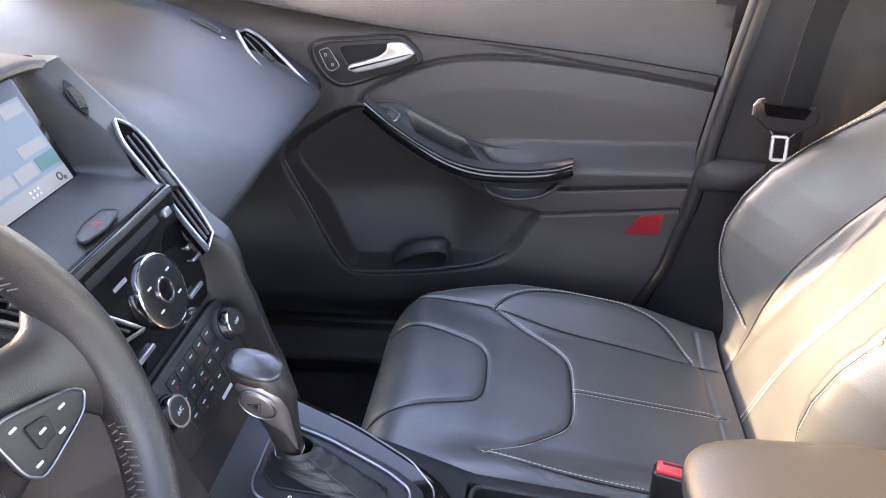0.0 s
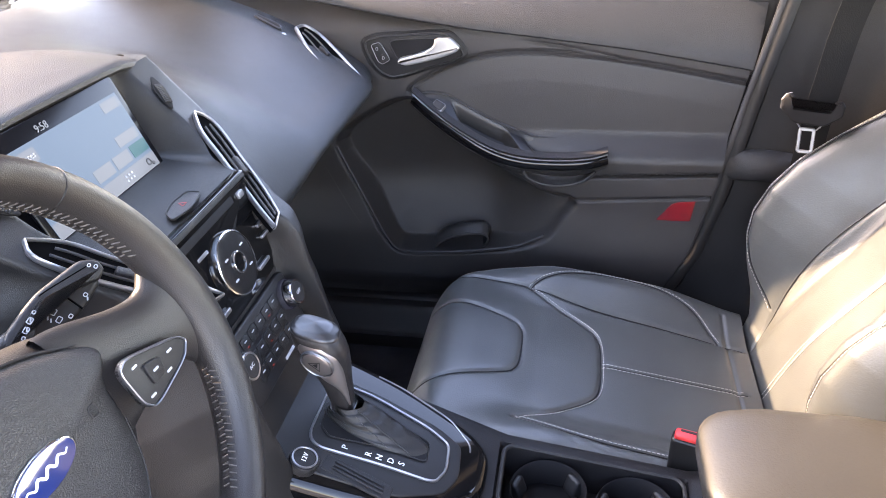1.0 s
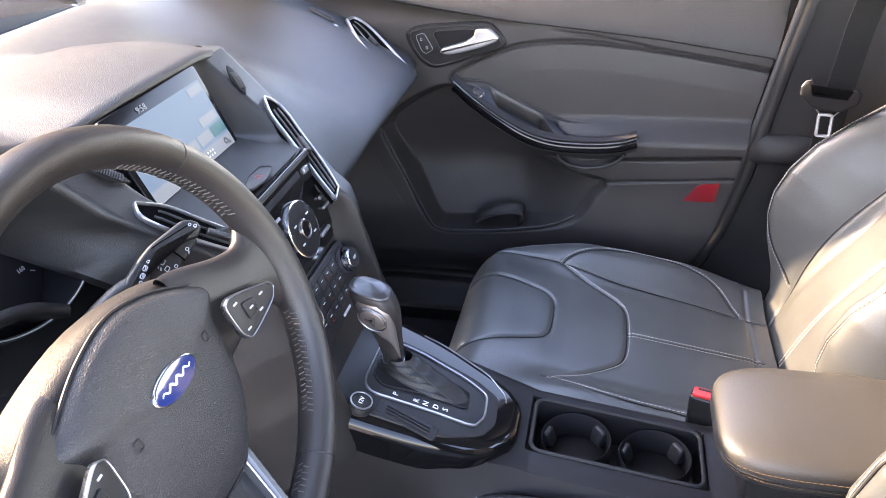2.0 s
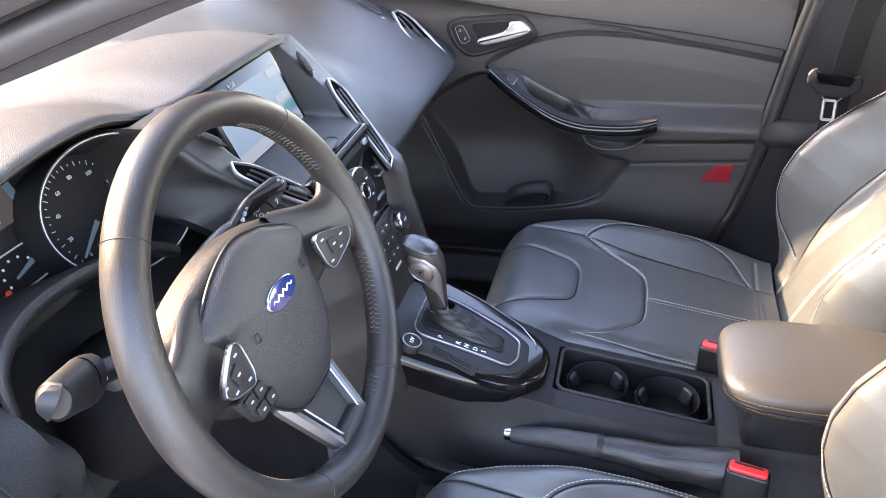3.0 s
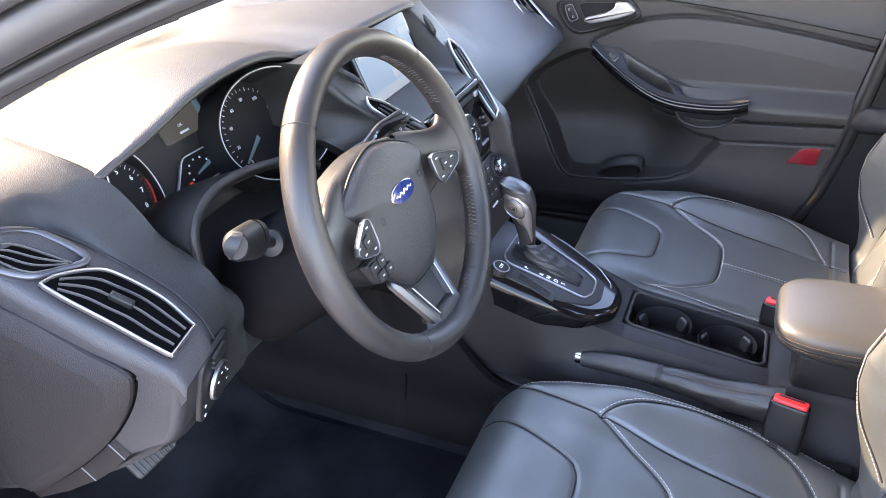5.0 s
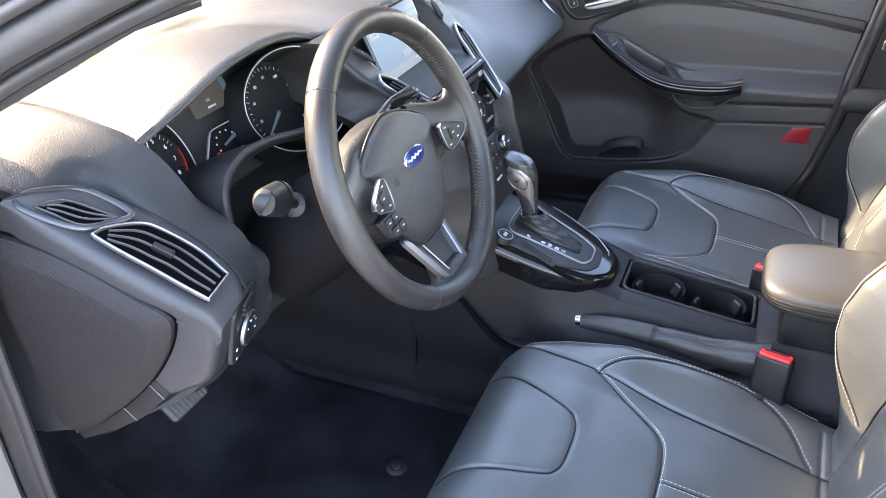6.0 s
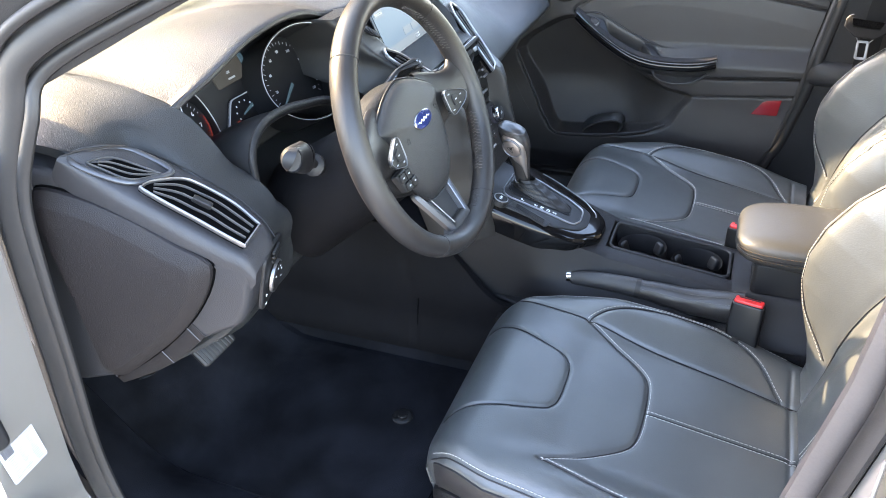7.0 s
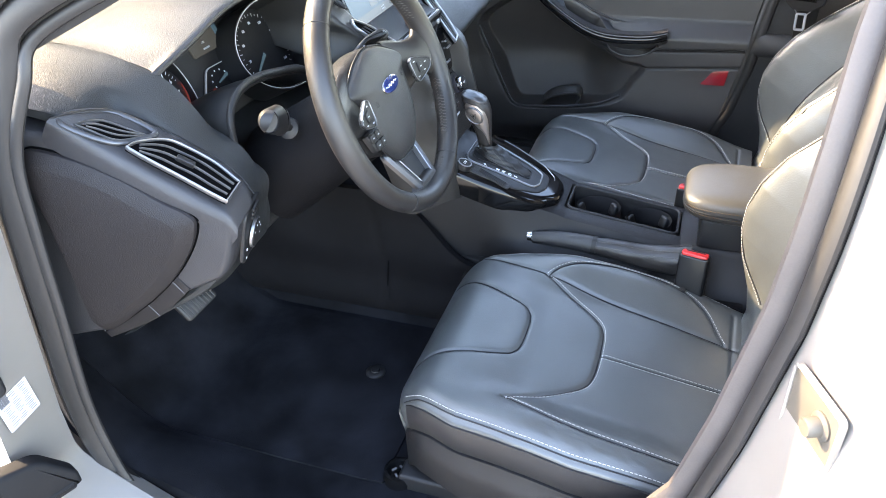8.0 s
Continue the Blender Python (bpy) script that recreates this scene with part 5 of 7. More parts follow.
# switches on the side spokes
for side in (-1, 1):
    far_ = 0.150 if side > 0 else 0.138
    tri_out = soft_outline([(side * 0.086, 0.008), (side * 0.096, 0.013), (side * (far_ - 0.006), -0.004), (side * far_, -0.012), (side * (far_ - 0.010), -0.022), (side * 0.096, -0.032), (side * 0.088, -0.022)], 0.3)
    QM = WM @ Matrix.Translation((0, 0.002, -0.0150)) @ pose(0, 0, 0, 0, side * -7, 0) @ Matrix.Translation((0, 0, 0.012))
    pod = part("switch_pod", plate(tri_out, 0.005, 0.002, QM @ Matrix.Translation((0, 0, -0.004))), DARK, wheel, "triangular switch pod in a silver frame")
    part("pod_frame", ring(tri_out, 0.0012, 0.0066, 0.0006, QM @ Matrix.Translation((0, 0, -0.004))), SATIN, pod)
    part("centre_key", plate(soft_outline([(side * 0.104, 0.000), (side * 0.120, -0.004), (side * 0.117, -0.017), (side * 0.104, -0.018)], 0.2), 0.0035, 0.001, QM), HARD, pod)
    for x, y in ((0.099, 0.003), (0.131, -0.008), (0.122, -0.019), (0.099, -0.023), (0.111, -0.009)):
        part("key_mark", plate(rounded(0.0055, 0.0018, 0.0006, 2), 0.0006, 0.0001, QM @ Matrix.Translation((side * x, y, 0.0010 if (x, y) != (0.111, -0.009) else 0.0034))), GREY_PRINT, pod)
    if side > 0:
        continue
    keys = part("cruise_keys", plate(soft_outline([(side * 0.078, -0.034), (side * 0.112, -0.034), (side * 0.100, -0.066), (side * 0.066, -0.070)], 0.15), 0.010, 0.003, WM @ Matrix.Translation((0, 0, -0.012))), DARK, wheel, "block of small black keys")
    for r in range(2):
        for k in range(2):
            q = Vector((side * (0.083 + 0.017 * k - 0.008 * r), -0.043 - 0.015 * r, -0.003))
            part("key", plate(rounded(0.0145, 0.0125, 0.002, 2), 0.004, 0.001, WM @ Matrix.Translation(q)), HARD, keys)
            part("key_mark", plate(rounded(0.0045, 0.0018, 0.0006, 2), 0.0005, 0.0001, WM @ Matrix.Translation(q + Vector((0, 0, 0.004)))), GREY_PRINT, keys)

# ---- steering column with stalks ----
column = thing("steering_column", "black steering column shroud with stalks", "steering column", (-0.12, -0.374, 0.85))
def shroud(w, a):
    # w 0 at the wheel, 1 at the dashboard
    c = WM @ Vector((0, -0.022 - 0.055 * w, -0.050 - 0.22 * w))
    r = 0.062 + 0.016 * w
    return c + (WM.to_3x3() @ Vector((1.12 * r * math.cos(a), r * math.sin(a) * (1.0 if math.sin(a) > 0 else 1.25), 0)))
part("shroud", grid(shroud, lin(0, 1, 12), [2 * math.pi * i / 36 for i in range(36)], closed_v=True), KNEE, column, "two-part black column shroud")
part("collar", tube([shroud(-0.02, a) for a in [2 * math.pi * i / 40 for i in range(40)]], 0.006, 0.008, 8, closed=True, up=(0.94, 0, 0.34)), DARK, column)
arch_line = spline([(-0.196, -0.522, 0.885), (-0.200, -0.515, 0.922), (-0.204, -0.492, 0.945), (-0.208, -0.452, 0.954), (-0.210, -0.400, 0.950), (-0.210, -0.345, 0.938), (-0.208, -0.285, 0.922), (-0.200, -0.245, 0.895)], 6)
part("visor", thick(grid(lambda i, w: arch_line[i] + Vector((-0.13 * w, 0, -0.050 * w + 0.006 * math.sin(math.pi * w))), range(len(arch_line)), lin(0, 1, 8)), len(arch_line), 8, (0, 0.004, -0.010)), TRIM_BLACK, column, "black arched cowl between column and instruments")
part("visor_lip", tube(arch_line, 0.006, 0.007, 10), HARD, column)
# wiper stalk to the right, light stalk to the left
sx = Vector((0.023, 0.067, 0.009)).normalized()
sz = Vector((0.66, -0.45, 0.60))
sz = (sz - sx * sz.dot(sx)).normalized()
LVM = Matrix((sx, sz.cross(sx), sz)).transposed().to_4x4()        # x along the lever to its tip, z towards the driver
LVM.translation = Vector((-0.097, -0.212, 0.948))
st = part("wiper_stalk", tube(spline([(-0.135, -0.315, 0.915), (-0.126, -0.290, 0.928), (-0.118, -0.265, 0.936), (-0.110, -0.245, 0.938)], 5), 0.009, 0.008, 14), STACK_BLACK, column, "black wiper stalk with white symbols")
part("paddle", plate(soft_outline([(-0.058, -0.010), (-0.036, -0.020), (-0.008, -0.021), (0.016, -0.016), (0.038, -0.008), (0.044, 0.006), (0.034, 0.014), (-0.006, 0.013), (-0.022, 0.010), (-0.047, 0.002)], 0.22), 0.018, 0.005, LVM @ Matrix.Translation((0, 0, -0.019)), 5), DARK, st, "black body of the lever with symbols")
part("lever", plate(soft_outline([(-0.058, -0.009), (-0.040, -0.017), (-0.030, -0.012), (-0.017, 0.003), (-0.007, 0.0055), (0.024, -0.002), (0.038, -0.006), (0.047, -0.001), (0.048, 0.006), (0.044, 0.012), (0.035, 0.017), (-0.006, 0.0155), (-0.022, 0.0115), (-0.047, 0.003)], 0.25), 0.020, 0.0035, LVM @ Matrix.Translation((0, 0, -0.016)), 4), STACK_BLACK, st, "smooth black lever bending round the body")
part("lever_groove", tube([LVM @ Vector((x, 0.0118 - 0.0030 * max(0.0, x) / 0.04, 0.0038)) for x in lin(-0.008, 0.036, 8)], 0.0006, 0.0006, 6), DEPTH_BLACK, st)
part("body_groove", tube([LVM @ Vector((0.012 - 0.2 * (y + 0.016), y, -0.0008)) for y in lin(-0.016, -0.001, 6)], 0.0008, 0.0008, 6), DEPTH_BLACK, st)
for x, y, w, h, z in ((-0.038, -0.0072, 0.0036, 0.0030, 0.0040), (-0.0325, -0.0036, 0.0058, 0.0042, 0.0040), (-0.0255, 0.0006, 0.0058, 0.0042, 0.0040), (-0.0190, 0.0040, 0.0036, 0.0030, 0.0040), (-0.0065, -0.0042, 0.0060, 0.0046, -0.0010), (-0.0075, -0.0118, 0.0058, 0.0044, -0.0010), (0.0010, -0.0150, 0.0040, 0.0034, -0.0010), (0.0215, -0.0085, 0.0040, 0.0036, -0.0010), (0.0420, 0.0045, 0.0040, 0.0032, 0.0040), (0.0385, 0.0085, 0.0036, 0.0030, 0.0040)):
    part("stalk_mark", ring(rounded(w, h, 0.0013, 3), 0.0008, 0.0005, 0.0001, LVM @ Matrix.Translation((x, y, z)) @ pose(0, 0, 0, 0, 0, 20)), GREY_PRINT, st)
for x, y, z in ((-0.0320, -0.0036, 0.0040), (-0.0250, 0.0006, 0.0040), (-0.0130, -0.0055, -0.0010), (-0.0125, -0.0085, -0.0010), (0.0205, -0.0120, -0.0010)):
    part("stalk_mark", plate(rounded(0.0034, 0.0012, 0.0003, 1), 0.0005, 0.0001, LVM @ Matrix.Translation((x, y, z)) @ pose(0, 0, 0, 0, 0, 50)), GREY_PRINT, st)
ls = spline([(-0.137, -0.458, 0.894), (-0.130, -0.478, 0.908), (-0.1255, -0.492, 0.919), (-0.124, -0.497, 0.923), (-0.117, -0.520, 0.934), (-0.111, -0.546, 0.944), (-0.110, -0.549, 0.945)], 5)
st = part("light_stalk", tube(ls, lambda t: float(np.interp(t, [0, 0.33, 0.44, 0.60, 0.83, 0.95, 1], [0.007, 0.008, 0.014, 0.016, 0.0150, 0.0145, 0.0135])), lambda t: float(np.interp(t, [0, 0.33, 0.44, 0.60, 0.83, 0.95, 1], [0.007, 0.009, 0.021, 0.023, 0.0180, 0.0170, 0.0158])), 20), DARK, column, "chunky black light stalk")
head = lambda k, g: [ls[k] + ((ls[k + 1] - ls[k - 1]).normalized().cross(Vector((0, 0, 1))).normalized() * math.cos(a) * g[0] + Vector((0, 0.3, 0.95)) * math.sin(a) * g[1]) for a in [2 * math.pi * q / 28 for q in range(28)]]
part("stalk_groove", tube(head(18, (0.0160, 0.0226)), 0.0006, 0.0006, 5, closed=True, up=(0.2, -0.9, 0.4)), DEPTH_BLACK, st)
part("stalk_base", lathe([(0.017, 0), (0.017, 0.008), (0.010, 0.012)], facing((-0.141, -0.450, 0.888), (0.2, -0.9, 0.4)), 20), DARK, column)
part("stalk_mark", ring(rounded(0.006, 0.006, 0.002, 2), 0.0010, 0.0008, 0.0002, facing(Vector(ls[8]) + Vector((0.010, -0.002, 0.002)), (0.8, -0.3, 0.5))), WHITE_PRINT, st)

# ---- seats ----
def mirror(line):
    return [(x, -v) for x, v in line]
def smooth2(line, n=6):
    return [(p.x, p.y) for p in spline([(a, b, 0) for a, b in line], n)]
# seams of the cushion: (along the car, across the seat)
SIDE = smooth2([(0.085, 0.190), (0.150, 0.186), (0.235, 0.174), (0.345, 0.152), (0.490, 0.138), (0.610, 0.120)])
CENTRE = smooth2([(0.235, 0.172), (0.300, 0.128), (0.345, 0.092), (0.360, 0.060), (0.363, 0.0), (0.360, -0.060), (0.345, -0.092), (0.300, -0.128), (0.235, -0.172)])
PANEL = smooth2([(0.062, 0.118), (0.130, 0.098), (0.205, 0.072), (0.224, 0.056), (0.231, 0.030), (0.231, -0.030), (0.224, -0.056), (0.205, -0.072), (0.130, -0.098), (0.062, -0.118)])
ARC = smooth2([(0.235, 0.174), (0.265, 0.200), (0.320, 0.226), (0.390, 0.236), (0.465, 0.226), (0.530, 0.190), (0.570, 0.128)])
MIDDLE = [(0.366, 0.0), (0.600, 0.0)]
PIPE = [(x, 0.968 * float(np.interp(x, [0.05, 0.09, 0.17, 0.27, 0.36, 0.5, 0.62], [0.185, 0.212, 0.24, 0.258, 0.264, 0.258, 0.24]))) for x in lin(0.07, 0.58, 40)]
REAR = [(0.585, v) for v in lin(-0.2, 0.2, 5)]
OUTER = smooth2([(0.235, -0.172), (0.300, -0.194), (0.370, -0.206), (0.470, -0.210), (0.560, -0.204), (0.610, -0.196)])
SEAMS = [(SIDE, 0.0036), (OUTER, 0.0030), (CENTRE, 0.0038), (PANEL, 0.0034), (ARC, 0.0022), (MIDDLE, 0.0026), (PIPE, 0.0020), (mirror(PIPE), 0.0020), (REAR, 0.003)]
def away(pts, line):
    """Distance of many points (n x 2) from a line of segments."""
    best = np.full(len(pts), 9.0)
    for a, b in zip(line, line[1:]):
        a, b = np.array(a), np.array(b)
        d = b - a
        t = np.clip(((pts - a) @ d) / max(d @ d, 1e-12), 0, 1)
        best = np.minimum(best, np.hypot(*(pts - (a + t[:, None] * d)).T))
    return best
def seam_depth(pts, seams):
    out = np.zeros(len(pts))
    for line, depth in seams:
        d = away(pts, line)
        out += 1.1 * depth * np.exp(-(d / 0.0034) ** 2) + 0.22 * depth * np.exp(-(d / 0.009) ** 2)
    return out

def seat_half(x):
    return float(np.interp(x, [0.05, 0.065, 0.10, 0.17, 0.27, 0.36, 0.5, 0.62], [0.172, 0.190, 0.215, 0.242, 0.258, 0.264, 0.258, 0.24]))
def cushion(x, t):
    """Place on the cushion: x along the car, t across (-1 to 1 is the top, beyond it the side)."""
    h = seat_half(x)
    k = max(-1, min(1, t))
    y = h * k
    z = 0.540 - 0.165 * x
    z -= 0.075 * max(0.0, (0.135 - x) / 0.085) ** 2.4
    a = abs(y)
    z += 0.030 * step(0.13, 0.215, a) * step(0.10, 0.30, x) * (1 - 0.5 * step(0.45, 0.62, x))
    z += 0.006 * step(0.18, 0.10, a) * step(0.10, 0.16, x) * (1 - step(0.2, 0.26, x))
    z -= 0.022 * max(0.0, (abs(k) - 0.84) / 0.16) ** 2.5
    if abs(t) > 1:
        q = abs(t) - 1
        y = math.copysign(h + 0.003 * math.sin(q * 3.1) - 0.022 * q, t)
        z -= 0.092 * q
    return Vector((x, y, z))
sxs = lin(0.05, 0.62, 230)
sts = [-2, -1.75, -1.5, -1.3, -1.12] + lin(-1, 1, 191) + [1.12, 1.3, 1.5, 1.75, 2]
def cushion_data():
    verts, faces = grid(cushion, sxs, sts)
    flat = np.array([(v.x, v.y) for v in verts])
    drop = seam_depth(flat, SEAMS)
    n = len(sts)
    for i, v in enumerate(verts):
        j = i % n
        if 5 <= j < n - 5:
            v.z -= float(drop[i])
            v.z += 0.0010 * noise.noise(Vector((v.x * 14, v.y * 14, 1.7)))
            # creases on the worn outer bolster
            w = math.exp(-((v.y + 0.215) / 0.03) ** 2) * step(0.22, 0.36, v.x)
            v.z += 0.0014 * w * noise.noise(Vector((v.x * 60 + v.y * 50, v.y * 120, 4.1)))
    # the front face rolls under
    k = len(verts)
    first = verts[:n]
    for dx, dz in ((-0.004, -0.020), (0.002, -0.055), (0.020, -0.085)):
        verts += [Vector((v.x + dx, v.y * 0.985, max(0.385, v.z + dz) if abs(sts[j]) <= 1 else v.z)) for j, v in enumerate(first)]
    order = [k + 2 * n, k + n, k, 0]
    for a, b in zip(order, order[1:]):
        for j in range(n - 1):
            faces.append((a + j, a + j + 1, b + j + 1, b + j))
    return verts, faces
LEAN_BACK = radians(28)
BACK_SIDE = smooth2([(0.00, 0.128), (0.06, 0.148), (0.20, 0.150), (0.36, 0.140), (0.56, 0.110)])
BACK_PIPE = smooth2([(0.10, 0.160), (0.14, 0.200), (0.20, 0.218), (0.34, 0.222), (0.48, 0.205), (0.58, 0.160)])
BACK_MID = [(0.02, 0.012), (0.62, 0.012)]
BACK_SEAMS = [(BACK_SIDE, 0.004), (mirror(BACK_SIDE), 0.004), (BACK_PIPE, 0.0024), (mirror(BACK_PIPE), 0.0024), (BACK_MID, 0.0024), ([(0.33, -0.24), (0.30, -0.20)], 0.002)]
BOLSTER = ([0.0, 0.05, 0.09, 0.14, 0.18, 0.22, 0.27, 0.33, 0.39, 0.46, 0.55, 0.66], [0.004, 0.014, 0.040, 0.086, 0.114, 0.130, 0.135, 0.126, 0.104, 0.072, 0.036, 0.02])     # depth of the side bolsters, up the backrest
RECLINE = [0.0, 0.0]      # how far a backrest stands forward, and how much more upright it is
def back(w, t):
    """Place on the backrest: w up it in metres, t across."""
    h = float(np.interp(w, [0, 0.1, 0.2, 0.3, 0.5, 0.62, 0.66], [0.225, 0.252, 0.262, 0.262, 0.25, 0.21, 0.17]))
    k = max(-1, min(1, t))
    y = h * k
    fwd = float(np.interp(w, BOLSTER[0], BOLSTER[1])) * step(0.118, 0.215, abs(y))
    fwd += 0.018 * math.exp(-((w - 0.14) / 0.12) ** 2) * (1 - step(0.10, 0.16, abs(y)))
    fwd -= 0.050 * max(0.0, (abs(k) - 0.84) / 0.16) ** 2.5
    fwd -= 0.04 * max(0.0, (w - 0.58) / 0.08) ** 2
    if abs(t) > 1:
        q = abs(t) - 1
        fwd -= 0.11 * q
        y = math.copysign(h + 0.012 * math.sin(q * 3.1), t)
    return fwd, y
def back_place(w, fwd, y):
    fwd += RECLINE[0] + RECLINE[1] * w
    bx, bz = 0.622 + w * math.sin(LEAN_BACK), 0.41 + w * math.cos(LEAN_BACK)
    return Vector((bx - fwd * math.cos(LEAN_BACK), y, bz + fwd * math.sin(LEAN_BACK)))
bws = lin(0, 0.66, 230)
def back_data():
    raw = [(w, *back(w, t)) for w in bws for t in sts]
    drop = seam_depth(np.array([(w, y) for w, f, y in raw]), BACK_SEAMS)
    n = len(sts)
    verts = []
    for i, (w, f, y) in enumerate(raw):
        inside = 5 <= i % n < n - 5
        verts.append(back_place(w, f - (float(drop[i]) if inside else 0) + 0.0014 * noise.noise(Vector((w * 12, y * 12, 6.0))), y))
    return thick((verts, grid(lambda u, v: (0, 0, 0), bws, sts)[1]), len(bws), n, (0.05, 0, -0.02))
def on_cushion(line, shift=0.0, lift=0.0008):
    out = []
    for i, (x, v) in enumerate(line):
        a, b = Vector(line[max(0, i - 1)]), Vector(line[min(len(line) - 1, i + 1)])
        d = (b - a).normalized()
        x, v = x - d.y * shift, v + d.x * shift
        p = cushion(x, v / seat_half(x))
        q = float(seam_depth(np.array([(x, v)]), SEAMS)[0])
        out.append(p + Vector((0, 0, lift - q)))
    return out
def on_back(line, shift=0.0, lift=0.0008):
    out = []
    for i, (w, v) in enumerate(line):
        a, b = Vector(line[max(0, i - 1)]), Vector(line[min(len(line) - 1, i + 1)])
        d = (b - a).normalized()
        w, v = w - d.y * shift, v + d.x * shift
        h = float(np.interp(w, [0, 0.1, 0.2, 0.3, 0.5, 0.62, 0.66], [0.225, 0.252, 0.262, 0.262, 0.25, 0.21, 0.17]))
        f, y = back(w, v / h)
        q = float(seam_depth(np.array([(w, v)]), BACK_SEAMS)[0])
        out.append(back_place(w, f - q + lift, y))
    return out
def fine(line, n=4):
    out = []
    for a, b in zip(line, line[1:]):
        out += [(a[0] + (b[0] - a[0]) * k / n, a[1] + (b[1] - a[1]) * k / n) for k in range(n)]
    return out + [line[-1]]

VINYL = material("dark vinyl", (0.020, 0.0185, 0.0190), 0.46, grain=0.4, grain_size=520, blotch=0.12, spec=0.40)
def build_seat(mid, label, forward, upright):
    """A front seat whose middle lies at y = mid."""
    seat = thing("bucket_seat", label, "seat", (0.3, mid, 0.27), group="front seats")
    RECLINE[0], RECLINE[1] = forward, upright
    OFF = Vector((0, mid, 0))
    def here(data):
        return [v + OFF for v in data[0]], data[1]
    cushion_ob = part("cushion", here(cushion_data()), LEATHER, seat, "padded black leather seat cushion", 60)
    back_ob = part("backrest", here(back_data()), LEATHER, seat, "padded black leather backrest with side bolsters", 60)
    for line, sh in ((CENTRE, 0.0045), (ARC, 0.004), (OUTER, 0.004), (fine(MIDDLE, 30), 0.0045), (fine(MIDDLE, 30), -0.0045), (PIPE, -0.004), (mirror(PIPE), 0.004)):
        part("stitching", here(stitches(on_cushion(fine(line, 2), sh))), THREAD, cushion_ob)
    for line in (SIDE, OUTER, CENTRE, PANEL, ARC, MIDDLE, PIPE, mirror(PIPE)):
        part("seam", here(tube(on_cushion(fine(line, 2 if line is not MIDDLE else 30), 0.0, 0.0011), 0.0013, 0.0013, 6)), DARK, cushion_ob)
    for line in (BACK_SIDE, mirror(BACK_SIDE)):
        part("seam", here(tube(on_back(fine(line, 2), 0.0, 0.0011), 0.0013, 0.0013, 6)), DARK, back_ob)
    for line, sh in ((BACK_PIPE, 0.004), (mirror(BACK_PIPE), -0.004), (fine(BACK_MID, 40), 0.0045), (fine(BACK_MID, 40), -0.0045)):
        part("stitching", here(stitches(on_back(fine(line, 2), sh))), THREAD, back_ob)
    for line in (BACK_PIPE, mirror(BACK_PIPE)):
        part("piping", here(tube(on_back(fine(line, 2), 0.0, 0.0012), 0.0014, 0.0014, 6)), DARK, back_ob)
    # plastic side valances, base and runners
    for side in (-1, 1):
        def valance(x, w):
            y = side * (seat_half(x) - 0.004 + 0.012 * step(0, 0.35, w) * step(0.06, 0.12, x))
            return Vector((x, y, cushion(x, 1).z - 0.070 - 0.105 * w * (0.8 + 0.4 * step(0.1, 0.4, x)))) + OFF
        part("side_valance", thick(grid(valance, lin(0.06, 0.66, 30), lin(0, 1, 10)), 30, 10, (0, -side * 0.02, 0)), HARD, seat, "black plastic side valance")
    part("base", block(0.10, 0.62, mid - 0.20, mid + 0.20, 0.300, 0.40, 0.02), DARK, seat)
    for side in (-1, 1):
        part("runner", block(0.05, 0.66, mid + side * 0.19 - 0.022, mid + side * 0.19 + 0.022, 0.268, 0.302, 0.006), DARK, seat, "steel seat runner")
    part("runner_cover", lathe([(0.030, 0.0), (0.032, 0.016), (0.028, 0.030), (0.022, 0.032), (0.020, 0.020), (0.010, 0.022)], Matrix.Translation((0.045, mid - 0.19, 0.262)), 28), GLOSS, seat, "round glossy black runner cap with bolt")
    for a, r in ((0.3, 0.012), (1.6, 0.011), (2.9, 0.012), (4.4, 0.010)):
        part("runner_bolt", plate(rounded(0.010, 0.004, 0.001, 2), 0.003, 0.0008, Matrix.Translation((0.045 + r * math.cos(a), mid - 0.19 + r * math.sin(a), 0.283)) @ pose(0, 0, 0, 0, 0, math.degrees(a) + 60)), DIAL, seat)
    # dark side panels of the cushion below the piping, each with a beading at its foot
    for side in (-1, 1):
        def flank(x, q):
            p = cushion(x, side * (1.04 + 0.90 * q))
            return p + OFF + Vector((0, side * (0.0035 + 0.004 * math.sin(math.pi * q)), 0))
        xs = lin(0.075, 0.60, 50)
        panel = part("side_panel", thick(grid(flank, xs, lin(0, 1, 12)), 50, 12, (0, -side * 0.006, 0)), VINYL, seat, "dark vinyl side panel of the cushion")
        part("beading", tube([flank(x, 1.0) + Vector((0, side * 0.001, 0)) for x in xs], 0.0022, 0.0022, 6), VINYL, panel)
    return seat
build_seat(-0.385, "black leather driver's seat with pale contrast stitching and worn bolster", 0.030, 0.075)
build_seat(0.35, "black leather passenger seat with pale contrast stitching, backrest in sunlight", 0.0, 0.0)

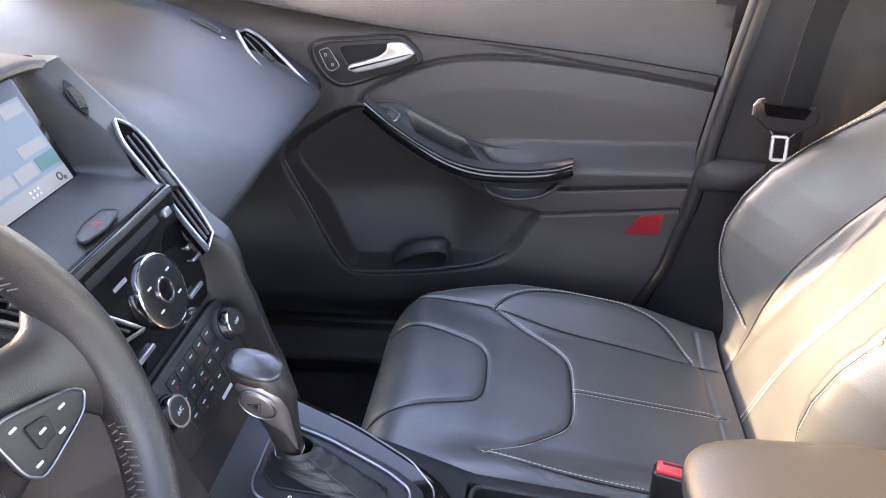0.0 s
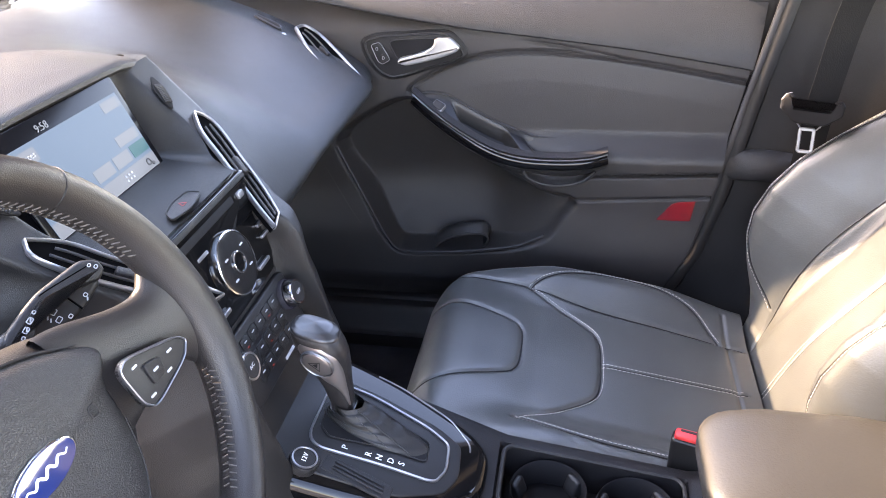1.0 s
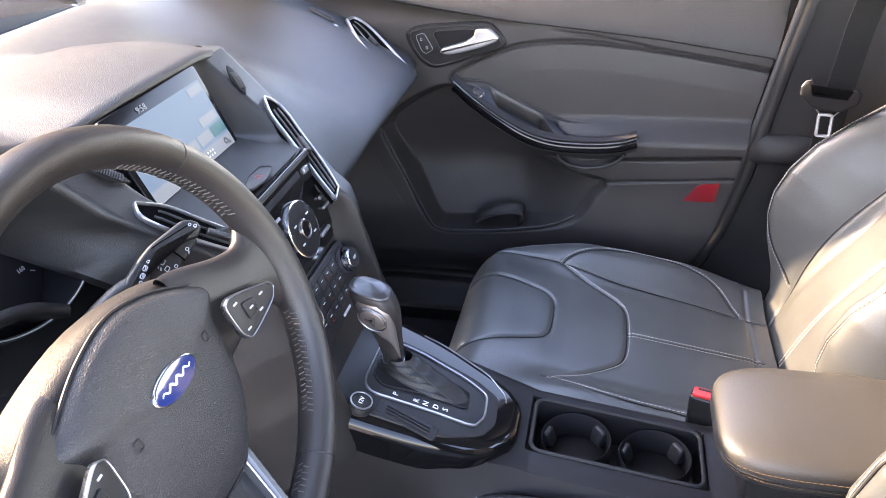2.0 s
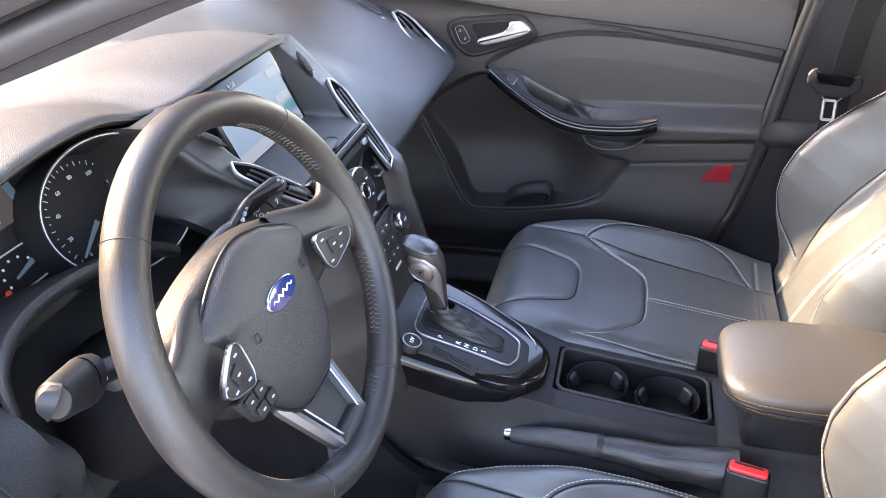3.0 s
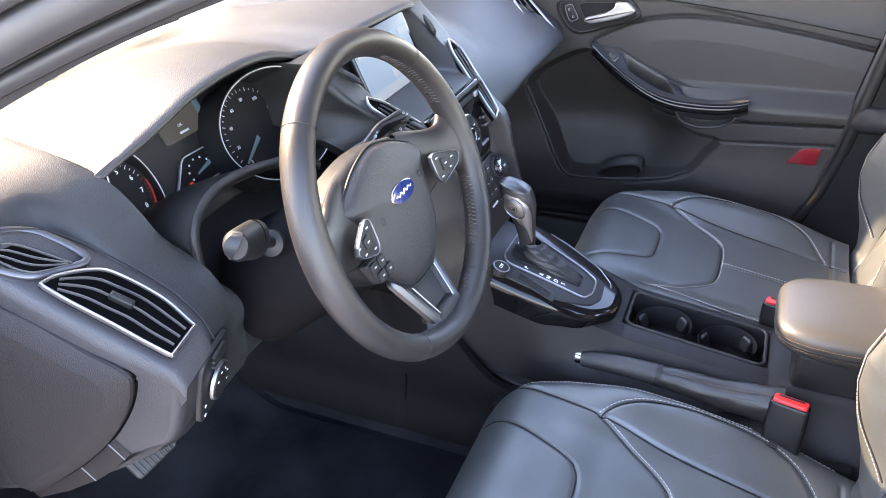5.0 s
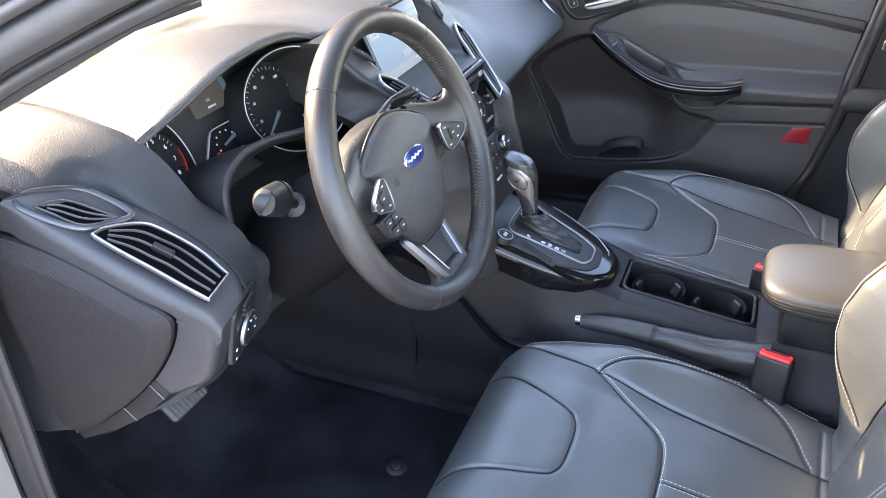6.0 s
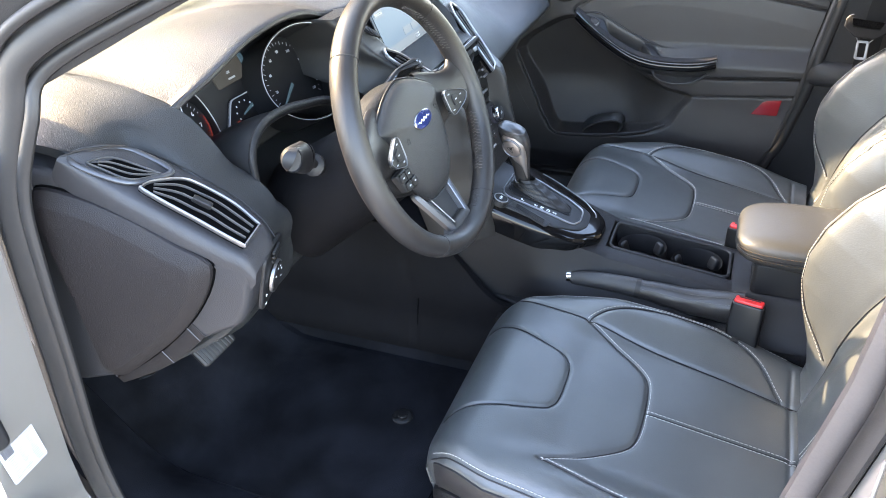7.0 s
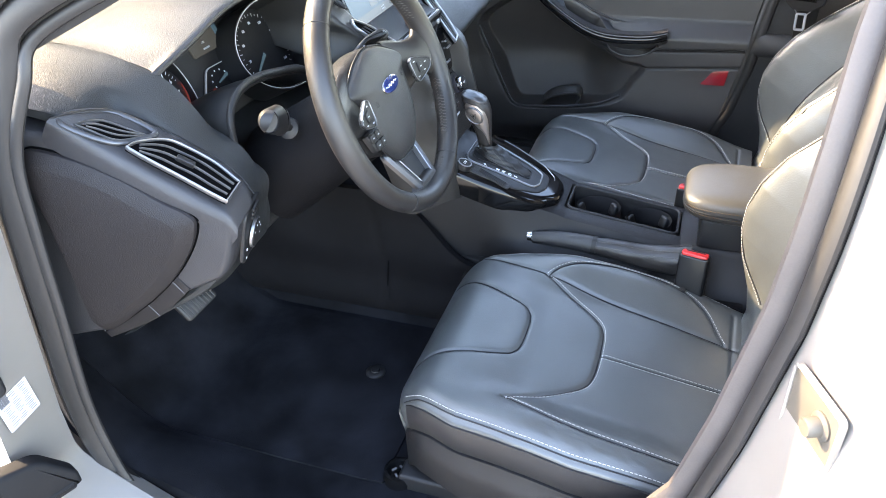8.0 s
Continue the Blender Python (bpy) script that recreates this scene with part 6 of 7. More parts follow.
# ---- seat belt buckles ----
BUCKLE = material("smooth black plastic", (0.006, 0.006, 0.0065), 0.35, blotch=0.1, spec=0.3)
def buckle(at, lean, name_label):
    b = thing("seat_belt_buckle", name_label, "seat belt buckle", at, group="seat belt buckles")
    m = Matrix.Translation(at) @ lean
    part("housing", moved(plate(rounded(0.024, 0.056, 0.006, 4), 0.085, 0.004), m), BUCKLE, b, "black buckle housing")
    part("release_button", moved(plate(rounded(0.019, 0.049, 0.004, 4), 0.006, 0.002), m @ Matrix.Translation((0, 0, 0.084))), RED, b, "red release button")
    part("slot", moved(plate(rounded(0.004, 0.036, 0.001, 2), 0.0008, 0.0002), m @ Matrix.Translation((0.004, 0, 0.0898))), DARK, b)
    part("stem", moved(plate(rounded(0.016, 0.036, 0.004, 3), 0.150, 0.003), m @ Matrix.Translation((0, 0, -0.149))), BUCKLE, b, "black stem down to the seat")
    part("label_line", moved(plate(rounded(0.0012, 0.040, 0.0004, 1), 0.0006, 0.0001), m @ Matrix.Translation((0.0125, 0, 0.030)) @ pose(0, 0, 0, 0, 90, 0)), GREY_PRINT, b)
    return b
buckle((0.497, -0.150, 0.470), pose(0, 0, 0, 0, 8, 78), "black seat belt buckle with red button beside the seat")
buckle((0.474, 0.108, 0.474), pose(0, 0, 0, 0, 4, 75), "black seat belt buckle with red button beside the seat")

# ---- passenger door ----
door = thing("passenger_door", "closed passenger door with black trim and padded leather insert", "car door", (0.2, 0.75, 0.33))
REDLENS = material("red reflector", (0.20, 0.004, 0.010), 0.2, grain=0.5, grain_size=350, blotch=0.3, coat=0.6)
DOOR_TRIM = material("black door trim", (0.0270, 0.0250, 0.0250), 0.42, grain=0.35, grain_size=620, blotch=0.12, kind="leather", spec=0.40)
DOOR_PAD = material("padded door leather", (0.0155, 0.0147, 0.0149), 0.40, grain=0.3, grain_size=520, blotch=0.12, kind="leather", spec=0.55)
TRAY = material("satin black plastic", (0.008, 0.008, 0.0085), 0.42, grain=0.1, grain_size=900, blotch=0.1)
LEVER = material("pale satin silver", (0.38, 0.375, 0.365), 0.36, metal=0.7, blotch=0.05)
def door_edge(z):
    """Rear edge of the door, leaning back with height."""
    return float(np.interp(z, [0.36, 0.42, 0.50, 0.626, 0.80, 1.0], [0.43, 0.487, 0.525, 0.556, 0.585, 0.622]))
INSERT = [(-0.017, 0.819), (0.014, 0.846), (0.072, 0.875), (0.145, 0.893), (0.223, 0.898), (0.316, 0.892), (0.424, 0.877), (0.500, 0.864), (0.590, 0.847), (0.680, 0.830), (0.690, 0.76), (0.680, 0.688), (0.549, 0.682), (0.450, 0.676), (0.340, 0.672), (0.200, 0.690), (0.09, 0.745), (0.02, 0.785)]
# pocket: a recess below the armrest, bounded by a raised band
POCKET = [(-0.172, 0.705), (-0.122, 0.589), (-0.086, 0.509), (-0.066, 0.480), (-0.040, 0.472), (0.030, 0.475), (0.100, 0.482), (0.191, 0.499), (0.249, 0.527), (0.279, 0.573), (0.304, 0.616), (0.240, 0.626), (0.200, 0.645), (0.126, 0.690), (0.028, 0.759), (-0.020, 0.800), (-0.10, 0.770)]
def door_y(x, z):
    y = 0.712 + 0.040 * step(0.92, 1.0, z) - 0.016 * step(0.62, 0.50, z) + 0.03 * step(0.42, 0.34, z)
    return y
def belt_z(x):
    return float(np.interp(x, [-0.70, -0.23, -0.042, 0.114, 0.223, 0.399, 0.578, 0.64], [1.075, 0.995, 0.960, 0.935, 0.923, 0.901, 0.871, 0.860]))
def belt_low(x):
    return float(np.interp(x, [0.18, 0.269, 0.408, 0.577, 0.64], [0.920, 0.908, 0.881, 0.852, 0.842]))
dxs, dvs = lin(-0.60, 0.64, 380), lin(0, 1, 280)
def within(pts, poly):
    """Which of many points lie inside a closed line."""
    inside = np.zeros(len(pts), bool)
    for (ax, az), (bx, bz) in zip(poly, poly[1:] + poly[:1]):
        if az != bz:
            cross = ((az > pts[:, 1]) != (bz > pts[:, 1])) & (pts[:, 0] < (bx - ax) * (pts[:, 1] - az) / (bz - az) + ax)
            inside ^= cross
    return inside
def door_grid():
    pts = np.array([(x, 0.335 + (belt_z(x) - 0.335) * v) for x in dxs for v in dvs])
    def soft(poly, w):
        return np.clip(0.5 + np.where(within(pts, poly), 1, -1) * away(pts, poly + poly[:1]) / (2 * w), 0, 1)
    insert = [(p.x, p.y) for p in spline([(a, b, 0) for a, b in INSERT], 4, True)]
    pocket = [(p.x, p.y) for p in spline([(a, b, 0) for a, b in POCKET], 4, True)]
    ins, ins_wide, poc = soft(insert, 0.004), soft(INSERT, 0.05), soft(pocket, 0.011)
    d_ins = away(pts, insert + insert[:1])
    verts = []
    for (x, z), a, aw, b, di in zip(pts, ins, ins_wide, poc, d_ins):
        b = b * b * (3 - 2 * b)
        # padded insert swelling into an elbow ledge, deep pocket below it
        ledge = 0.036 * step(0.756, 0.700, z) * step(0.10, 0.32, x) * (0.55 + 0.45 * step(0.50, 0.66, z)) * step(0.36, 0.50, z)
        y = door_y(x, z) - 0.007 * a * aw - ledge + 0.040 * b * (1 - 0.72 * step(0.12, 0.27, x)) + 0.055 * b * math.exp(-((x - 0.04) / 0.20) ** 2 - ((z - 0.60) / 0.13) ** 2)
        y += 0.006 * math.exp(-(di / 0.0036) ** 2) * (1 - b)
        if x > 0.29:
            y += 0.005 * math.exp(-((z - 0.671 - 0.05 * (x - 0.35)) / 0.003) ** 2) + 0.005 * math.exp(-((z - 0.616 - 0.073 * (x - 0.31)) / 0.003) ** 2)
        if 0.16 < x < 0.42:
            y += 0.004 * step(0.16, 0.26, x) * (1 - step(0.34, 0.42, x)) * math.exp(-((z - belt_low(x)) / 0.003) ** 2)
        verts.append(Vector((min(x, door_edge(z)), y, z)))
    sheet = grid(lambda u, v: (0, 0, 0), dxs, dvs)[1]
    def liner(mask):
        """The faces of the panel whose corners all lie in the mask, as a skin of its own, 1.2 mm proud."""
        keep = [f for f in sheet if all(mask[i] for i in f) and verts[f[0]].x < verts[f[3]].x - 1e-6]
        ids = sorted({i for f in keep for i in f})
        at = {i: k for k, i in enumerate(ids)}
        n = len(ids)
        front = [tuple(at[i] for i in f) for f in keep]
        edges = {}
        for f in front:
            for p, q in zip(f, f[1:] + f[:1]):
                edges[(p, q)] = True
        rim = [(p, q) for p, q in edges if (q, p) not in edges]
        pts_ = [verts[i] + Vector((0, -0.0012, 0)) for i in ids] + [verts[i] + Vector((0, 0.004, 0)) for i in ids]
        return pts_, front + [(p + n, q + n, q, p) for p, q in rim]
    skins.append(liner(ins > 0.93))
    skins.append(liner(poc > 0.99))
    skins.append([verts[int(np.argmin(np.abs(pts[:, 0] - a) + np.abs(pts[:, 1] - b)))] for a, b in insert])
    return thick((verts, grid(lambda u, v: (0, 0, 0), dxs, dvs)[1]), len(dxs), len(dvs), (0, 0.02, 0))
skins = []
part("door_panel", door_grid(), DOOR_TRIM, door, "moulded black door trim")
part("insert", skins[0], DOOR_PAD, door, "padded leather insert of the door")
part("pocket", skins[1], DOOR_TRIM, door, "deep black map pocket")
seam_pts = [p + Vector((0, 0.0005, 0)) for p in skins[2] if p.x < door_edge(p.z) - 0.004]
cut_at = max(range(len(seam_pts) - 1), key=lambda k: (seam_pts[k + 1] - seam_pts[k]).length) + 1
part("insert_seam", tube(seam_pts[cut_at:] + seam_pts[:cut_at], 0.0015, 0.0015, 6), DARK, door)
for run in (((0.36, 0.674), (0.45, 0.677), (0.545, 0.681)), ((0.312, 0.618), (0.40, 0.624), (0.475, 0.629), (0.545, 0.634))):
    part("panel_joint", tube([(x, door_y(x, z) - 0.034 * step(0.10, 0.30, x) + 0.004, z) for x, z in run], 0.0016, 0.0016, 6), DARK, door)
def upper(x, v):
    # rolled lower edge that overhangs the panel, then up to the glass
    z0 = belt_z(x)
    xe = min(x, door_edge(min(1.0, z0 + 0.12 * v)))
    if v < 0.12:
        a = v / 0.12 * math.pi / 2
        return (xe, 0.714 - 0.012 * math.sin(a), z0 + 0.006 * (1 - math.cos(a)))
    t = (v - 0.12) / 0.88
    return (xe, 0.702 + 0.055 * t ** 1.5, z0 + 0.006 + (max(1.03, z0 + 0.06) - z0 - 0.006) * t)
part("upper_trim", thick(grid(upper, lin(-0.60, 0.64, 80), lin(0, 1, 30)), 80, 30, (0, 0.03, 0)), SOFT, door, "padded grey upper door trim below the window")

# pull with a gloss strip, tray and switch
def flow(pts, n=8):
    return spline(pts, n)
pull = flow([(-0.004, 0.676, 0.821), (0.038, 0.660, 0.792), (0.092, 0.650, 0.757), (0.148, 0.646, 0.727), (0.204, 0.645, 0.712), (0.276, 0.646, 0.709), (0.330, 0.649, 0.713), (0.362, 0.656, 0.720)])
under = flow([(-0.016, 0.716, 0.800), (0.020, 0.716, 0.764), (0.075, 0.714, 0.724), (0.126, 0.712, 0.690), (0.190, 0.708, 0.650), (0.250, 0.700, 0.630), (0.312, 0.690, 0.640), (0.366, 0.684, 0.676)])
upside = flow([(0.000, 0.704, 0.812), (0.020, 0.702, 0.820), (0.056, 0.702, 0.817), (0.100, 0.702, 0.793), (0.160, 0.700, 0.763), (0.225, 0.700, 0.740), (0.290, 0.698, 0.734), (0.364, 0.690, 0.716)])
PULL = [(0.0, 0.010), (0.004, 0.005), (0.002, -0.002), (-0.001, -0.010), (0.002, -0.018), (0.008, -0.024)]
def arm_sheet(i, j):
    p, q = pull[i], under[i]
    if j < 6:
        return p + Vector((0, PULL[j][0], PULL[j][1]))
    t = (j - 5) / 8
    e = p + Vector((0, PULL[5][0], PULL[5][1]))
    return e.lerp(q, t) + Vector((0, 0.010 * math.sin(math.pi * t), 0))
arm = part("armrest", thick(grid(arm_sheet, range(len(pull)), range(14)), len(pull), 14, (0, 0.02, 0.004)), SOFT, door, "black door pull and armrest")
part("trim_strip", tube([p + Vector((0, 0.0005, -0.006)) for p in pull], 0.004, 0.0095, 10), GLOSS, arm, "gloss black strip with a silver line")
part("silver_line", tube([p + Vector((0, 0.0005, 0.0045)) for p in pull], 0.0016, 0.0014, 8), DIAL, arm)
def tray_sheet(u, v):
    k = u * (len(pull) - 1)
    i = min(len(pull) - 2, int(k))
    p, q = pull[i].lerp(pull[i + 1], k - i) + Vector((0, 0.003, 0.009)), upside[i].lerp(upside[i + 1], k - i)
    dip = 0.0
    for a, b, deep in ((0.30, 0.60, 0.026), (0.64, 0.93, 0.020)):
        dip += deep * step(a, a + 0.05, u) * (1 - step(b - 0.04, b, u)) * step(0.10, 0.22, v) * (1 - step(0.82, 0.94, v))
    return p.lerp(q, v) + Vector((0, 0.25 * dip, -dip - 0.006 * step(0.0, 0.10, v) * (1 - step(0.90, 1.0, v))))
part("tray", thick(grid(tray_sheet, lin(0, 1, 120), lin(0, 1, 24)), 120, 24, (0, 0.01, -0.008)), TRAY, arm, "black switch tray with two grip wells")
part("tray_rim", tube([p + Vector((0, -0.001, 0.001)) for p in upside], 0.0022, 0.0022, 8), SOFT, arm)
SWM = facing(tray_sheet(0.20, 0.5) + Vector((0, 0, 0.002)), (-0.1, -0.62, 0.78), (-0.86, 0.3, 0.5))
sw = part("window_switch", plate(rounded(0.017, 0.024, 0.004, 3), 0.010, 0.004, SWM), DARK, arm, "window switch with silver edge")
part("switch_edge", ring(rounded(0.018, 0.025, 0.004, 3), 0.0014, 0.0075, 0.0005, SWM), SATIN, sw)
# cup under the pull
cup_line = flow([(0.207, 0.652, 0.690), (0.216, 0.657, 0.672), (0.238, 0.660, 0.660), (0.269, 0.660, 0.656), (0.305, 0.659, 0.662), (0.328, 0.657, 0.675), (0.341, 0.654, 0.690)])
part("pull_cup", thick(grid(lambda i, v: cup_line[i].lerp(Vector((cup_line[i].x, 0.652, 0.694)), v) + Vector((0, 0.020 * math.sin(math.pi * v), 0)), range(len(cup_line)), lin(0, 1, 10)), len(cup_line), 10, (0, 0.002, 0)), SOFT, arm)
part("cup_edge", tube(cup_line, 0.0035, 0.0035, 10), SOFT, arm)
# inside handle in its surround
DPM = Matrix(((1, 0, 0, 0), (0, 0, -1, 0), (0, 1, 0, 0), (0, 0, 0, 1)))        # x and z of the door, raised into the cabin
esc = [(-0.104, 0.912), (-0.076, 0.928), (-0.020, 0.932), (0.036, 0.935), (0.070, 0.931), (0.097, 0.898), (0.080, 0.881), (0.027, 0.865), (-0.027, 0.848), (-0.058, 0.846), (-0.087, 0.868)]
esc_out = [(p.x, p.y) for p in spline([(x, z, 0) for x, z in esc][::-1], 4, True)]
EH = Matrix.Translation((0, 0.718, 0)) @ DPM
handle = part("inside_handle", plate(esc_out, 0.011, 0.003, EH), HARD, door, "inside door handle in a black surround")
part("surround_groove", tube([EH @ Vector((x, z, 0.0065)) for x, z in esc_out], 0.0018, 0.003, 6, closed=True, up=(0, 1, 0)), DARK, handle)
part("surround_edge", ring([(-0.003 + 0.93 * (x + 0.003), 0.889 + 0.93 * (z - 0.889)) for x, z in esc_out], 0.0035, 0.0130, 0.0016, EH), SOFT, handle)
hole = [(-0.052, 0.919), (0.034, 0.924), (0.050, 0.918), (0.062, 0.905), (0.030, 0.890), (-0.008, 0.880), (-0.034, 0.880)]
part("handle_hole", plate(soft_outline(hole[::-1], 0.25), 0.0118, 0.0005, EH), GAUGE_BLACK, handle)
part("hole_edge", ring(soft_outline(hole[::-1], 0.25), 0.0016, 0.0128, 0.0005, EH), SOFT, handle)
lev = [(0.040, 0.925), (0.068, 0.926), (0.087, 0.908), (0.078, 0.899), (0.050, 0.889), (0.020, 0.881), (-0.018, 0.873), (-0.034, 0.879), (-0.030, 0.887), (-0.006, 0.893), (0.021, 0.901), (0.036, 0.911)]
part("lever", plate(soft_outline(lev[::-1], 0.3), 0.012, 0.005, Matrix.Translation((0, 0.704, 0)) @ DPM, 5), LEVER, handle, "satin silver lever")
kout = soft_outline([(-0.085, 0.910), (-0.066, 0.916), (-0.048, 0.882), (-0.064, 0.873), (-0.073, 0.878)][::-1], 0.25)
keys = part("lock_keys", plate(kout, 0.0135, 0.001, EH), DARK, handle, "two lock keys in a silver frame")
part("key_frame", ring(kout, 0.0011, 0.0147, 0.0004, EH), SATIN, keys)
for k, (x, z) in enumerate(((-0.0725, 0.903), (-0.0615, 0.886))):
    part("lock_key", plate(rounded(0.013, 0.013, 0.003, 2), 0.0022, 0.0008, EH @ Matrix.Translation((x, z, 0.0130)) @ pose(0, 0, 0, 0, 0, 18)), HARD, keys)
    part("key_mark", ring(rounded(0.0045, 0.0055, 0.001, 2), 0.0007, 0.0004, 0.0001, EH @ Matrix.Translation((x, z, 0.0153))), GREY_PRINT, keys)
part("reflector", plate(soft_outline([(0.463, 0.583), (0.489, 0.618), (0.498, 0.622), (0.532, 0.626), (0.526, 0.583)], 0.06), 0.006, 0.0006, Matrix.Translation((0, door_y(0.5, 0.60) - 0.0275, 0)) @ DPM), REDLENS, door, "red safety reflector at the door edge", smooth=30)
# bottle holder arch in the pocket
arch = flow([(0.018, 0.714, 0.478), (0.036, 0.708, 0.496), (0.062, 0.702, 0.511), (0.092, 0.699, 0.520), (0.118, 0.700, 0.522), (0.132, 0.704, 0.512), (0.130, 0.709, 0.496), (0.120, 0.712, 0.484)])
part("bottle_holder", thick(grid(lambda i, v: arch[i] + Vector((0.0, 0.050 * v, 0.016 * math.sin(math.pi * min(1, v * 1.1)))), range(len(arch)), lin(0, 1, 8)), len(arch), 8, (0, 0.002, -0.006)), SOFT, door, "arched bottle holder in the pocket")
part("holder_edge", tube(arch, 0.0028, 0.0028, 8), SOFT, door)
# fine edge round the pocket
band = flow([(-0.172, 0.700, 0.705), (-0.122, 0.698, 0.589), (-0.086, 0.696, 0.509), (-0.066, 0.694, 0.480), (-0.040, 0.694, 0.472), (0.030, 0.694, 0.475), (0.100, 0.694, 0.482), (0.191, 0.694, 0.499), (0.249, 0.694, 0.527)])
part("pocket_edge", tube(band, 0.003, 0.0035, 8), SOFT, door)
band2 = flow([(-0.205, 0.706, 0.66), (-0.155, 0.700, 0.56), (-0.118, 0.698, 0.50), (-0.09, 0.696, 0.455)])
part("stitching", stitches(band2, 0.003, 0.003, 0.0007), THREAD_DARK, door)
part("seal", tube([(door_edge(z) + 0.024, 0.704, z) for z in lin(0.36, 1.06, 40)], 0.008, 0.012, 8), RUBBER, door, "black rubber edge seal")
part("edge_paint", tube([(door_edge(z) + 0.008, 0.702, z) for z in lin(0.36, 1.06, 40)], 0.0026, 0.006, 8), BEZEL, door, "thin grey painted door edge")

# ---- passenger side pillar, sill and belt ----
def pil(x, z):
    lean = float(np.interp(z, [0.30, 0.42, 0.626, 0.80, 1.0, 1.4], [0.425, 0.526, 0.591, 0.619, 0.652, 0.685]))
    return (lean + x, 0.704 + 0.030 * step(0.004, -0.012, x) - 0.040 * step(0.0, 0.30, x) - 0.08 * step(0.95, 1.4, z), z)
solo("pillar_b_right", thick(grid(pil, [-0.07, -0.04, -0.014, -0.008, -0.003] + lin(0.004, 0.42, 22), lin(0.30, 1.40, 60)), 27, 60, (0, 0.05, 0)), HARD, "dark grained trim of the door pillar", "pillar", kind="structure")
solo("trim_pillar", thick(grid(lambda x, z: (x + 0.20 * (z - 0.7), 0.708 - 0.030 * math.sin(math.pi * (x - 0.575) / 0.15) ** 0.6 * math.sin(math.pi * (z - 0.660) / 0.066) ** 0.4, z), lin(0.5751, 0.7249, 16), lin(0.6601, 0.7259, 10)), 16, 10, (0, 0.01, 0)), SOFT, "raised black pad on the pillar trim", "trim", kind="structure")
solo("sill_right", thick(grid(lambda x, s: (x, 0.62 + 0.11 * s, 0.30 + 0.045 * step(0.1, 0.5, s) - 0.006 * math.exp(-((s - 0.75) / 0.05) ** 2)), lin(-0.6, 0.9, 30), lin(0, 1, 30)), 30, 30, (0, 0, -0.05)), HARD, "black ribbed sill trim below the passenger door", "sill", kind="structure")
belt = thing("seat_belt", "black seat belt with metal tongue hanging on the pillar", "seat belt", (0.67, 0.58, 0.6))
bl = spline([(0.800, 0.590, 1.36), (0.748, 0.590, 1.15), (0.706, 0.590, 1.01), (0.690, 0.586, 0.90), (0.684, 0.590, 0.80), (0.680, 0.600, 0.62), (0.675, 0.610, 0.45)], 6)
part("webbing", tube(bl, 0.024, 0.0012, 8, up=(0, 1, 0)), WEBBING, belt, "black webbing")
TM = facing((0.672, 0.578, 0.838), (-0.35, -0.92, 0.15))
cover_ = part("tongue_cover", plate(soft_outline([(-0.046, 0.004), (-0.046, 0.022), (-0.038, 0.030), (-0.029, 0.026), (-0.026, 0.012), (0.026, 0.012), (0.030, 0.024), (0.040, 0.026), (0.046, 0.018), (0.045, 0.002), (0.022, -0.016), (-0.022, -0.016)], 0.2), 0.013, 0.004, TM), GAUGE_BLACK, belt, "black plastic tongue cover with raised ears")
part("cover_slot", plate(rounded(0.056, 0.004, 0.001, 2), 0.0008, 0.0002, TM @ Matrix.Translation((0, 0.008, 0.0128))), DEPTH_BLACK, cover_)
part("steel_edge", tube([TM @ Vector(p) for p in ((-0.047, 0.004, 0.006), (-0.0475, 0.018, 0.006), (-0.042, 0.028, 0.006), (-0.034, 0.031, 0.006))], 0.0012, 0.0012, 6), BEZEL, cover_)
part("tongue", join(ring(rounded(0.026, 0.042, 0.006, 3), 0.0056, 0.0028, 0.001, TM @ Matrix.Translation((0.000, -0.042, 0.004)) @ pose(0, 0, 0, 0, 0, 4)), *[tube([TM @ Vector((k * 0.020, -0.013, 0.006)), TM @ Vector((k * 0.011, -0.024, 0.006))], 0.0018, 0.0012, 6) for k in (-1, 1)]), DIAL, belt, "steel belt tongue")
solo("seat_track_bar", tube([(0.575, 0.600, 0.385), (0.64, 0.590, 0.392), (0.72, 0.590, 0.392)], 0.012, 0.014, 10), SATIN, "metal belt anchor bar beside the seat", "belt anchor")

# ---- driver side of the body: hinge pillar, seals, door pillar, sill ----
JAMB = [(-0.455, 0.30), (-0.450, 0.50), (-0.425, 0.70), (-0.405, 0.85), (-0.392, 0.97)]
def jamb_x(z):
    return float(np.interp(z, [p[1] for p in JAMB], [p[0] for p in JAMB]))
# painted jamb face looking back and out
def jamb(z, s):
    # s 0 at the seal, 1 at the outer skin
    low = step(0.42, 0.22, z)
    return (jamb_x(z) - 0.012 + 0.010 * s + 0.30 * low * (1 - 0.35 * s), -0.775 - 0.115 * s, z - 0.02 * low)
solo("pillar_a_left", thick(grid(jamb, lin(0.22, 1.02, 50), lin(0, 1, 14)), 50, 14, (-0.05, 0.03, 0)), PAINT, "silver painted hinge pillar beside the driver footwell", "pillar", kind="structure")
# inner trim between seal and footwell
def kick(z, s):
    low = step(0.44, 0.25, z)
    return (jamb_x(z) + 0.006 - 0.13 * s + 0.10 * low * (1 - s), -0.748 + 0.060 * s, z)
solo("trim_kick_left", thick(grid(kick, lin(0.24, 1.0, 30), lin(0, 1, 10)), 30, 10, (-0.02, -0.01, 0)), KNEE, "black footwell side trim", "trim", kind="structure")
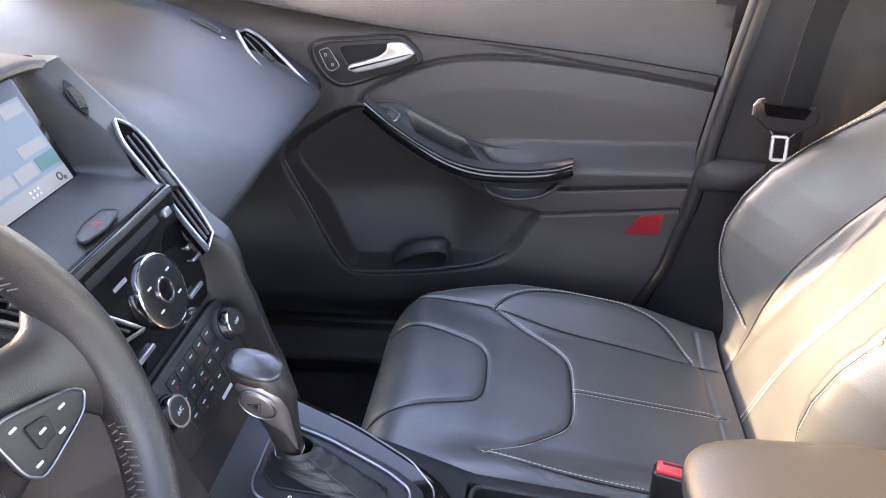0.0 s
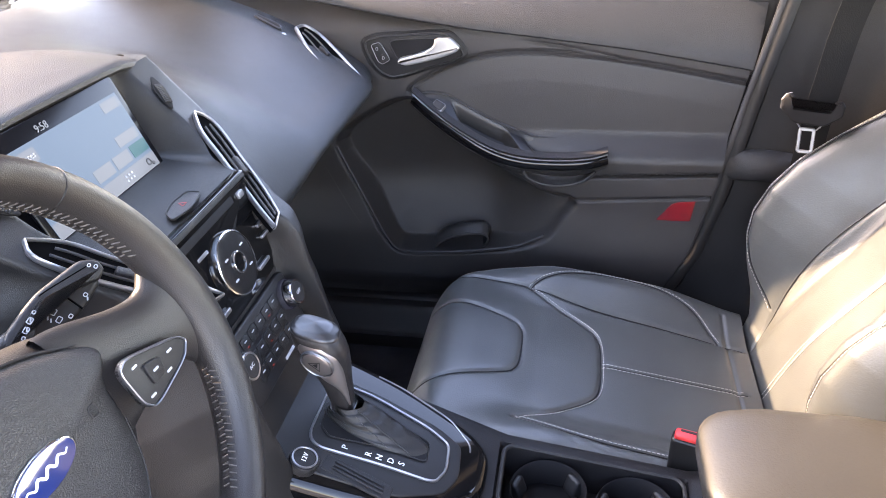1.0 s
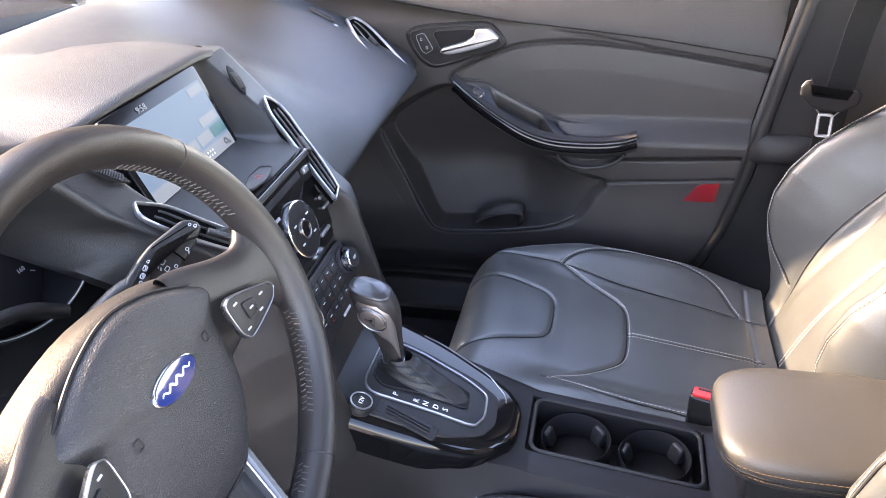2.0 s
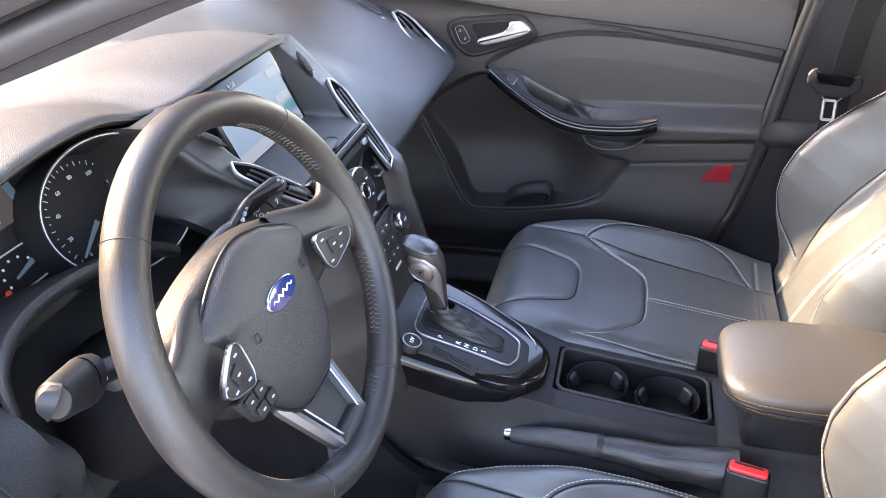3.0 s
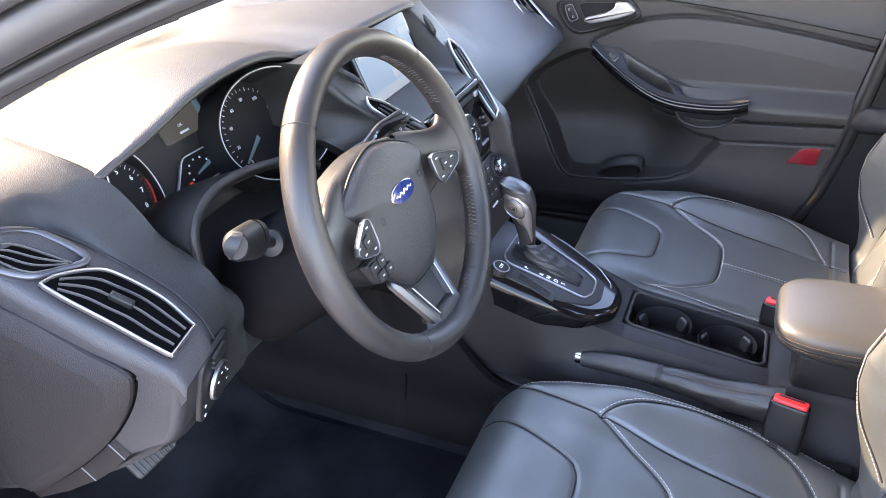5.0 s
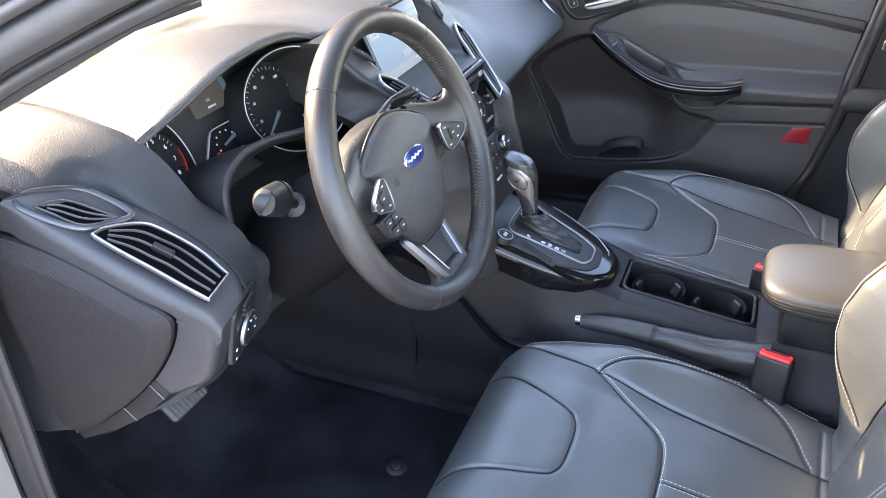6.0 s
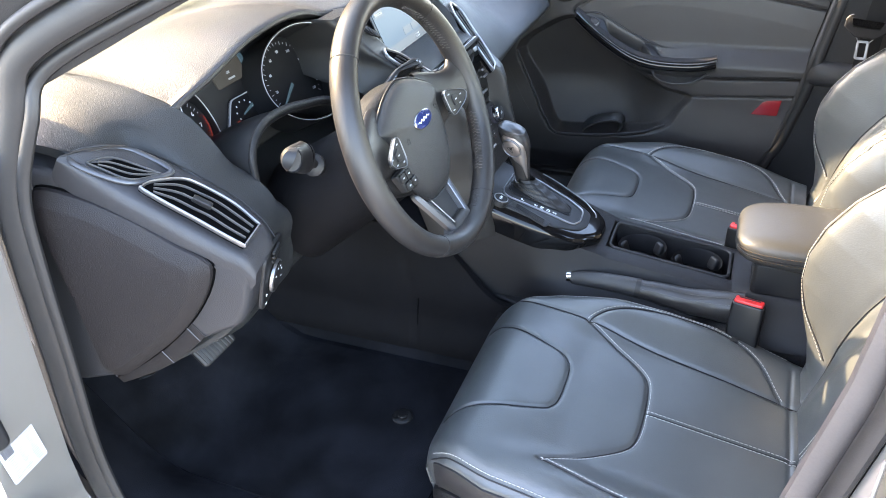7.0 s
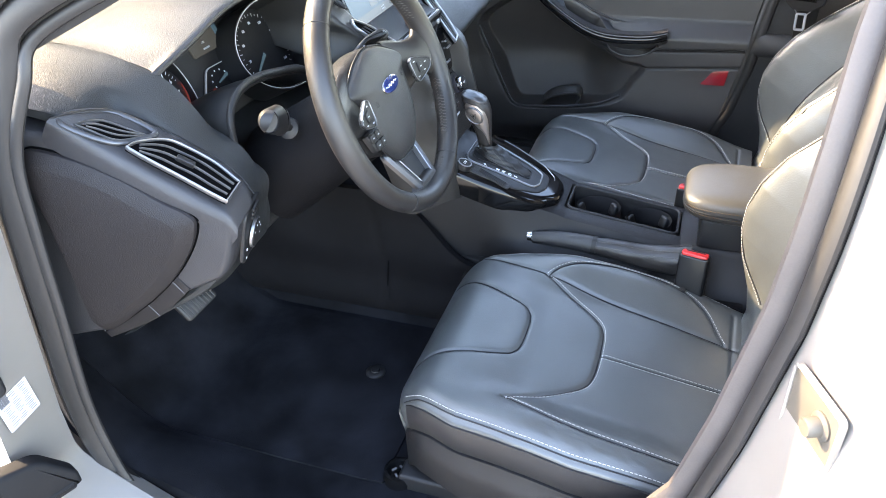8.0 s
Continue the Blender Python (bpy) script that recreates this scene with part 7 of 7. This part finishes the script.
# rubber seals round the opening: a fat outer bulb and a thin inner lip
def seal_path(off):
    up = [(p.x + (off - 0.030) * 0.4, p.y + (off - 0.030) * 0.5, p.z - off + 0.030) for p in opening(-1)[8:40]]
    pts = [(-0.05, -0.772, 0.222 + off), (-0.240, -0.772, 0.224 + off), (-0.335, -0.770, 0.246 + off * 0.8), (-0.391 + off * 0.6, -0.768, 0.300 + off * 0.4), (-0.424 + off, -0.766, 0.390), (-0.433 + off, -0.764, 0.52), (-0.413 + off, -0.762, 0.70), (-0.398 + off, -0.760, 0.85), (-0.384 + off, -0.754, 0.96), (-0.342 + off, -0.740, 1.068 - off * 0.5)]
    return spline(pts + [up[k] for k in range(2, len(up), 6)], 8)
seal = thing("door_seal", "black rubber seal round the driver door opening", "door seal", (-0.4, -0.76, 0.34))
part("bulb", tube(seal_path(0.0), 0.0185, 0.009, 14, up=(0.3, -1, 0.2)), RUBBER, seal)
part("lip", tube(seal_path(0.025), 0.0085, 0.007, 10, up=(0.3, -1, 0.2)), RUBBER, seal)
part("flange", tube(seal_path(-0.020), 0.007, 0.006, 10, up=(0.3, -1, 0.2)), RUBBER, seal)
# sticker with rows of print too small to read
STM = facing((jamb_x(0.600) - 0.004, -0.848, 0.600), (0.99, 0.08, 0.10))
sticker = tagged(put("data_sticker", finish("data_sticker", *plate(rounded(0.062, 0.092, 0.003, 3), 0.0008, 0.0002, STM), material("sticker white", (0.48, 0.49, 0.51), 0.45, blotch=0.05))), "white data sticker with small print on the jamb", "sticker")
INK = material("grey ink", (0.09, 0.09, 0.10), 0.6, blotch=0.1)
rng = random.Random(5)
for k in range(26):
    for c in (-1, 0, 1):
        if (k % 9 == 4 and c == 0) or (7 < k < 15 and c == -1):
            continue
        w = rng.uniform(0.008, 0.016)
        part("print_line", plate([(-w / 2, -0.0006), (w / 2, -0.0006), (w / 2, 0.0006), (-w / 2, 0.0006)], 0.0003, 0.0001, STM @ Matrix.Translation((c * 0.0185 + rng.uniform(-0.002, 0.002), 0.042 - 0.0033 * k, 0.0009))), INK, sticker, smooth=0)
for k in range(20):
    part("barcode_bar", plate([(-0.0004, -0.009), (0.0004, -0.009), (0.0004, 0.009), (-0.0004, 0.009)], 0.0003, 0.0001, STM @ Matrix.Translation((-0.027 + 0.0009 * k + rng.uniform(0, 0.0003), 0.006, 0.0013))), INK, sticker, smooth=0)
# door hinge and check arm at the pillar's outer edge
hinge = thing("hinge_bracket", "black door hinge bracket bolted to the jamb", "hinge", (-0.52, -0.90, 0.62))
part("bracket", moved(plate(rounded(0.050, 0.055, 0.012, 4), 0.018, 0.006), facing((-0.440, -0.884, 0.655), (0.95, -0.30, 0))), DARK, hinge)
part("bolt", moved(lathe([(0.012, 0), (0.012, 0.006), (0.008, 0.010)], n=12), facing((-0.423, -0.889, 0.655), (0.95, -0.30, 0))), DARK, hinge)
check = thing("door_check", "black rubber door check at the foot of the jamb", "door check", (-0.47, -0.93, 0.45))
part("arm", moved(plate(soft_outline([(-0.05, 0.05), (0.02, 0.035), (0.06, -0.02), (0.06, -0.045), (-0.05, -0.045)], 0.2), 0.03, 0.008), facing((-0.430, -0.890, 0.470), (0.92, -0.38, 0.1))), GAUGE_BLACK, check)
part("plate", moved(plate(rounded(0.10, 0.016, 0.005, 3), 0.036, 0.006), facing((-0.430, -0.890, 0.432), (0.92, -0.38, 0.1))), GAUGE_BLACK, check)

# door pillar behind the driver: inner trim, seal, painted face with striker
def bp(z):
    return float(np.interp(z, [0.30, 0.45, 0.565, 0.70, 0.873, 1.136, 1.35], [0.30, 0.455, 0.520, 0.552, 0.582, 0.606, 0.640]))
def bface(z, s):
    # painted face from the seal outwards, looking forward
    return (bp(z) + 0.014 + 0.055 * s, -0.745 - 0.120 * s + 0.10 * step(0.95, 1.36, z), z)
solo("pillar_b_left", thick(grid(bface, lin(0.27, 1.36, 50), lin(0, 1, 12)), 50, 12, (0.05, 0.02, 0)), PAINT, "silver painted door pillar in sunlight", "pillar", kind="structure")
def binner(z, s):
    return (bp(z) + 0.012 + 0.22 * s, -0.722 + 0.035 * s + 0.10 * step(0.95, 1.36, z), z)
solo("trim_pillar_left", thick(grid(binner, lin(0.27, 1.36, 40), lin(0, 1, 12)), 40, 12, (0, -0.02, 0)), HARD, "black inner trim of the door pillar", "trim", kind="structure")
# dark rubber given a lighter, warmer colour that stands for sun falling on it
SUNLIT_SEAL = material("rubber in sunlit warm grey", (0.060, 0.052, 0.049), 0.55, grain=0.4, grain_size=350, blotch=0.15, spec=0.35)
seal2 = thing("door_seal", "black rubber seal along the door pillar", "door seal", (0.55, -0.74, 0.34))
part("bulb", tube([(bp(z) + 0.004, -0.738 + 0.10 * step(0.95, 1.36, z), z) for z in lin(0.29, 1.36, 60)], 0.008, 0.014, 12, up=(0.3, -1, 0.2)), RUBBER, seal2)
part("lip", tube([(bp(z) - 0.004, -0.706 + 0.10 * step(0.95, 1.36, z), z) for z in lin(0.29, 1.36, 60)], 0.022, 0.014, 12, up=(0.3, -1, 0.2)), SUNLIT_SEAL, seal2, "grained pillar edging, coloured warm grey as if sunlit")
striker = thing("door_striker", "steel door striker bolt on its plate, both coloured darker for recess shade", "door striker", (0.62, -0.80, 0.79))
# steel colour lowered to imitate the shade of a recess that isn't modelled
SHADED_STEEL = material("worn steel darkened as recess shade", (0.080, 0.072, 0.060), 0.6, metal=0.2, blotch=0.15)
KM2 = facing((bp(0.822) + 0.0455, -0.814, 0.822), (-0.90, -0.41, 0.0))
part("plate", plate(rounded(0.082, 0.086, 0.006, 3), 0.004, 0.0015, KM2 @ Matrix.Translation((-0.016, -0.014, 0.001))), SHADED_STEEL, striker, "stamped striker plate")
part("plate_edge", ring(rounded(0.086, 0.090, 0.007, 3), 0.004, 0.007, 0.0015, KM2 @ Matrix.Translation((-0.016, -0.014, 0.001))), PAINT, striker)
part("bolt", lathe([(0.015, 0.003), (0.015, 0.007), (0.010, 0.009), (0.010, 0.020), (0.0085, 0.0225)], KM2, 24), SHADED_STEEL, striker, "round striker bolt")
solo("sill_left", thick(grid(lambda x, s: (x, -0.69 - 0.22 * s, 0.205 + 0.012 * math.sin(math.pi * min(1, s * 3)) - 0.12 * max(0.0, s - 0.45)), lin(-0.55, 0.95, 30), lin(0, 1, 24)), 30, 24, (0, 0, -0.05)), PAINT, "silver painted door sill", "sill", kind="structure")
solo("trim_sill_left", thick(grid(lambda x, s: (x, -0.64 - 0.125 * s, 0.252 + 0.012 * step(0.05, 0.5, s)), lin(-0.45, 0.9, 30), lin(0, 1, 14)), 30, 14, (0, 0, -0.03)), HARD, "black sill trim along the driver footwell", "sill", kind="structure")

# the open driver door, swung out beside the view
DDM = Matrix.Translation((-0.50, -0.95, 0)) @ pose(0, 0, 0, 0, 0, -68)
def shell(u, w):
    return DDM @ Vector((u, 0.028 - 0.05 * math.sin(math.pi * w) ** 0.5 * 0.0 + 0.006 * math.sin(5 * u), 0.34 + 0.66 * w))
open_door = thing("driver_door", "open driver door with black trim and silver paint", "car door", (-0.50, -0.95, 0.33))
part("door_trim", thick(grid(shell, lin(0.02, 1.04, 30), lin(0, 1, 20)), 30, 20, tuple(DDM.to_3x3() @ Vector((0, -0.03, 0)))), HARD, open_door, "black inner door trim")
part("outer_skin", thick(grid(lambda u, w: DDM @ Vector((u, -0.006 - 0.06 * math.sin(math.pi * (0.15 + 0.7 * w)), 0.30 + 0.70 * w)), lin(0.0, 1.06, 20), lin(0, 1, 16)), 20, 16, tuple(DDM.to_3x3() @ Vector((0, 0.004, 0)))), PAINT, open_door, "silver painted outer skin")
part("window_frame", tube([DDM @ Vector(p) for p in ((0.10, 0, 1.00), (0.30, 0.03, 1.14), (0.55, 0.07, 1.28), (0.80, 0.10, 1.36), (1.00, 0.10, 1.37), (1.05, 0.06, 1.20), (1.05, 0, 1.00))], 0.022, 0.022, 10), HARD, open_door, "black window frame")

# ---- footwell ----
mat_ = thing("floor_mat", "black carpet floor mat with a round retaining clip", "floor mat", (-0.2, -0.38, 0.27))
def mat_z(x, y):
    return floor_at(x, y)[2] + 0.006
part("carpet", thick(grid(lambda x, y: (x, y, mat_z(x, y) + 0.0015 * noise.noise(Vector((x * 16, y * 16, 2)))), lin(-0.62, 0.02, 50), lin(-0.60, -0.175, 36)), 50, 36, (0, 0, -0.005)), CARPET, mat_)
part("retaining_clip", lathe([(0.021, 0), (0.021, 0.003), (0.017, 0.006), (0.010, 0.006), (0.009, 0.009), (0.003, 0.010)], Matrix.Translation((-0.106, -0.336, 0.276)), 28), DARK, mat_, "round black retaining clip")
pedal = thing("pedal", "black ribbed rubber pedal hanging under the dashboard", "pedal", (-0.30, -0.55, 0.65))
PMM = facing((-0.276, -0.612, 0.641), (0.75, -0.35, 0.55), (0.4, 0, 1)) @ pose(0, 0, 0, 0, 0, 32)
part("pad", plate(rounded(0.064, 0.044, 0.006, 4), 0.010, 0.003, PMM), DARK, pedal)
for k in range(9):
    part("rib", plate(rounded(0.0030, 0.040, 0.001, 2), 0.005, 0.001, PMM @ Matrix.Translation((-0.026 + 0.0065 * k, 0, 0.009))), RUBBER, pedal)
part("arm", tube([(-0.282, -0.608, 0.640), (-0.33, -0.58, 0.70), (-0.37, -0.56, 0.80)], 0.008, 0.008, 8), DARK, pedal)
# lower side panel of the console in the driver footwell
def side_panel(x, s):
    z = 0.31 + s * (0.29 - 0.145 * step(-0.14, 0.06, x))
    return (x, -0.150 - 0.02 * step(0.40, 0.32, z) + 0.016 * step(0.44, 0.56, z) + 0.004 * math.exp(-((x + 0.150 + 0.25 * max(0, z - 0.44)) / 0.004) ** 2), z)
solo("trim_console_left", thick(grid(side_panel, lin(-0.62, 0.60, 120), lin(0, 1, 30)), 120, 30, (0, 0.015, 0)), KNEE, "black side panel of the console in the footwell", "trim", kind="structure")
# glass
GLASS = bpy.data.materials.new("clear glass")
GLASS.use_nodes = True
gn, gl = GLASS.node_tree.nodes, GLASS.node_tree.links
clear, gloss, fres, both = gn.new("ShaderNodeBsdfTransparent"), gn.new("ShaderNodeBsdfGlossy"), gn.new("ShaderNodeFresnel"), gn.new("ShaderNodeMixShader")
clear.inputs["Color"].default_value, gloss.inputs["Roughness"].default_value, fres.inputs["IOR"].default_value = (0.90, 0.94, 0.92, 1), 0.02, 1.45
gl.new(fres.outputs[0], both.inputs[0])
gl.new(clear.outputs[0], both.inputs[1])
gl.new(gloss.outputs[0], both.inputs[2])
gl.new(both.outputs[0], gn["Material Output"].inputs["Surface"])
ws = solo("windscreen", thick(grid(lambda t, y: (-0.74 + 0.86 * t, y, 1.045 + 0.345 * t + 0.025 * math.sin(math.pi * t) - 0.05 * (abs(y) / 0.6) ** 2), lin(0, 1, 14), lin(-0.60, 0.60, 14)), 14, 14, (0, 0, 0.0045)), GLASS, "clear windscreen", "windscreen", kind="structure")
ws.visible_shadow = False
